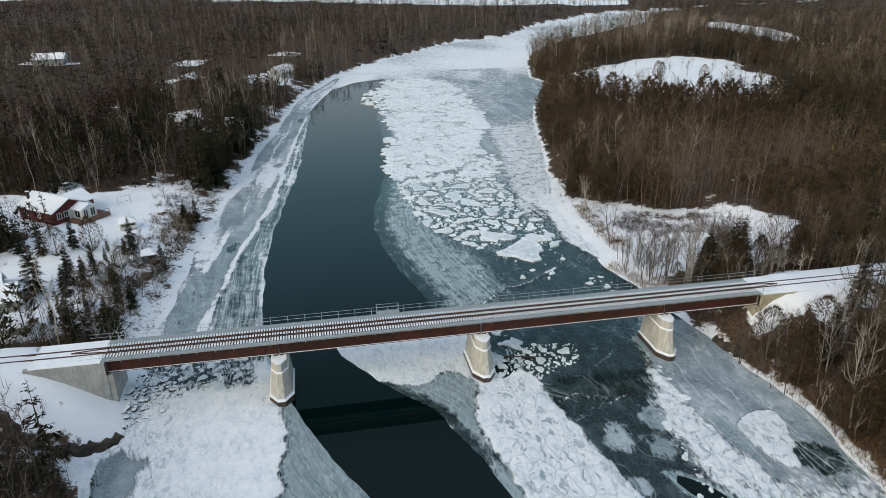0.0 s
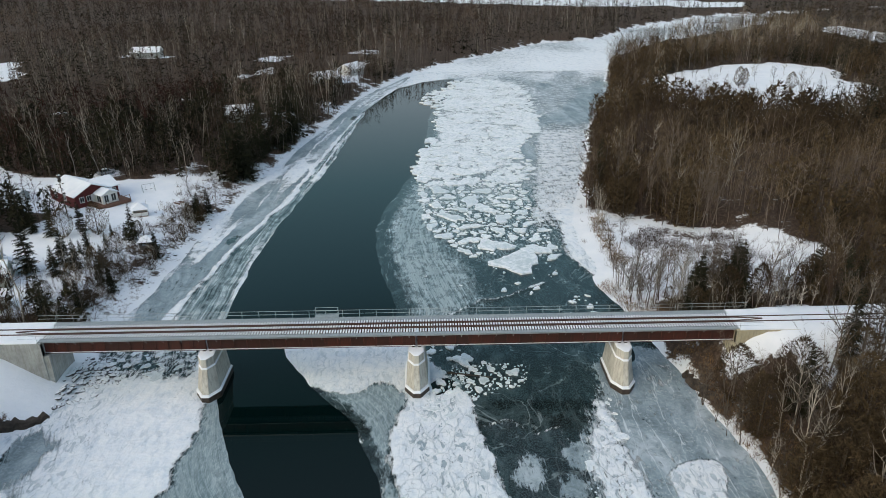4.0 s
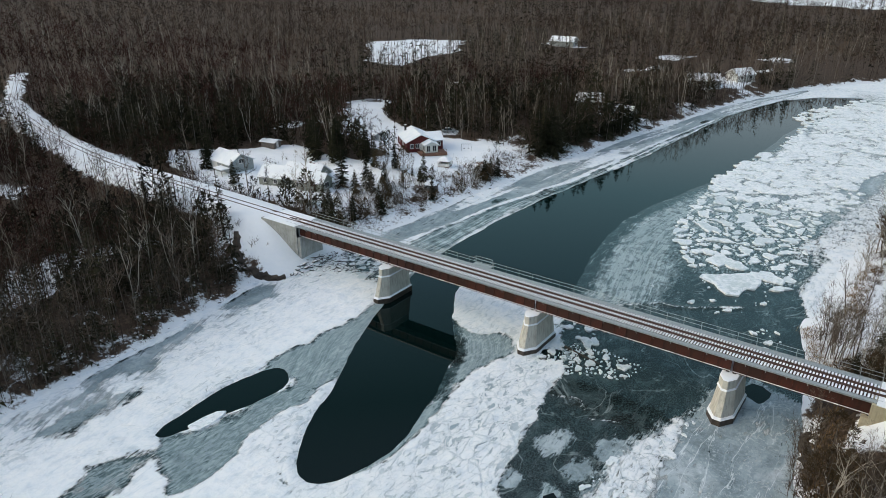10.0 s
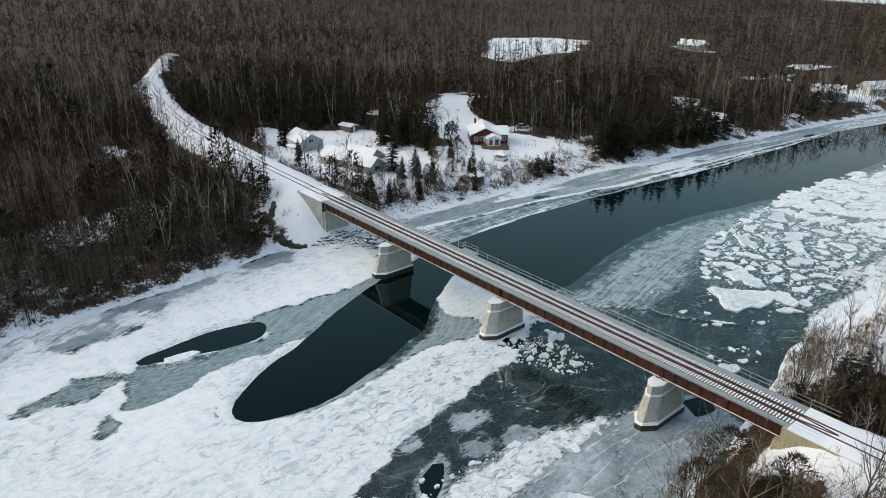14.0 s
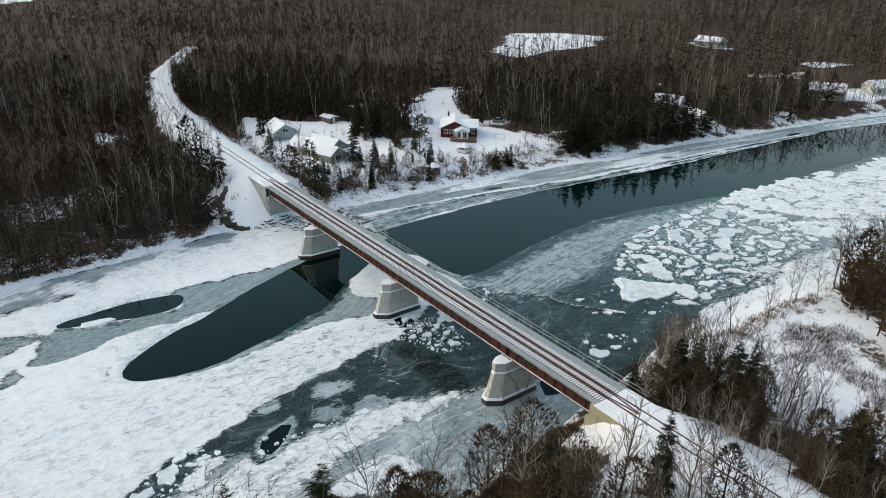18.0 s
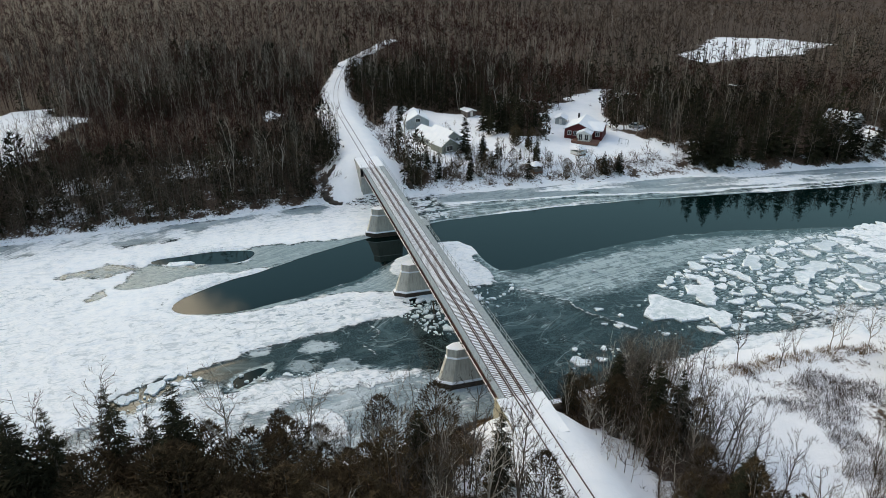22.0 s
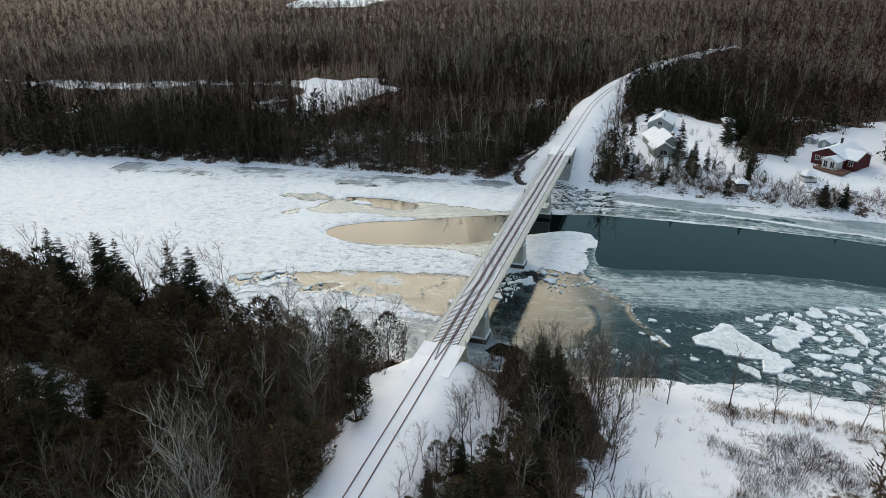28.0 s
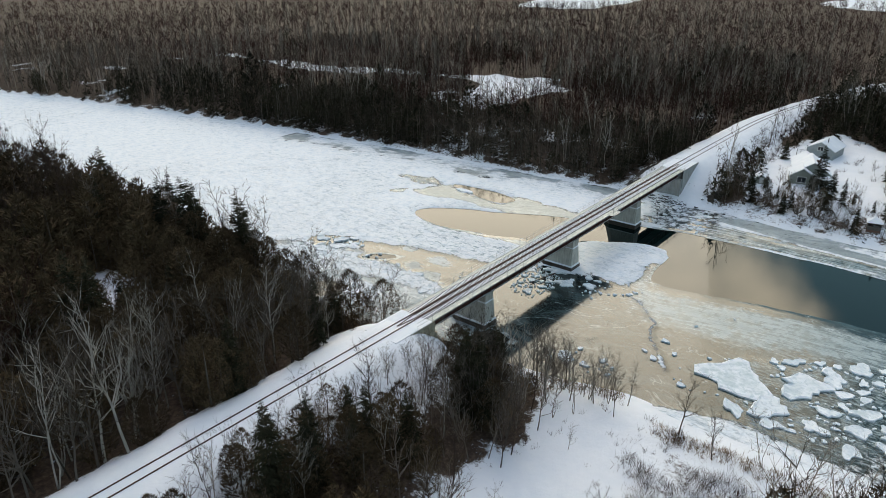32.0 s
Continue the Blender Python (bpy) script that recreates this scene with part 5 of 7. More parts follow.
def scatter_copies(tpl, pos, yaw, size):
    """Many copies of a (V, F) template in one pair of arrays."""
    V, F = tpl
    c, s = np.cos(yaw)[:, None], np.sin(yaw)[:, None]
    k = size[:, None]
    x, y, z = V[:, 0][None], V[:, 1][None], V[:, 2][None]
    out = np.stack([pos[:, 0:1] + k * (c * x - s * y), pos[:, 1:2] + k * (s * x + c * y), pos[:, 2:3] + k * z], 2).reshape(-1, 3)
    faces = (F[None] + (np.arange(len(pos)) * len(V))[:, None, None]).reshape(-1, 3)
    return out, faces


def build_stuff(name, label, category, templates, mats, spots):
    """One joined object of many trees: spots holds x, y, yaw, size, template."""
    Vs, Fs, Ss, Ts, n = [], [], [], [], 0
    x, y, yaw, size, kind = spots
    tint = np.clip(0.45 + 0.75 * fbm(x, y, 42, 3, 3) + 0.55 * (rng.random(len(x)) - 0.5), 0.01, 1.0)
    pos = np.stack([x, y, height(x, y) - 0.1], 1)
    for k, pieces in enumerate(templates):
        sel = kind == k
        if not sel.any():
            continue
        for slot, tpl in enumerate(pieces):
            V, F = scatter_copies(tpl, pos[sel], yaw[sel], size[sel])
            Vs.append(V)
            Fs.append(F + n)
            Ss.append(np.full(len(F), slot))
            Ts.append(np.repeat(tint[sel], len(tpl[0])))
            n += len(V)
    if Vs:
        me = mesh_of(name, np.concatenate(Vs), np.concatenate(Fs), mats, {"tint": np.concatenate(Ts)}, slots=np.concatenate(Ss))
        tagged(new(name, me), label, category, kind="stuff")


EAST_STRETCH = ((68, 62), (92, 72), (122, 76))
FLIGHT_LINE = ((0, 0), (60, -2), (113, 35), (141, 100), (132, 142))


def candidate(spacing, r0, r1):
    """Places for trees on a shaken lattice, at the given distance from the line of flight."""
    gx, gy = np.arange(-900, 720, spacing), np.arange(-560, 1000, spacing)
    X, Y = [a.ravel() for a in np.meshgrid(gx, gy, indexing="ij")]
    X, Y = X + rng.uniform(-0.48, 0.48, X.size) * spacing, Y + rng.uniform(-0.48, 0.48, X.size) * spacing
    seen = np.where(Y > 60, X < 1.05 * Y + 70, X < 165 - 0.30 * (142 - Y))
    r = seg_dist(X, Y, FLIGHT_LINE)
    ok = seen & (r >= r0) & (r < r1)
    X, Y, r = X[ok], Y[ok], r[ok]
    dw, de = inland(X, Y)
    ok = (np.maximum(dw, de) > np.where((X < 0) & (Y < 80) | (Y > 180), 1.6, np.where((X > 50) & (Y > 30) & (Y < 76), 0.9, 3.2))) & (open_ground(X, Y) < 0)
    return X[ok], Y[ok]


def conifer_share(x, y):
    dw, de = inland(x, y)
    west = dw > 0
    s = 0.24 + 0.8 * fbm(x, y, 150, 2, 3) * smooth(dw, 60, 140) + 0.9 * fbm(x, y, 55, 3, 1) + 0.7 * fbm(x, y, 14, 2, 2)
    s = s + 0.22 * smooth(-np.abs(dw - 16), -24, 0) * west - 0.26 * smooth(dw, 35, 75) * (y < 95) - 0.10 * smooth(dw, 80, 140)
    s = s + 0.20 * smooth(dw, 3, 8) * (1 - smooth(dw, 110, 160)) * (y > 95) * (y < 300)
    s = s - np.where((x > 73) & (y > 68) & (y < 82), 0.42, 0.0) - np.where((x < 59.5) & (x > 52) & (y > 40) | (x > 52) & (x < 73) & (y > 75) & (y < 82), 0.8, 0.0)
    s = s + np.where((x > 60) & (x < 88) & (y > 10) & (y < 52), 0.25, 0.0) + 0.17 * smooth(dw, 1, 4) * (1 - smooth(dw, 30, 55)) * (y < 82) * (y > -60)
    s = s + np.where((x > 60) & (y < 82), 0.37, 0.0) + np.where((x > 58) & (y > 86) & (y < 108), 0.25, 0.0) + np.where((x > 58) & (y > 125), 0.30, 0.0)
    return s


def woods():
    zones = ((2.7, 0, 88), (3.15, 88, 230), (5.6, 230, 440), (8.8, 440, 880))
    near_bare = [bare_tree(10 + i, 12.5, 17, 340, 0.019, 4, 0.32, st) for i, st in enumerate((1, 1, 2, 1, 3, 1))]
    near_spruce = [spruce(30 + i, 12.5, 24, 11, 4, w, 0.38, lo, sp) for i, (w, lo, sp) in enumerate(((0.21, 0.04, 0.0), (0.24, 0.04, 0.0), (0.19, 0.08, 0.04), (0.22, 0.12, 0.06)))]
    near_cedar = [cedar(50 + i, 9.4, 1250, w) for i, w in enumerate((0.29, 0.34, 0.25))]
    mid_bare = [far_tree(70 + i, 12.0, 8, 48, 0.034) for i in range(5)]
    mid_spruce = [spruce(80 + i, 12.5, 6, 10, 1, w, 0.4, 0.04, 0.0) for i, w in enumerate((0.20, 0.23, 0.175))]
    mid_cedar = [cedar(85 + i, 9.6, 170, w, 1.75) for i, w in enumerate((0.26, 0.22))]
    far_bare = [far_tree(90 + i, 11.5, 6, 24, 0.115) for i in range(4)]
    far_spruce = [spruce(95 + i, 12, 3, 5, 1, w * 1.1, 0.35, 0.05) for i, w in enumerate((0.22, 0.25))]
    mid_lib = (mid_bare, mid_spruce, mid_cedar)
    bank_lib = (near_bare[:4], near_spruce, [cedar(60 + i, 9.4, 460, w, 1.35) for i, w in enumerate((0.30, 0.26))])
    far_lib = (far_bare, far_spruce, far_spruce)
    single = {"bare": [], "spruce": [], "cedar": []}
    for zi, (sp, r0, r1) in enumerate(zones):
        x, y = candidate(sp, r0, r1)
        n = len(x)
        con = rng.random(n) < conifer_share(x, y)
        east = x > shore(y)[1]
        ced = con & (rng.random(n) < np.where(east & (x < 140), 0.955, 0.3))
        yaw = rng.uniform(0, 6.283, n)
        size = np.clip(rng.normal(1.0, 0.16, n), 0.55, 1.5) * (1 + 0.25 * fbm(x, y, 45, 2))
        size = np.where(con, size * rng.uniform(0.62, 1.15, n), size)
        size = size * np.where((x > 52) & (x < 59.5) & (y > 30) & (y < 84) | (x > 52) & (x < 73) & (y > 75) & (y < 84), 0.5, np.where((x > 60) & (y < 84), np.where(con, np.where(y < 50, 1.13, 1.0), 1.06), np.where((x > 58) & (y < 125), 0.66, np.where(x > 58, 0.92, np.where(y < 110, 0.86, 1.0)))))
        red = (x < -45) & (y < 100 + 40 * fbm(x, y, 60, 2)) | (fbm(x, y, 120, 3, 3) > 0.10) & (y < 260) | (x < -150) & (y < 230)
        lib = ((near_bare, near_spruce, near_cedar), (mid_bare, mid_spruce, mid_cedar), (far_bare, far_spruce, far_spruce), (far_bare, far_spruce, far_spruce))[zi]
        grow = (1.0, 1.0, 1.04, 1.15)[zi]
        size = size * grow
        # the trees of the eastern bank stand as single things
        alone = (zi == 0) & (x > 57) & (x < 132) & (y > 2) & (y < 170)
        for key, pick, li in (("bare", ~con, 0), ("spruce", con & ~ced, 1), ("cedar", ced, 2)):
            kind = rng.integers(0, len(lib[li]), n)
            me = np.nonzero(pick & alone)[0]
            me = me[np.argsort(seg_dist(x[me], y[me], EAST_STRETCH))][:{"bare": 100, "spruce": 120, "cedar": 240}[key]]
            single[key] += [(x[i], y[i], yaw[i], size[i], int(kind[i])) for i in me]
            rest = pick.copy()
            rest[me] = False
            zone = ("near", "middle", "distant", "far")[zi]
            mats = {"bare": (M_BARK_DIM, M_TWIG), "spruce": (M_SPRUCE_BARK, M_SPRUCE), "cedar": (M_SPRUCE_BARK, M_CEDAR)}[key]
            word = {"bare": "leafless grey-brown broadleaf woods over snow", "spruce": "dark green spruce and fir woods", "cedar": "olive-brown cedar woods"}[key]
            pale = east & (y > 100)
            edge = np.interp(y, (-60, -40, 20, 80, 125, 140, 245), (80, 86, 106, 126, 138, 152, 250))
            # the eastern bank in full, the western in less, what lies behind the flight in little detail
            lots = ((zone, np.full(n, True), lib[li]),)
            if zi == 0:
                back = (x > edge) & (y < 245)
                bank = (x > 40) & ~back & (y < 172) & ((y < 112) | (x < 84))
                lots = (("bank", bank, bank_lib[li]), ("point", (x > 40) & ~bank & ~back, mid_lib[li]), ("near", (x <= 40) & ~back, mid_lib[li]), ("behind", back, far_lib[li]))
            elif zi == 1:
                lots = (("upstream", x > 30, lib[li]), (zone, x <= 30, lib[li]))
            for lot, here, use in lots:
                kinds = kind % len(use)
                # western and distant conifers get the needles with shade put into their colour
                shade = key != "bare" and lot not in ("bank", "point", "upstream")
                for tint, sub in (("", rest & ~red & ~pale), ("reddish_", rest & red & ~pale), ("straw_", rest & pale)):
                    if key != "bare" and tint:
                        continue
                    sub = (rest if key != "bare" else sub) & here
                    build_stuff("%s%s_woods_%s" % (tint, key, lot), {"": word, "reddish_": "leafless reddish-brown broadleaf woods", "straw_": "leafless brown-grey broadleaf woods on the point"}[tint], "woods", use,
                                {"": (M_SPRUCE_BARK, M_SPRUCE_SHADED) if shade else mats, "reddish_": (M_BARK_RED, M_TWIG_RED), "straw_": (M_BARK_DIM, M_TWIG_OLIVE)}[tint], (x[sub], y[sub], yaw[sub], size[sub], kinds[sub]))
    # young firs and saplings along the foot of the western woods
    gx, gy = rng.uniform(-75, -18, 5000), rng.uniform(-70, 80, 5000)
    gd = inland(gx, gy)[0]
    ok = (gd > 1.4) & (gd < 42) & (open_ground(gx, gy) < 0) & (rng.random(5000) < 0.75 + 0.8 * fbm(gx, gy, 12, 2))
    gx, gy = gx[ok], gy[ok]
    n = len(gx)
    # all of it in the darker needles, shade painted in
    build_stuff("understorey", "young dark firs and saplings under the western woods", "woods", [spruce(140, 12.5, 3, 8, 1, 0.26, 0.4, 0.04), spruce(141, 12.5, 3, 8, 1, 0.22, 0.4, 0.04)] + mid_bare[:2], (M_SPRUCE_BARK, M_SPRUCE_SHADED),
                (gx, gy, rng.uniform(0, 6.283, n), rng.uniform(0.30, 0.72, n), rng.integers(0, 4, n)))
    # aspens and birches stand out pale over the rest, in loose stands
    pale_lib = [pale_tree(120 + i, 13.0, st) for i, st in enumerate((1, 1, 2, 1, 3, 1))]
    point_lib = [pale_tree(130 + i, 11.0, st, 1.55) for i, st in enumerate((1, 2, 1, 3, 1, 2))]
    for lot, sp, r0, r1, mats in (("near", 6.8, 60, 230, (M_ASPEN, M_TWIG_ASPEN)), ("distant", 13.0, 230, 420, (M_ASPEN, M_TWIG_ASPEN)), ("point", 7.5, 40, 380, (M_BARK, M_TWIG_PALE))):
        x, y = candidate(sp, r0, r1)
        east = x > shore(y)[1]
        ok = ((x > 52) & (y > 118) & east if lot == "point" else ~east) & (fbm(x, y, 38, 3, 2) + 0.5 * (rng.random(len(x)) - 0.5) > (-0.25 if lot == "point" else np.where(y < 95, -0.30, -0.12)))
        x, y = x[ok], y[ok]
        n = len(x)
        build_stuff("pale_woods_%s" % lot, "tall leafless pale-barked aspens and birches", "woods", point_lib if lot == "point" else pale_lib, mats,
                    (x, y, rng.uniform(0, 6.283, n), np.clip(rng.normal(1.02, 0.14, n), 0.7, 1.4), rng.integers(0, 6, n)))
    names = {"bare": ("bare_tree", near_bare, (M_BARK, M_TWIG_GREY), "leafless grey-barked broadleaf tree on the snowy bank"),
             "spruce": ("spruce_tree", near_spruce, (M_SPRUCE_BARK, M_SPRUCE), "dark green spruce tree on the snowy bank"),
             "cedar": ("cedar_tree", near_cedar, (M_SPRUCE_BARK, M_CEDAR), "dense olive-brown cedar on the snowy bank")}
    return single, names


def plant(names, key, spots, group):
    nm, lib, mats, label = names[key]
    meshes = [(mesh_of("trunk", *w, mats[0]), mesh_of("crown", *c, mats[1])) for w, c in lib]
    pale = [mesh_of("trunk", *w, M_BIRCH) for w, c in lib] if key == "bare" else None
    for i, (x, y, yaw, size, kind) in enumerate(spots):
        z = float(height(np.array([x]), np.array([y]))[0])
        birch = pale is not None and i % 9 == 0
        e = thing(nm, Matrix.LocRotScale((x, y, z - 0.1), Euler((0, 0, yaw)), (size, size, size)), label if not birch else "leafless pale-barked birch on the snowy bank", "tree", group)
        t, c = meshes[kind % len(meshes)]
        part("trunk", pale[kind % len(pale)] if birch else t, None, e)
        part("crown", c, None, e)


SINGLE, TREE_KINDS = woods()
for key in SINGLE:
    plant(TREE_KINDS, key, SINGLE[key], "trees of the eastern bank")

# ---- brush, grass and stones ----


def brush_clump(seed, h, n, w):
    r = np.random.default_rng(seed)
    s = Soup()
    for _ in range(n):
        a = np.array((*r.normal(0, 0.35, 2), -0.1))
        d = unit(np.array((*r.normal(0, 0.4, 2), 1.0)))
        s.sliver(a, a + d * h * r.uniform(0.5, 1.1), w, r)
    return (s.get(),)


def build_brush():
    lib = [brush_clump(200 + i, 1.9, 16, 0.032) for i in range(4)]
    X, Y = [a.ravel() for a in np.meshgrid(np.arange(-140, 128, 1.5), np.arange(-40, 300, 1.5), indexing="ij")]
    X, Y = X + rng.uniform(-0.75, 0.75, X.size), Y + rng.uniform(-0.75, 0.75, X.size)
    dw, de = inland(X, Y)
    land = np.maximum(dw, de)
    rail = seg_dist(X, Y, RAIL)
    yards = np.max([inside(X, Y, c) for c in CLEARINGS[:2]], axis=0)
    bar = inside(X, Y, CLEARINGS[9])
    n = fbm(X, Y, 11, 3, 1)
    p = smooth(land, 0.8, 2.5) * (1 - smooth(land, 10, 16)) * (0.8 + 0.7 * n)
    p = np.where(yards > 1, 0.02 + 0.25 * (land < 9), p)
    p = np.where((bar > 0), np.where((Y > 117) & (X > 58) & (land > 4.5), 0.30 + 0.6 * n, 0.10 * (n > -0.1)), p)
    verge = (X < -38) & (Y > 84) & (rail > 6.0) & (rail < 15) & (yards < 2)
    p = np.where(verge, 0.75, p)
    east_n = (X > 66) & (Y > 86) & (Y < 108) & (rail > 4.5)
    p = np.where(east_n, 0.14, p)
    p = np.where((open_ground(X, Y) < -2) & (land > 6), 0.32, p)
    p = np.where((X > 52) & (X < 66) & (Y < 102) & (Y > 30) & (land < 9), 0.95, p)
    p = np.where((dw > 0.8) & (dw < 9) & (Y < 78), 0.9, p)
    p = np.where((dw > 1.5) & (dw < 15) & (Y > 90) & (Y < 165), np.clip(0.95 - 0.07 * np.maximum(dw - 8, 0) + 0.5 * n, 0, 1), p)
    p = np.where((dw > 0.0) & (dw < 4) & (Y < 78), 0.8 + 0.5 * n, p)
    p = np.where((rail < 5.2) | (land < np.where(X < 0, 0.0, 0.8)), 0, p)
    p = np.where((np.abs(Y - 84.3) < 12) & (X > -42) & (X < 50) & (rail < 9), p * 0.25, p)
    ok = rng.random(X.size) < p
    # the matted thicket on the eastern point
    bx, by = rng.uniform(57, 86, 4200), rng.uniform(117, 152, 4200)
    bd = inland(bx, by)[1]
    more = (bd > 4.5) & (fbm(bx, by, 9, 3, 2) + 0.25 * smooth(6.5 - bd, 0, 1.5) > 0.14 + 0.03 * rng.normal(size=4200)) & (inside(bx, by, CLEARINGS[9]) > -6)
    bx, by = bx[more], by[more]
    thin = [brush_clump(220 + i, 1.3, 12, 0.02) for i in range(4)]
    build_stuff("thicket", "matted grey-brown leafless thicket on the eastern point", "bushes", thin, (M_SHRUB,),
                (bx, by, rng.uniform(0, 6.283, len(bx)), rng.uniform(0.5, 1.3, len(bx)), rng.integers(0, 4, len(bx))))
    x, y = X[ok], Y[ok]
    n = len(x)
    build_stuff("brush", "leafless brown bushes and saplings along the snowy banks", "bushes", lib, (M_SHRUB,),
                (x, y, rng.uniform(0, 6.283, n), np.clip(rng.normal(0.95, 0.3, n), 0.35, 1.9) * np.where((x > 50) & (y < 108), 0.62, np.where(x > 56, 0.55, np.where((x < 0) & (inland(x, y)[0] < 3.5), 0.5, 1.0))), rng.integers(0, 4, n)))
    # dry grass at the eastern water's edge
    lib = [brush_clump(240 + i, 0.75, 14, 0.03) for i in range(3)]
    X = rng.uniform(53, 68, 9000)
    Y = rng.uniform(18, 145, 9000)
    de = inland(X, Y)[1]
    ok = (de > 0.3) & (de < np.where(Y < 80, 6.5, np.where(Y < 104, 6.0, np.where(Y > 118, 8.0, 2.6)))) & ((Y < 112) | (Y > 118) & (de > 4.6) & (de < 7.5)) & (rail_gap(X, Y) > 4.0) & (fbm(X, Y, 6, 2) > -0.25) & (np.abs(Y - 84.3) > 1)
    x, y = X[ok], Y[ok]
    n = len(x)
    build_stuff("dry_grass", "tan dry grass fringing the eastern shore", "grass", lib, (M_GRASS,), (x, y, rng.uniform(0, 6.283, n), rng.uniform(0.6, 1.4, n), rng.integers(0, 3, n)))


def rail_gap(x, y):
    return np.where(x > 63, seg_dist(x, y, RAIL), 99.0)


LEDGES = ((((60.8, 76.5), (60.2, 79.5), (59.6, 83.0)), 0.35), (((60.4, 89.6), (61.8, 92.2), (64.0, 95.2)), 0.8), (((69.2, 94.0), (70.4, 95.2)), 0.9),
          (((-41.5, 77.2), (-38.5, 74.0), (-35.5, 73.2)), 0.35), (((-34.5, 73.0), (-31.5, 73.4), (-29.0, 75.0), (-27.0, 76.8)), 0.45), (((-36.5, 95.5), (-33.5, 93.5), (-31.0, 93.8)), 0.5))


def build_ledges():
    """Dark undercut earth banks where the snow has slumped away."""
    r = random.Random(31)
    for pts, h in LEDGES:
        P = [Vector((*p, 0)) for p in pts]
        line = [P[i].lerp(P[i + 1], k / 6) for i in range(len(P) - 1) for k in range(6)] + [P[-1]]
        bm, rows = bmesh.new(), []
        for i, p in enumerate(line):
            a, b = line[max(0, i - 1)], line[min(len(line) - 1, i + 1)]
            nrm = Vector((a.y - b.y, b.x - a.x, 0)).normalized()
            end = min(1.0, i / 3, (len(line) - 1 - i) / 3)
            p = p + nrm * r.uniform(-0.35, 0.35)
            z = float(height(np.array([p.x]), np.array([p.y]))[0])
            row = []
            for o, q in ((-0.9, -0.6), (-0.7, 0.35), (-0.35, 0.8), (0.15, 1.0), (0.6, 0.7), (1.3, -0.5)):
                row.append(bm.verts.new(p + nrm * (o + r.uniform(-0.15, 0.15)) + Vector((0, 0, z + (h * q * r.uniform(0.6, 1.25) * end if q > 0 else q)))))
            rows.append(row)
        for u, v in zip(rows, rows[1:]):
            for k in range(5):
                bm.faces.new((u[k], v[k], v[k + 1], u[k + 1]))
        tagged(part("earth_ledge", bm, M_EARTH), "dark bare earth ledge breaking through the bank snow", "earth bank", "bare ledges of the banks")


def stone_mesh(seed, mat):
    r = random.Random(seed)
    bm = bmesh.new()
    bmesh.ops.create_icosphere(bm, subdivisions=1, radius=0.5)
    for v in bm.verts:
        v.co *= r.uniform(0.75, 1.2)
        v.co.z *= 0.62
    return bm_mesh("boulder", bm, mat)


def build_stones():
    meshes = [stone_mesh(s, M_ROCK) for s in range(5)]
    r = random.Random(5)
    spots = []
    while len(spots) < 210:
        x, y = r.uniform(-28.4, -18), 84.5 + r.gauss(0, 4.0)
        if (x + 28) * 0.5 + abs(y - 85) * 0.35 < 3.2 + r.uniform(-1.2, 1.2):
            spots.append((x, y, r.uniform(0.35, 1.15)))
    while len(spots) < 255:
        y = r.uniform(-25, 74)
        spots.append((float(np.interp(y, WEST_Y, WEST_X)) - r.uniform(-0.8, 2.4), y, r.uniform(0.25, 0.75)))
    while len(spots) < 298:
        y = r.uniform(92, 215)
        x = float(np.interp(y, WEST_Y, WEST_X)) - r.uniform(-0.5, 4.0)
        spots.append((x, y, r.uniform(0.35, 1.0)))
    for x, y, s in spots:
        z = max(float(height(np.array([x]), np.array([y]))[0]), 0.0)
        ob = new("boulder", r.choice(meshes))
        ob.matrix_world = Matrix.LocRotScale((x, y, z + 0.08 * s), Euler((r.uniform(-0.3, 0.3), r.uniform(-0.3, 0.3), r.uniform(0, 6.28))), (s * r.uniform(0.8, 1.3), s, s))
        tagged(ob, "dark snow-capped boulder at the western water's edge", "boulder", "boulders of the western shore")


# ---- loose ice ----


def ragged_ring(x, y, s, r):
    """The outline of a lone lump of ice."""
    n = r.randrange(11, 16) + int(min(8, 2 * s))
    a, b, c, st = r.uniform(0, 6), r.uniform(0, 6), r.uniform(0, 6), r.uniform(0.55, 1.0)
    out = []
    for i in range(n):
        th = i * 6.283 / n
        q = s * (1 + 0.22 * math.cos(2 * th + a) + 0.17 * math.cos(3 * th + b) + 0.10 * math.cos(5 * th + c) + r.uniform(-0.26, 0.15))
        u, v = q * math.cos(th), q * math.sin(th) * st
        out.append((x + u * math.cos(c) - v * math.sin(c), y + u * math.sin(c) + v * math.cos(c)))
    return out


def floe_mesh(ring, cx, cy, thick, r):
    """A plate of ice with a raised crumbled rim and a flat greyer heart."""
    bm = bmesh.new()
    n = len(ring)
    lay = bm.verts.layers.float.new("core")
    heart = r.choice((0.0, 0.4, 0.8, 1.0))
    rows = []
    for k, z0, z1, core in ((1.0, -0.25, -0.2, 0), (1.0, 0.45, 0.85, 0), (0.90, 0.85, 1.2, 0), (0.72, 0.7, 0.95, 1), (0.35, 0.7, 0.95, 1)):
        row = []
        for x, y in ring:
            q = k * r.uniform(0.93, 1.05) if 0 < k < 1 else k
            v = bm.verts.new(((x - cx) * q, (y - cy) * q, thick * r.uniform(z0, z1) if z0 > 0 else -0.15))
            v[lay] = core * heart
            row.append(v)
        rows.append(row)
    c = bm.verts.new((0, 0, thick * 0.8))
    c[lay] = heart
    for lo, hi in zip(rows, rows[1:]):
        for i in range(n):
            j = (i + 1) % n
            bm.faces.new((lo[i], lo[j], hi[j], hi[i]))
    for i in range(n):
        bm.faces.new((rows[-1][i], rows[-1][(i + 1) % n], c))
    return bm_mesh("ice_floe", bm, M_FLOE)


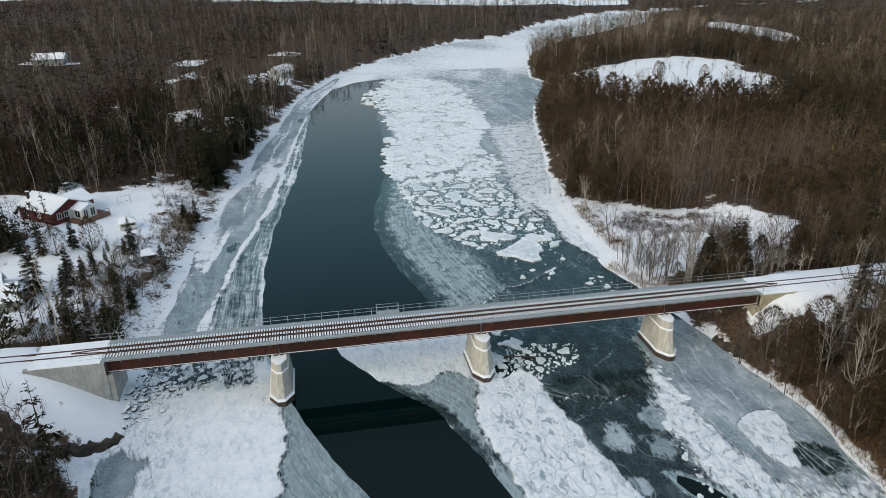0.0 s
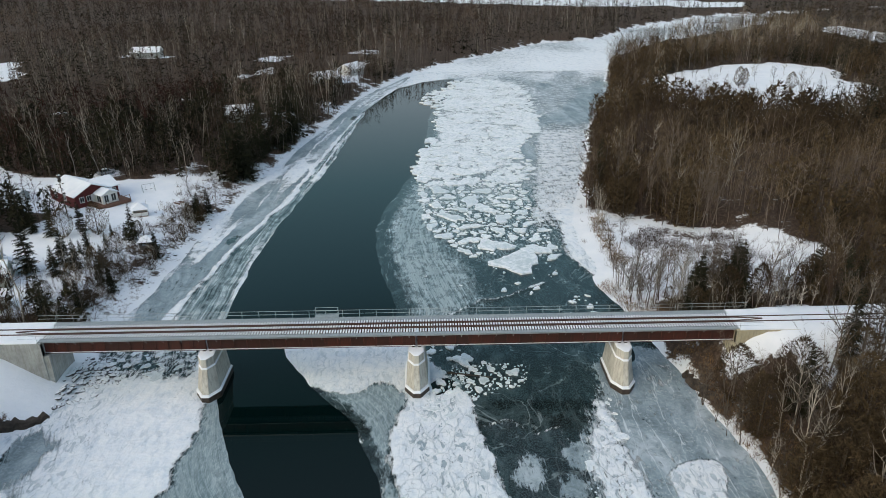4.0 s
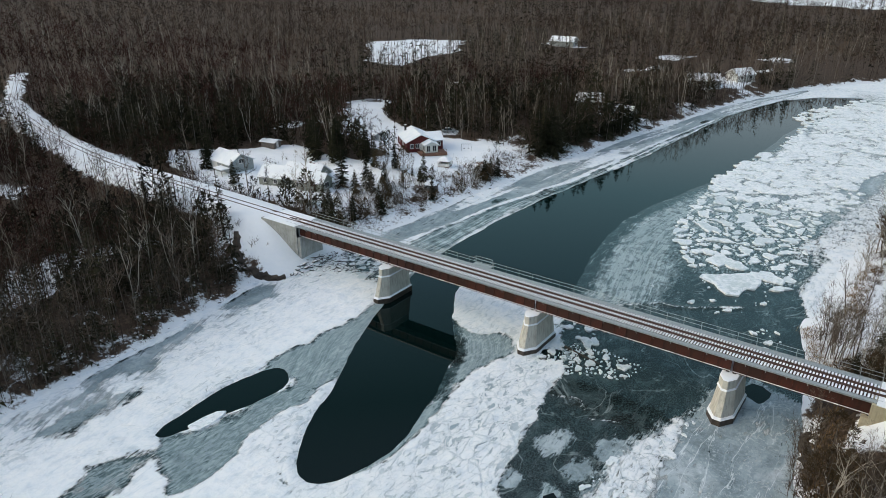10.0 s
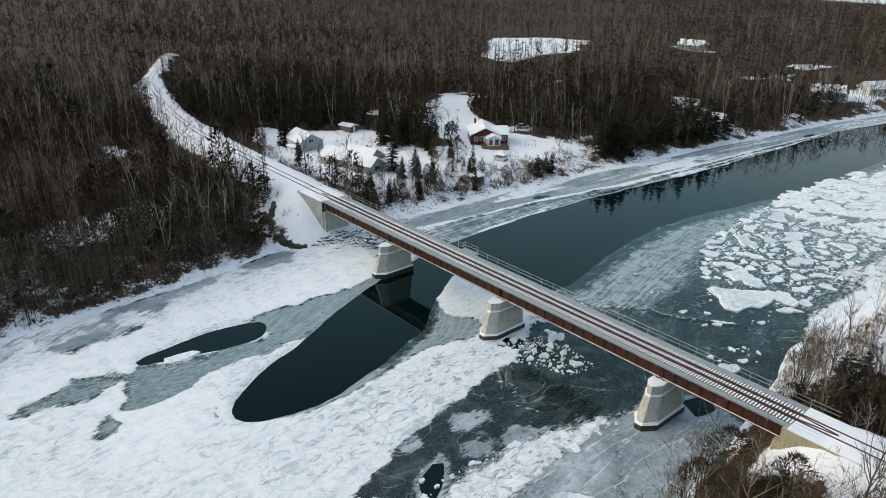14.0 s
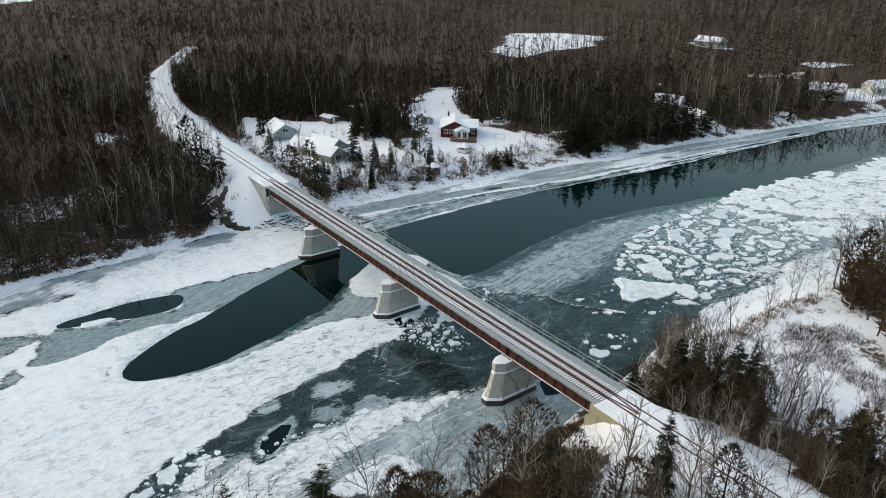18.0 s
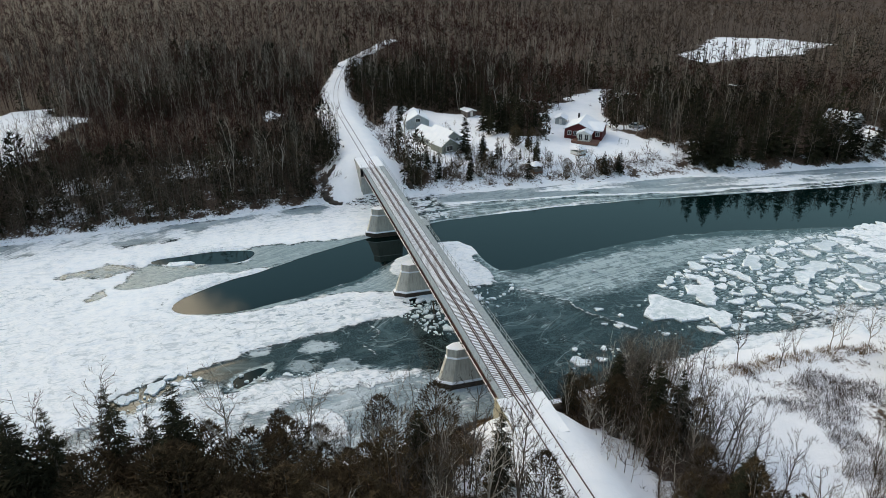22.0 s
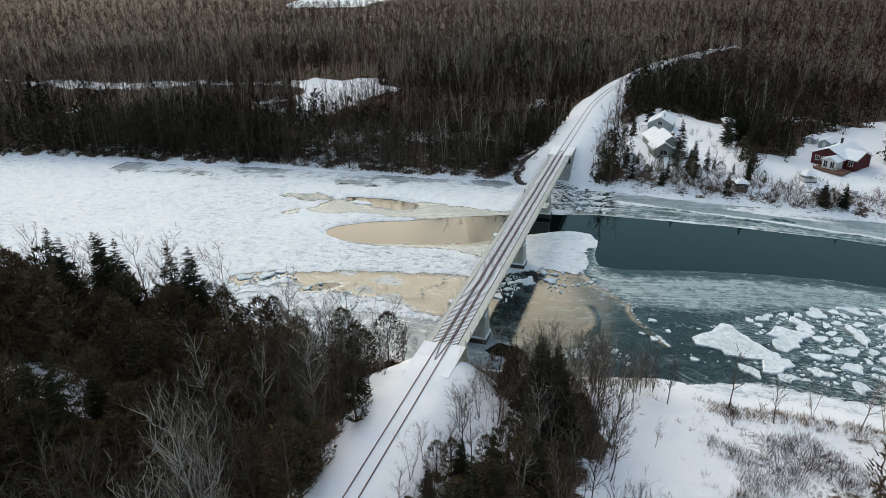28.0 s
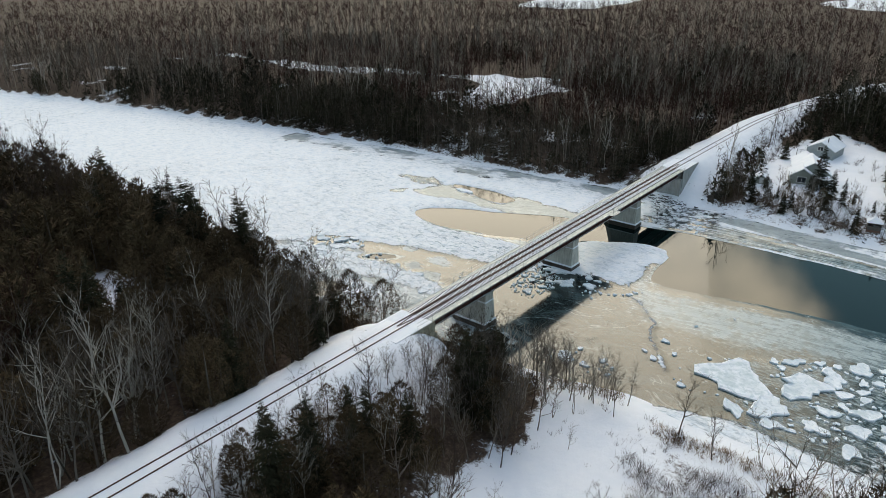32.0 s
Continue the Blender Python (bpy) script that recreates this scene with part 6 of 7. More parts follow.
def pack(zone, radii, r, crowd=lambda x, y: 1.0):
    """Places for lumps of the given radii, largest first, none on another."""
    xs, ys = [p[0] for p in zone], [p[1] for p in zone]
    tries = [(r.uniform(min(xs), max(xs)), r.uniform(min(ys), max(ys))) for _ in range(30 * len(radii))]
    deep = inside(np.array([p[0] for p in tries]), np.array([p[1] for p in tries]), zone)
    left = [(x, y, d) for (x, y), d in zip(tries, deep) if d > 0 and r.random() < crowd(x, y)]
    pts, k = np.zeros((0, 3)), 0
    for s in sorted(radii, reverse=True):
        for _ in range(25):
            if k >= len(left):
                k = 0
            if not left:
                break
            x, y, d = left[k]
            k += 1
            if d > 0.2 * s and not ((pts[:, 0] - x) ** 2 + (pts[:, 1] - y) ** 2 < (1.1 * (s + pts[:, 2])) ** 2).any():
                pts = np.append(pts, [(x, y, s)], axis=0)
                break
    return [tuple(float(v) for v in p) for p in pts]


def sizes(r, *lots):
    return [r.uniform(lo, hi) for n, lo, hi in lots for _ in range(n)]


def build_floes():
    r = random.Random(11)
    south = ((20, 172), (22, 141), (30, 127), (37, 117), (48, 124), (48, 140), (46, 172))
    denser = lambda x, y: min(1.0, 0.25 + 0.75 * max(0.0, (y - 124) / 30) + 0.2 * (x < 36))
    # zone, radii, how many stand singly, label, group; the smallest of a zone are joined
    jobs = (
        (south, sizes(r, (14, 2.0, 3.0), (50, 1.1, 1.9), (150, 0.5, 1.0), (420, 0.15, 0.45)), 200, denser, "white ice floe drifting in the grey upstream pack", "floes of the upstream pack"),
        (((20.5, 73), (24, 84), (27, 88), (37, 86), (36, 81), (30, 79), (26, 73)), sizes(r, (2, 1.1, 1.6), (8, 0.6, 1.0), (40, 0.22, 0.55), (150, 0.07, 0.2)), 50, None, "small white ice block in the brash beside the middle pier", "brash ice by the middle pier"),
        (((48, 79), (43, 72), (40, 60), (38.5, 50), (43, 50), (45, 62), (47, 71)), sizes(r, (4, 0.6, 1.0), (14, 0.25, 0.5), (45, 0.08, 0.22)), 20, None, "tumbled white ice block along the edge of the grey shelf", "ice blocks of the shelf edge"),
        (((35, 44), (37.5, 35), (44, 30), (49, 36), (45, 44), (39, 47)), sizes(r, (8, 1.0, 1.7), (20, 0.4, 0.9), (50, 0.1, 0.3)), 28, None, "broad white ice slab on the dark thin ice", "ice slabs near the eastern shore"),
        (((-26, 98), (-27, 88), (-20, 84), (-11, 86), (-12.5, 98)), sizes(r, (6, 0.9, 1.4), (24, 0.4, 0.8), (60, 0.12, 0.35)), 34, None, "white ice plate wedged under the western span", "ice plates under the western span"),
        (((46, 101), (51, 98), (54, 106), (47, 110)), sizes(r, (1, 1.3, 1.4), (4, 0.4, 0.7), (8, 0.15, 0.3)), 8, None, "small white floe on the dark thin ice", "loose floes on the thin ice"),
        (((20, 88), (29, 87), (31, 95), (22, 101)), sizes(r, (3, 0.9, 1.4), (8, 0.35, 0.7), (18, 0.12, 0.3)), 14, None, "small white floe on the dark thin ice", "loose floes on the thin ice"),
        (((19, 118), (27, 112), (40, 106), (50, 116), (48, 130), (38, 113)), sizes(r, (5, 0.4, 0.8), (14, 0.12, 0.3)), 8, None, "small white floe on the dark thin ice", "loose floes on the thin ice"),
    )
    loose_v, loose_f = [], []
    big = ((39.5, 122.5, 5.2), (36.0, 130.5, 3.4), (44.2, 128.0, 2.6))
    for zone, radii, singles, crowd, label, group in jobs:
        lumps = pack(zone, radii, r, crowd or (lambda x, y: 1.0))
        for i, (x, y, rad) in enumerate(lumps):
            if any(math.hypot(x - a, y - b) < s * 0.9 + rad for a, b, s in big):
                continue
            ring = ragged_ring(x, y, rad, r)
            if i < singles:
                ob = new("ice_floe", floe_mesh(ring, x, y, min(0.26, 0.11 + 0.06 * rad), r))
                ob.matrix_world = pose(x, y, 0.02, r.uniform(-3, 3), r.uniform(-3, 3), 0)
                tagged(ob, label, "ice floe", group)
            else:
                n0, n, t = len(loose_v), len(ring), 0.03 + 0.3 * rad * r.uniform(0.5, 1.2)
                loose_v += [(a, b, -0.1) for a, b in ring] + [(a, b, t) for a, b in ring] + [(x, y, t + 0.03)]
                for i0 in range(n):
                    j = (i0 + 1) % n
                    loose_f += [(n0 + i0, n0 + j, n0 + n + j), (n0 + i0, n0 + n + j, n0 + n + i0), (n0 + n + i0, n0 + n + j, n0 + 2 * n)]
    tagged(new("brash_ice", mesh_of("brash_ice", loose_v, loose_f, M_FLOE)), "small white fragments of broken river ice", "brash ice", kind="stuff")
    # the large southern floes of the pack
    for x, y, s in big:
        ring = ragged_ring(x, y, s, r)
        ob = new("ice_floe", floe_mesh(ring, x, y, 0.30, r))
        ob.location = (x, y, 0.03)
        tagged(ob, "large white ice floe at the southern tip of the pack", "ice floe", "floes of the upstream pack")
    # the rest of the pack, joined
    north = ((20, 172), (45, 172), (60, 262), (66, 318), (42, 331), (24, 285), (24, 214))
    g = np.random.default_rng(29)
    px, py = g.uniform(19, 69, 9000), g.uniform(168, 332, 9000)
    crowd = inside(px, py, north) / 6.0 + 1.6 * fbm(px * 1.6, py * 0.7, 16, 3, 1) + 0.55
    keep = crowd > g.uniform(0.2, 1.0, 9000)
    V, F = [], []
    for x, y in zip(px[keep][:2300], py[keep][:2300]):
        ring = ragged_ring(float(x), float(y), min(3.6, 0.35 + r.expovariate(1.35)), r)
        n0, n = len(V), len(ring)
        t = r.uniform(0.10, 0.30)
        V += [(a, b, -0.1) for a, b in ring] + [(a, b, t) for a, b in ring] + [(x, y, t + 0.02)]
        for i in range(n):
            j = (i + 1) % n
            F += [(n0 + i, n0 + j, n0 + n + j), (n0 + i, n0 + n + j, n0 + n + i), (n0 + n + i, n0 + n + j, n0 + 2 * n)]
    tagged(new("ice_pack", mesh_of("ice_pack", V, F, M_FLOE)), "field of white ice floes packed across the upstream river", "ice pack", kind="stuff")
    ob = new("ice_floe", floe_mesh([(-5.0, 39.0), (-4.9, 41.2), (-4.4, 43.2), (-3.6, 43.9), (-3.1, 43.0), (-2.9, 41.0), (-3.0, 39.4), (-3.8, 38.6)], -3.9, 41.0, 0.2, r))
    ob.location = (-3.9, 41.0, 0.02)
    tagged(ob, "long white ice plate at the edge of the small dark pool", "ice floe")
    # a drift log beside the brash
    log = tube(bmesh.new(), (25.2, 84.4, 0.12), (31.5, 82.9, 0.16), 0.16, 0.09, 7)
    tagged(part("drift_log", log, M_SPRUCE_BARK), "dark drift log frozen into the brash ice", "log")


# ---- houses and yards ----


def gable_walls(bm, L, W, wall, rise, sunk=1.2):
    prof = [(-W / 2, -sunk), (W / 2, -sunk), (W / 2, wall), (0, wall + rise), (-W / 2, wall)]
    a = [bm.verts.new((-L / 2, y, z)) for y, z in prof]
    b = [bm.verts.new((L / 2, y, z)) for y, z in prof]
    bm.faces.new(a)
    bm.faces.new(b[::-1])
    for i in range(5):
        j = (i + 1) % 5
        bm.faces.new((a[i], b[i], b[j], a[j]))
    return bm


def roof_slab(L, W, wall, rise, side, over=0.4, thick=0.22, lift=0.02):
    """One slope of a gable roof, side is +1 or -1."""
    slope = rise / (W / 2)
    bm = bmesh.new()
    y0, z0 = 0.0, wall + rise + lift
    y1 = side * (W / 2 + over)
    z1 = wall + rise + lift - slope * (W / 2 + over)
    vs = []
    for x in (-L / 2 - over, L / 2 + over):
        vs.append([bm.verts.new((x, y, z)) for y, z in ((y0, z0), (y1, z1), (y1, z1 + thick), (y0, z0 + thick))])
    a, b = vs
    bm.faces.new(a)
    bm.faces.new(b[::-1])
    for i in range(4):
        j = (i + 1) % 4
        bm.faces.new((a[i], b[i], b[j], a[j]))
    bmesh.ops.bevel(bm, geom=[e for e in bm.edges if abs(e.verts[0].co.z - e.verts[1].co.z) < 0.01 and e.calc_length() > 1], offset=0.05, segments=2, affect="EDGES")
    return bm


def window_on(parent, face, L, W, u, z, w, h, frame_mat=None):
    """A window with frame and pane on a wall: face is one of +x, -x, +y, -y."""
    frame_mat = frame_mat or M_TRIM

    def put(bm, u0, u1, d0, d1, z0, z1):
        if face[1] == "x":
            s = 1 if face[0] == "+" else -1
            a, b = sorted((s * (L / 2 + d0), s * (L / 2 + d1)))
            return box(bm, a, b, u0, u1, z0, z1)
        s = 1 if face[0] == "+" else -1
        a, b = sorted((s * (W / 2 + d0), s * (W / 2 + d1)))
        return box(bm, u0, u1, a, b, z0, z1)
    bm = bmesh.new()
    for u0, u1, z0, z1 in ((u - w / 2 - 0.1, u + w / 2 + 0.1, z + h / 2, z + h / 2 + 0.1), (u - w / 2 - 0.1, u + w / 2 + 0.1, z - h / 2 - 0.12, z - h / 2),
                           (u - w / 2 - 0.1, u - w / 2, z - h / 2, z + h / 2), (u + w / 2, u + w / 2 + 0.1, z - h / 2, z + h / 2), (u - 0.03, u + 0.03, z - h / 2, z + h / 2)):
        put(bm, u0, u1, 0.003, 0.07, z0, z1)
    win = part("window", bm, frame_mat, parent, "white framed window")
    part("pane", put(bmesh.new(), u - w / 2, u + w / 2, 0.003, 0.03, z - h / 2, z + h / 2), M_GLASS, win)
    return win


def gable_block(e, L, W, wall, rise, mat, m=Matrix(), names=("wall", "roof")):
    made = [part(names[0], gable_walls(bmesh.new(), L, W, wall, rise), mat, e)]
    for s in (1, -1):
        made.append(part(names[1], roof_slab(L, W, wall, rise, s), M_SNOW, e, "snow-covered roof slope"))
    for o in made:
        o.matrix_basis = m
    return made


def ground_at(x, y):
    return float(height(np.array([float(x)]), np.array([float(y)]))[0])


def build_red_house():
    e = thing("house", pose(-57.0, 152.6, 4.1, 0, 0, -37.7), "dark red clapboard house with white porch and snow-covered roofs", "house")
    gable_block(e, 11.0, 8.2, 2.6, 1.9, M_RED)
    m = pose(0.8, 4.4, 0, 0, 0, 90)
    gable_block(e, 4.4, 7.4, 2.5, 1.5, M_RED, m)
    # the porch on the front gable
    pm = pose(7.0, 2.2, 0)
    gable_block(e, 3.2, 3.6, 2.3, 0.8, M_TRIM, pm, ("porch", "porch_roof"))
    for u, face, w in ((-0.9, "+x", 0.9), (0.8, "+x", 1.0), (0.2, "-y", 1.6)):
        window_on(e, face, 3.2, 3.6, u, 1.3, w, 1.6).matrix_basis = pm
    for u in (-2.6, -1.0):
        window_on(e, "+x", 11.0, 8.2, u, 1.5, 0.9, 1.1)
    for u in (-3.0, 1.0):
        window_on(e, "-y", 11.0, 8.2, u, 1.5, 1.0, 1.1)
    for u in (-1.0, 1.0):
        window_on(e, "-y", 4.4, 7.4, u, 1.4, 1.0, 1.1).matrix_basis = m
    door = part("door", boxed(5.503, 5.57, -0.4, 0.5, 0.2, 2.2), M_TRIM, e, "white front door")
    part("door_handle", tube(bmesh.new(), (5.6, -0.25, 1.1), (5.66, -0.25, 1.1), 0.04), M_DARK, door)
    part("veranda_floor", boxed(5.6, 9.6, -1.2, 6.4, -0.6, 0.12, 0.02), M_DECKWOOD, e, "brown timber veranda floor swept of snow")
    for y in (-1.1, 0.6, 4.2, 6.3):
        part("veranda_post", boxed(9.44, 9.56, y - 0.06, y + 0.06, 0.12, 1.05), M_DECKWOOD, e)
    part("veranda_rail", boxed(9.45, 9.55, 4.2, 6.36, 1.05, 1.12), M_DECKWOOD, e)
    ch = part("chimney", boxed(-4.7, -4.2, -2.3, -1.8, 3.0, 5.3, 0.03), M_DARK, e, "dark stovepipe chimney")
    part("chimney_cap", boxed(-4.78, -4.12, -2.38, -1.72, 5.3, 5.4), M_SNOW, ch)


def build_green_house():
    e = thing("house", pose(-59.5, 108.8, 3.9, 0, 0, 16.7), "grey-green sided bungalow with cross gable and snowy roofs", "house")
    gable_block(e, 9.0, 8.0, 2.6, 2.7, M_GREEN, pose(3.0, 0, 0))
    gable_block(e, 6.6, 6.2, 2.3, 1.9, M_GREEN, pose(-4.7, -0.6, 0), ("wing", "wing_roof"))
    m = pose(6.8, -2.4, 0, 0, 0, 0)
    gable_block(e, 5.6, 5.2, 2.4, 1.7, M_GREEN, m)
    for u, w in ((0.3, 1.2), (2.6, 0.8)):
        window_on(e, "-y", 15.0, 8.0, u, 1.4, w, 1.1)
    for u in (-1.6, 1.2):
        window_on(e, "-y", 6.6, 6.2, u, 1.3, 0.9, 1.0).matrix_basis = pose(-4.7, -0.6, 0)
    window_on(e, "+x", 5.6, 5.2, 0.0, 1.4, 1.9, 1.3).matrix_basis = m
    window_on(e, "+x", 15.0, 7.6, 1.4, 3.1, 0.7, 0.8)
    window_on(e, "-x", 6.6, 6.2, 0.0, 1.4, 1.2, 1.1).matrix_basis = pose(-4.7, -0.6, 0)
    for x, y, s in ((4.6, 0.9, 0.55), (3.4, 1.6, 0.4)):
        c = part("chimney", boxed(x - s / 2, x + s / 2, y - s / 2, y + s / 2, 3.4, 5.5, 0.03), M_BRICK, e, "dark brick chimney")
        part("chimney_cap", boxed(x - s / 2 - 0.06, x + s / 2 + 0.06, y - s / 2 - 0.06, y + s / 2 + 0.06, 5.5, 5.62), M_SNOW, c)
    part("roof_ladder", tube(bmesh.new(), (4.9, 0.6, 5.3), (6.8, 1.4, 4.75), 0.09, sides=4), M_DARK, e, "dark ladder lying on the roof")
    part("porch", boxed(7.6, 11.0, 0.4, 3.6, -1.0, 0.1), M_DECKWOOD, e, "brown timber porch")
    part("porch_roof", boxed(7.5, 11.2, 0.3, 3.8, 2.2, 2.42, 0.04), M_SNOW, e, "flat snow-covered porch roof")
    for x, y in ((10.9, 0.5), (10.9, 3.5)):
        part("porch_post", boxed(x - 0.07, x + 0.07, y - 0.07, y + 0.07, 0.1, 2.2), M_TRIM, e)


def build_garage():
    e = thing("garage", pose(-82.3, 107.7, 4.2, 0, 0, -5.5), "grey sided garage with steep snow-covered gable roof", "garage")
    gable_block(e, 9.2, 7.0, 2.5, 2.0, M_GREY)
    window_on(e, "+x", 9.2, 7.0, 0.0, 2.7, 1.3, 1.0)
    window_on(e, "-y", 9.2, 7.0, 1.5, 1.4, 1.0, 1.0)
    d = part("door", boxed(-3.4, -1.0, -3.57, -3.503, 0.0, 2.1), M_TRIM, e, "white garage door")
    part("door_handle", boxed(-2.3, -2.1, -3.6, -3.57, 0.9, 0.95), M_DARK, d)
    part("stovepipe", tube(bmesh.new(), (2.2, 0.9, 3.6), (2.2, 0.9, 5.3), 0.11, sides=8), M_DARK, e, "dark stovepipe")
    part("lean_to_roof", boxed(1.0, 4.8, -6.0, -3.7, 1.5, 1.75, 0.05), M_SNOW, e, "snow-covered lean-to roof")
    for x in (1.2, 4.6):
        part("lean_to_post", boxed(x - 0.06, x + 0.06, -5.9, -5.78, -1.0, 1.5), M_TIE, e)


def small_shed(name, x, y, yaw, L, W, wall, rise, mat, label):
    e = thing(name, pose(x, y, ground_at(x, y), 0, 0, yaw), label, "shed")
    gable_block(e, L, W, wall, rise, mat)
    d = part("door", boxed(L / 2 + 0.003, L / 2 + 0.05, -0.45, 0.45, 0.05, min(1.85, wall)), M_TRIM if mat is not M_TRIM else M_DARK, e)
    part("door_handle", boxed(L / 2 + 0.05, L / 2 + 0.09, 0.25, 0.33, 0.8, 0.9), M_DARK, d)


def build_shelter(name, x, y, yaw, s, h, mat, label, glazed):
    """A small square garden building with a pyramid roof."""
    e = thing(name, pose(x, y, ground_at(x, y), 0, 0, yaw), label, name.replace("_", " "))
    sq = lambda a: ((-a, -a), (a, -a), (a, a), (-a, a))
    part("roof", prism(bmesh.new(), sq(s + 0.3), h, sq(0.06), h + s * 0.75), M_SNOW, e, "snow-covered pyramid roof")
    for a, b in sq(s - 0.06):
        part("post", boxed(a - 0.06, a + 0.06, b - 0.06, b + 0.06, -0.5, h), mat, e)
    part("floor", boxed(-s, s, -s, s, -0.5, 0.1), M_DECKWOOD, e)
    for i, (a, b) in enumerate(((0, -1), (1, 0), (0, 1), (-1, 0))):
        k = s - 0.12
        x0, x1, y0, y1 = (-k, k, b * (s - 0.05) - 0.02, b * (s - 0.05) + 0.02) if b else (a * (s - 0.05) - 0.02, a * (s - 0.05) + 0.02, -k, k)
        part("panel", boxed(x0, x1, y0, y1, 0.1, 0.9 if not glazed else h - 0.05), mat if not glazed else M_GLASS, e)


def build_yards():
    small_shed("garden_shed", -71.3, 152.3, -30, 4.2, 3.2, 1.7, 0.8, M_GREY, "small grey shed with snowy roof beside the red house")
    small_shed("garden_shed", -75.5, 149.0, -30, 3.0, 2.6, 1.6, 0.5, M_GREY, "low weathered shed with snowy roof among spruces")
    small_shed("wood_shed", -90, 127.5, 10, 4.6, 3.0, 1.7, 0.4, M_TIE, "dark timber wood shed with thin snow on top")
    small_shed("garden_shed", -47.5, 100.8, 10, 3.4, 2.6, 1.4, 0.7, M_GREEN, "small grey-green shed below the bungalow")
    build_shelter("gazebo", -40.2, 143.3, 20, 1.5, 1.6, M_TRIM, "small white-framed garden gazebo with snowy roof", False)
    build_shelter("shelter", -33.2, 127.9, 10, 1.3, 1.7, M_TIE, "open timber shelter with snowy roof by the river", False)
    # swing set
    x, y = -44.3, 159.4
    e = thing("swing_set", pose(x, y, ground_at(x, y), 0, 0, 35), "grey metal swing set standing in snow", "swing set")
    part("top_bar", tube(bmesh.new(), (-1.4, 0, 1.9), (1.4, 0, 1.9), 0.05), M_GALV, e)
    for sx in (-1.4, 1.4):
        for sy in (-0.8, 0.8):
            part("leg", tube(bmesh.new(), (sx, sy, -0.3), (sx, 0, 1.9), 0.045), M_GALV, e)
    for sx in (-0.6, 0.6):
        s = part("swing_seat", boxed(sx - 0.22, sx + 0.22, -0.1, 0.1, 0.55, 0.6), M_DARK, e)
        part("chain", tube(bmesh.new(), (sx, 0, 0.6), (sx, 0, 1.87), 0.012, sides=4), M_GALV, s)
    # picnic table
    x, y = -35.0, 152.5
    e = thing("picnic_table", pose(x, y, ground_at(x, y) - 0.1, 0, 0, 70), "snow-laden wooden picnic table in the yard", "table")
    part("tabletop", boxed(-0.9, 0.9, -0.38, 0.38, 0.7, 0.76), M_DECKWOOD, e)
    part("snow_cover", boxed(-0.88, 0.88, -0.36, 0.36, 0.76, 0.9, 0.05), M_SNOW, e)
    for sy in (-0.7, 0.7):
        part("bench", boxed(-0.9, 0.9, sy - 0.13, sy + 0.13, 0.42, 0.47), M_DECKWOOD, e)
    for sx in (-0.65, 0.65):
        part("trestle", boxed(sx - 0.04, sx + 0.04, -0.75, 0.75, -0.1, 0.42), M_DECKWOOD, e)
    # the car behind the red house
    x, y = -59.5, 172.0
    e = thing("car", pose(x, y, ground_at(x, y) + 0.02, 0, 0, 40), "silver saloon car parked on the snowy drive", "car")
    bm = boxed(-2.15, 2.15, -0.85, 0.85, 0.3, 0.85, 0.12)
    part("body", bm, M_CAR, e)
    part("cabin", prism(bmesh.new(), ((-1.5, -0.78), (1.0, -0.78), (1.0, 0.78), (-1.5, 0.78)), 0.84, ((-1.1, -0.62), (0.3, -0.62), (0.3, 0.62), (-1.1, 0.62)), 1.42), M_GLASS, e, "dark glazed cabin")
    part("snow_cover", boxed(-1.08, 0.28, -0.6, 0.6, 1.42, 1.5, 0.03), M_SNOW, e)
    for sx in (-1.35, 1.35):
        for sy in (-0.86, 0.86):
            wheel = part("wheel", tube(bmesh.new(), (sx, sy - 0.1, 0.32), (sx, sy + 0.1, 0.32), 0.32, sides=14), M_DARK, e)
            part("rim", tube(bmesh.new(), (sx, sy - 0.115, 0.32), (sx, sy + 0.115, 0.32), 0.18, sides=10), M_GALV, wheel)
    # houses up the river
    for x, y, yaw, L, W, mat, label in ((-21, 300, 30, 12, 8, M_GREY, "grey house with snowy roof far up the western bank"), (-12, 322, 60, 10, 7, M_TRIM, "white house with snowy roof far up the western bank"),
                                        (-122, 372, 5, 14, 8, M_GREY, "distant grey house with snowy roof in the woods"), (-40, 231, 20, 9, 6, M_GREY, "small grey cottage with snowy roof above the river"),
                                        (-24, 225, -10, 6, 5, M_TRIM, "small white cabin with snowy roof above the river")):
        e = thing("house", pose(x, y, ground_at(x, y) + 0.2, 0, 0, yaw), label, "house")
        gable_block(e, L, W, 2.6, 2.2, mat)
        for u in (-L / 4, L / 4):
            window_on(e, "-y", L, W, u, 1.4, 1.1, 1.1)
        window_on(e, "+x", L, W, 0, 1.4, 1.1, 1.1)
        part("chimney", boxed(-0.3, 0.3, 0.5, 1.1, 3.5, 5.6, 0.03), M_BRICK, e)


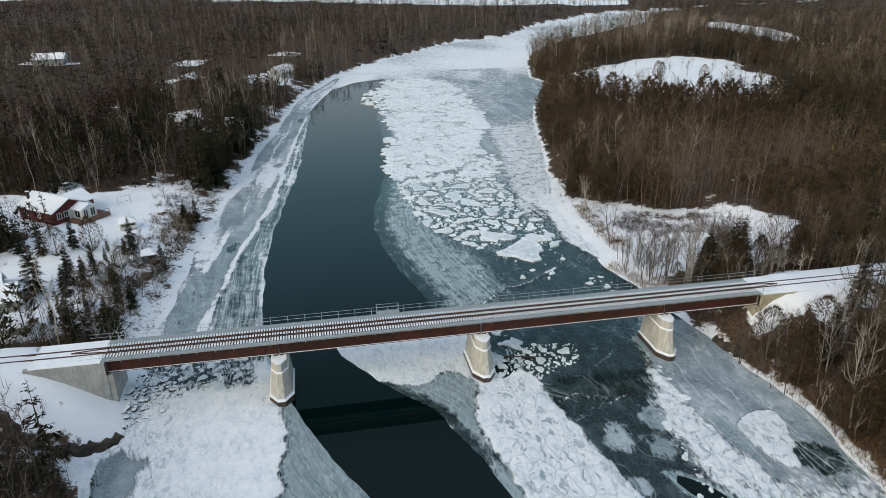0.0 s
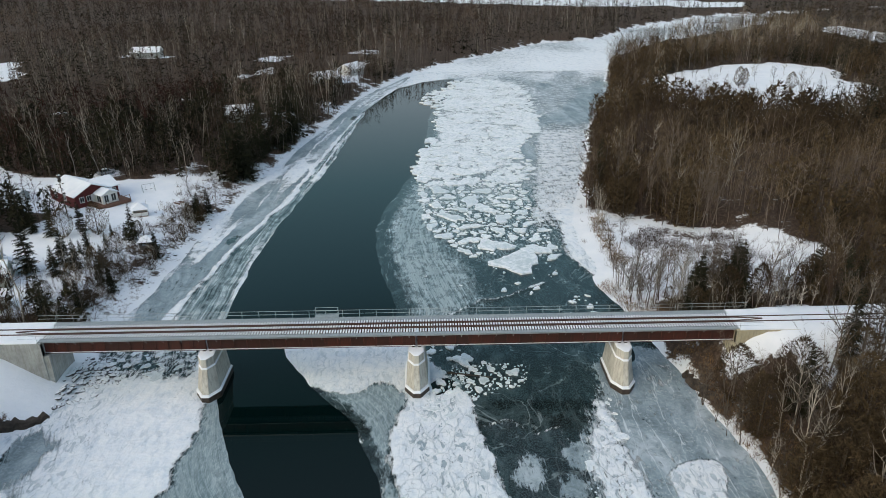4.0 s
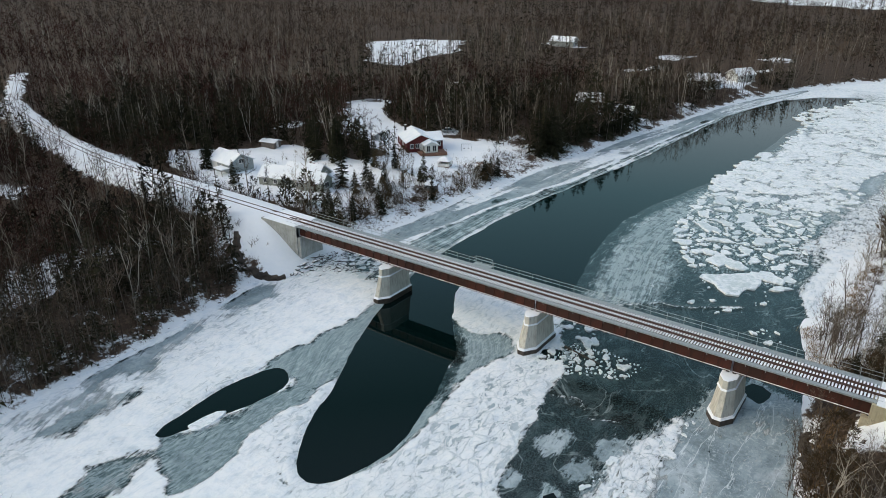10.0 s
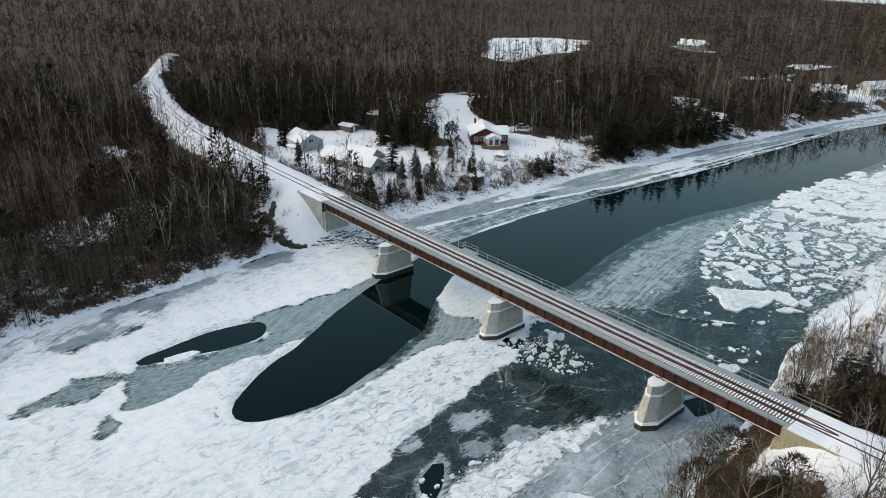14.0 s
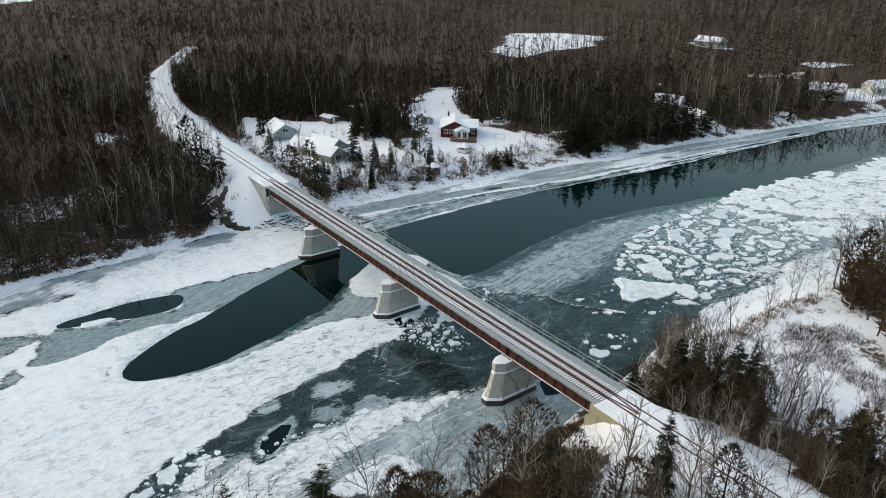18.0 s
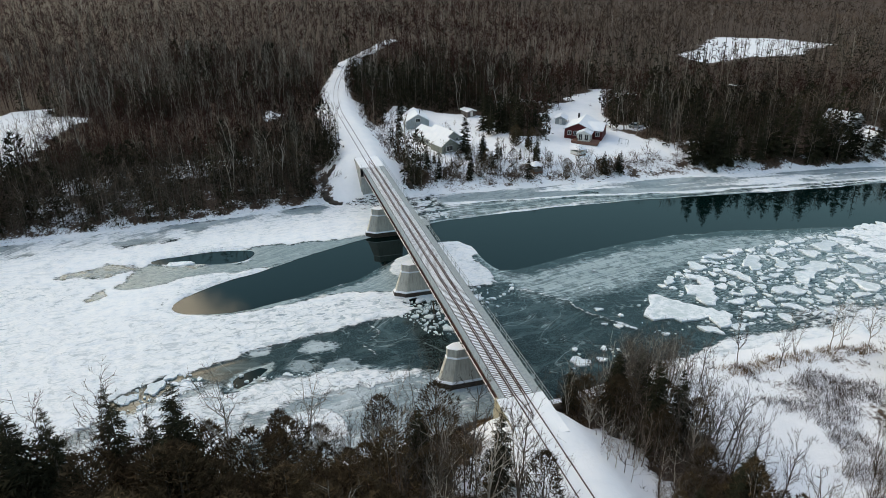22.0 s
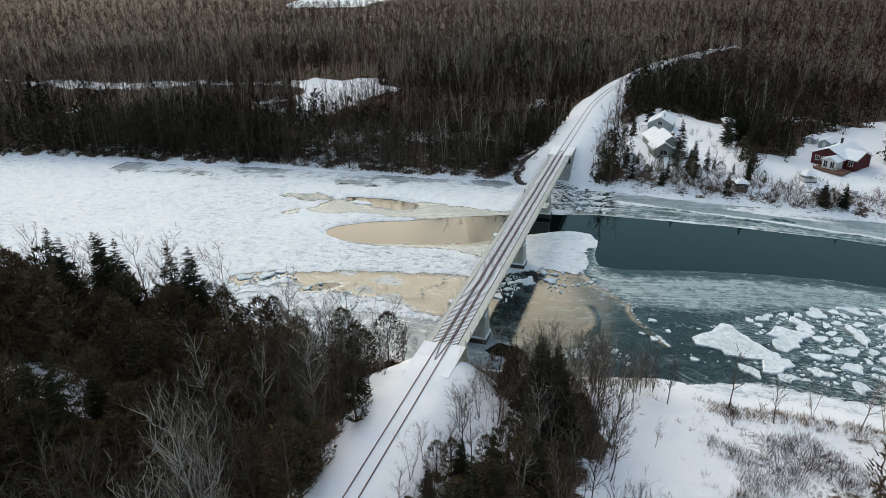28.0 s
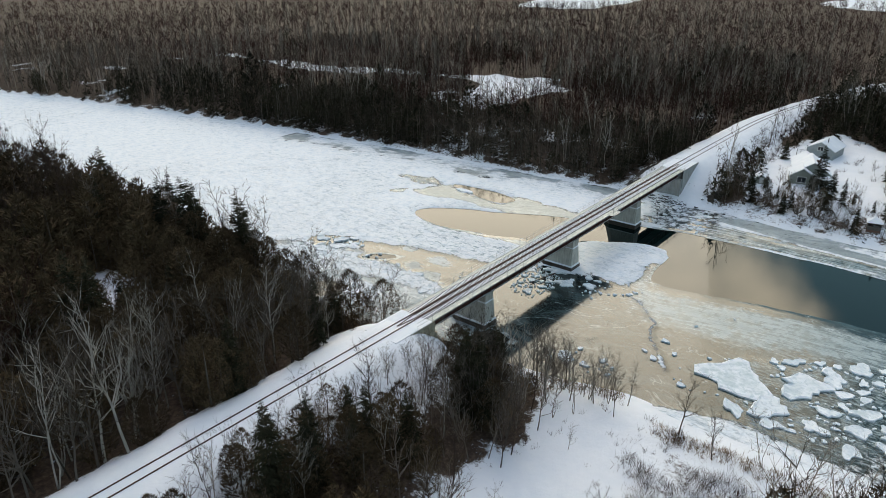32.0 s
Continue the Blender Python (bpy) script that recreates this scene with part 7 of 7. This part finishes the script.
def plant_yards():
    """Single trees about the western yards and along the shore in front of them."""
    r = random.Random(21)
    dark, cedar, bare = [], [], []
    while len(dark) + len(bare) < 50:
        x, y = r.uniform(-44, -26), r.uniform(93, 132)
        if inland(np.array([x]), np.array([y]))[0][0] > 4 and math.hypot(x + 59, y - 108.8) > 9 and math.hypot(x + 47, y - 100.8) > 3 and math.hypot(x + 33.2, y - 127.9) > 3:
            (dark if r.random() < 0.32 else bare).append((x, y, r.uniform(0, 6), r.choice((0.25, 0.32, 0.4, 0.48)), r.randrange(4)))
    for x, y, s in ((-48.4, 113.2, 0.9), (-44, 117, 0.6), (-41, 120, 0.55), (-52.5, 129.5, 0.62), (-36.5, 129.5, 0.66), (-47.5, 131.5, 0.55), (-57, 131.5, 0.62), (-60, 134, 0.66), (-66, 141, 0.7),
                    (-88, 104, 0.75), (-92, 108, 0.8), (-72, 100, 0.5), (-70, 126, 0.95), (-66, 130, 1.0), (-64, 126, 0.8), (-74, 129, 0.9), (-78, 131, 0.75), (-69, 133, 0.9), (-30, 150, 0.35)):
        dark.append((x, y, r.uniform(0, 6), s, r.randrange(4)))
    cedar += [(-44, 131, 1.0, 0.8, 0), (-49.5, 128.5, 2.0, 0.7, 1)]
    for x, y, s in ((-36, 162, 0.5), (-33, 140, 0.45), (-42, 113, 0.55), (-70, 122, 0.3), (-75, 118, 0.25), (-73, 121, 0.28), (-28, 157, 0.4), (-52, 168, 0.5)):
        bare.append((x, y, r.uniform(0, 6), s, r.randrange(6)))
    # thin trees on the eastern point
    for x, y, s in ((58, 121, 0.72), (60.5, 126, 0.6), (58, 131, 0.66), (59, 136, 0.7), (58.5, 139, 0.75), (61, 141, 0.7), (63, 109, 0.6), (60.5, 107, 0.65), (58.6, 106, 0.7), (57.8, 103, 0.7), (59.8, 101, 0.75),
                    (70, 112, 0.3), (82, 121, 0.55), (86, 112, 0.4), (78, 90, 0.4), (76, 92, 0.42), (74, 90.5, 0.38), (72, 91, 0.4), (90, 91, 0.4), (95, 90.5, 0.45), (84, 91, 0.4), (100, 90, 0.42), (106, 91, 0.5)):
        bare.append((x, y, r.uniform(0, 6), s, r.randrange(6)))
    for x, y, s in ((66, 92, 0.8), (69, 95, 0.95), (72, 98, 1.0), (75, 97, 0.9), (70, 101, 0.95), (67, 98, 0.85), (64, 94, 0.7), (61, 93, 0.6), (73, 103, 0.9), (83, 97, 0.9), (87, 99, 1.0), (91, 97, 0.95),
                    (95, 95, 1.0), (99, 96, 0.95), (93, 101, 0.9), (85, 101, 0.8), (102, 93, 0.9)):
        (cedar if r.random() < 0.85 else dark).append((x, y, r.uniform(0, 6), s * 0.98, r.randrange(3)))
        if r.random() < 0.6:
            bare.append((x + r.uniform(-2, 2), y + r.uniform(-2, 2), r.uniform(0, 6), s * 0.8, r.randrange(6)))
    plant(TREE_KINDS, "spruce", [(69.6, 33.4, 1, 1.36, 0), (69.1, 36.4, 2, 1.3, 3), (63.3, 40.3, 3, 1.28, 2), (67.0, 47.1, 5, 1.32, 1), (71.3, 28.7, 0, 1.3, 0), (66.8, 31.2, 2, 1.3, 1), (65.0, 44.0, 4, 1.0, 3), (100.8, 96.2, 2, 1.15, 0), (96, 96.6, 4, 1.05, 2), (65.2, 97.1, 1, 0.85, 1)],
          "tall spruces of the eastern bank")
    for x, y, s in ((56.3, 113.4, 0.55), (60.1, 113.2, 0.6), (58.8, 109.7, 0.62), (57.5, 111.2, 0.5), (59.5, 101.4, 0.8), (61.5, 103.5, 0.85), (63, 100, 0.9), (66, 103, 0.95), (64.5, 105, 0.8), (68.5, 99, 1.0), (71, 105, 0.9), (75, 106, 0.85),
                    (77.3, 101.3, 0.95), (79, 104, 0.8), (74, 100.5, 1.0), (62.3, 97, 0.85), (66.5, 94.5, 0.85), (60.5, 95.5, 0.7), (80, 98, 0.8)):
        bare.append((x, y, r.uniform(0, 6), s, r.randrange(6)))
    while len(bare) < 146:
        x, y = r.uniform(69, 104), r.uniform(88.5, 97)
        bare.append((x, y, r.uniform(0, 6), r.uniform(0.26, 0.5), r.randrange(6)))
    for _ in range(18):
        y = r.uniform(102, 116)
        bare.append((float(np.interp(y, EAST_Y, EAST_X)) + r.uniform(2.0, 5.5), y, r.uniform(0, 6), r.uniform(0.4, 0.62), r.randrange(6)))
    for _ in range(26):
        bare.append((r.uniform(118, 182), r.uniform(244, 312), r.uniform(0, 6), r.uniform(0.3, 0.65), r.randrange(6)))
    cedar += [(146, 276, 1.0, 0.85, 0), (149, 278, 2.0, 0.75, 2), (163, 268, 0.5, 0.75, 1), (186, 262, 3.0, 0.8, 0)]
    for _ in range(7):
        bare.append((r.uniform(64, 79), r.uniform(95, 107), r.uniform(0, 6), r.uniform(0.75, 1.0), r.randrange(6)))
    for _ in range(14):
        bare.append((r.uniform(58, 63), r.uniform(56, 80), r.uniform(0, 6), r.uniform(0.35, 0.6), r.randrange(6)))
    bare += [(67.1, 52, 2, 1.3, 1), (107.9, 72, 1, 1.1, 2)]
    for _ in range(20):
        y = r.uniform(168, 228)
        dark.append((float(np.interp(y, WEST_Y, WEST_X)) - r.uniform(3.5, 8.0), y, r.uniform(0, 6), r.uniform(0.85, 1.3), r.randrange(4)))
    for x, y, s in ((62, 92.5, 0.55), (64.5, 97.5, 0.8), (66.5, 99.5, 0.9), (69.5, 98.5, 0.85), (72.5, 101, 0.95), (88, 96.5, 0.8), (91.5, 98, 0.7)):
        dark.append((x, y, r.uniform(0, 6), s, r.randrange(4)))
    scrub = []
    while len(scrub) < 96:
        y = r.uniform(93, 150)
        d = r.uniform(3.0, 13.5 if y < 134 else 7.0)
        scrub.append((float(np.interp(y, WEST_Y, WEST_X)) - d, y, r.uniform(0, 6), r.uniform(0.26, 0.54), r.randrange(6)))
    for i, q in enumerate(scrub):
        if math.hypot(q[0] + 59, q[1] - 108.8) > 9 and math.hypot(q[0] + 47, q[1] - 100.8) > 4 and math.hypot(q[0] + 33.2, q[1] - 127.9) > 3 and math.hypot(q[0] + 40.2, q[1] - 143.3) > 3:
            (cedar if i % 5 in (0, 2) else dark if i % 7 == 1 else bare).append(q)
    plant(TREE_KINDS, "spruce", dark, "trees about the yards")
    plant(TREE_KINDS, "cedar", cedar, "trees beside the eastern track")
    plant(TREE_KINDS, "bare", bare, "slender trees on open ground")


build_red_house()
build_green_house()
build_garage()
build_yards()
plant_yards()
build_brush()
build_stones()
build_ledges()
build_floes()
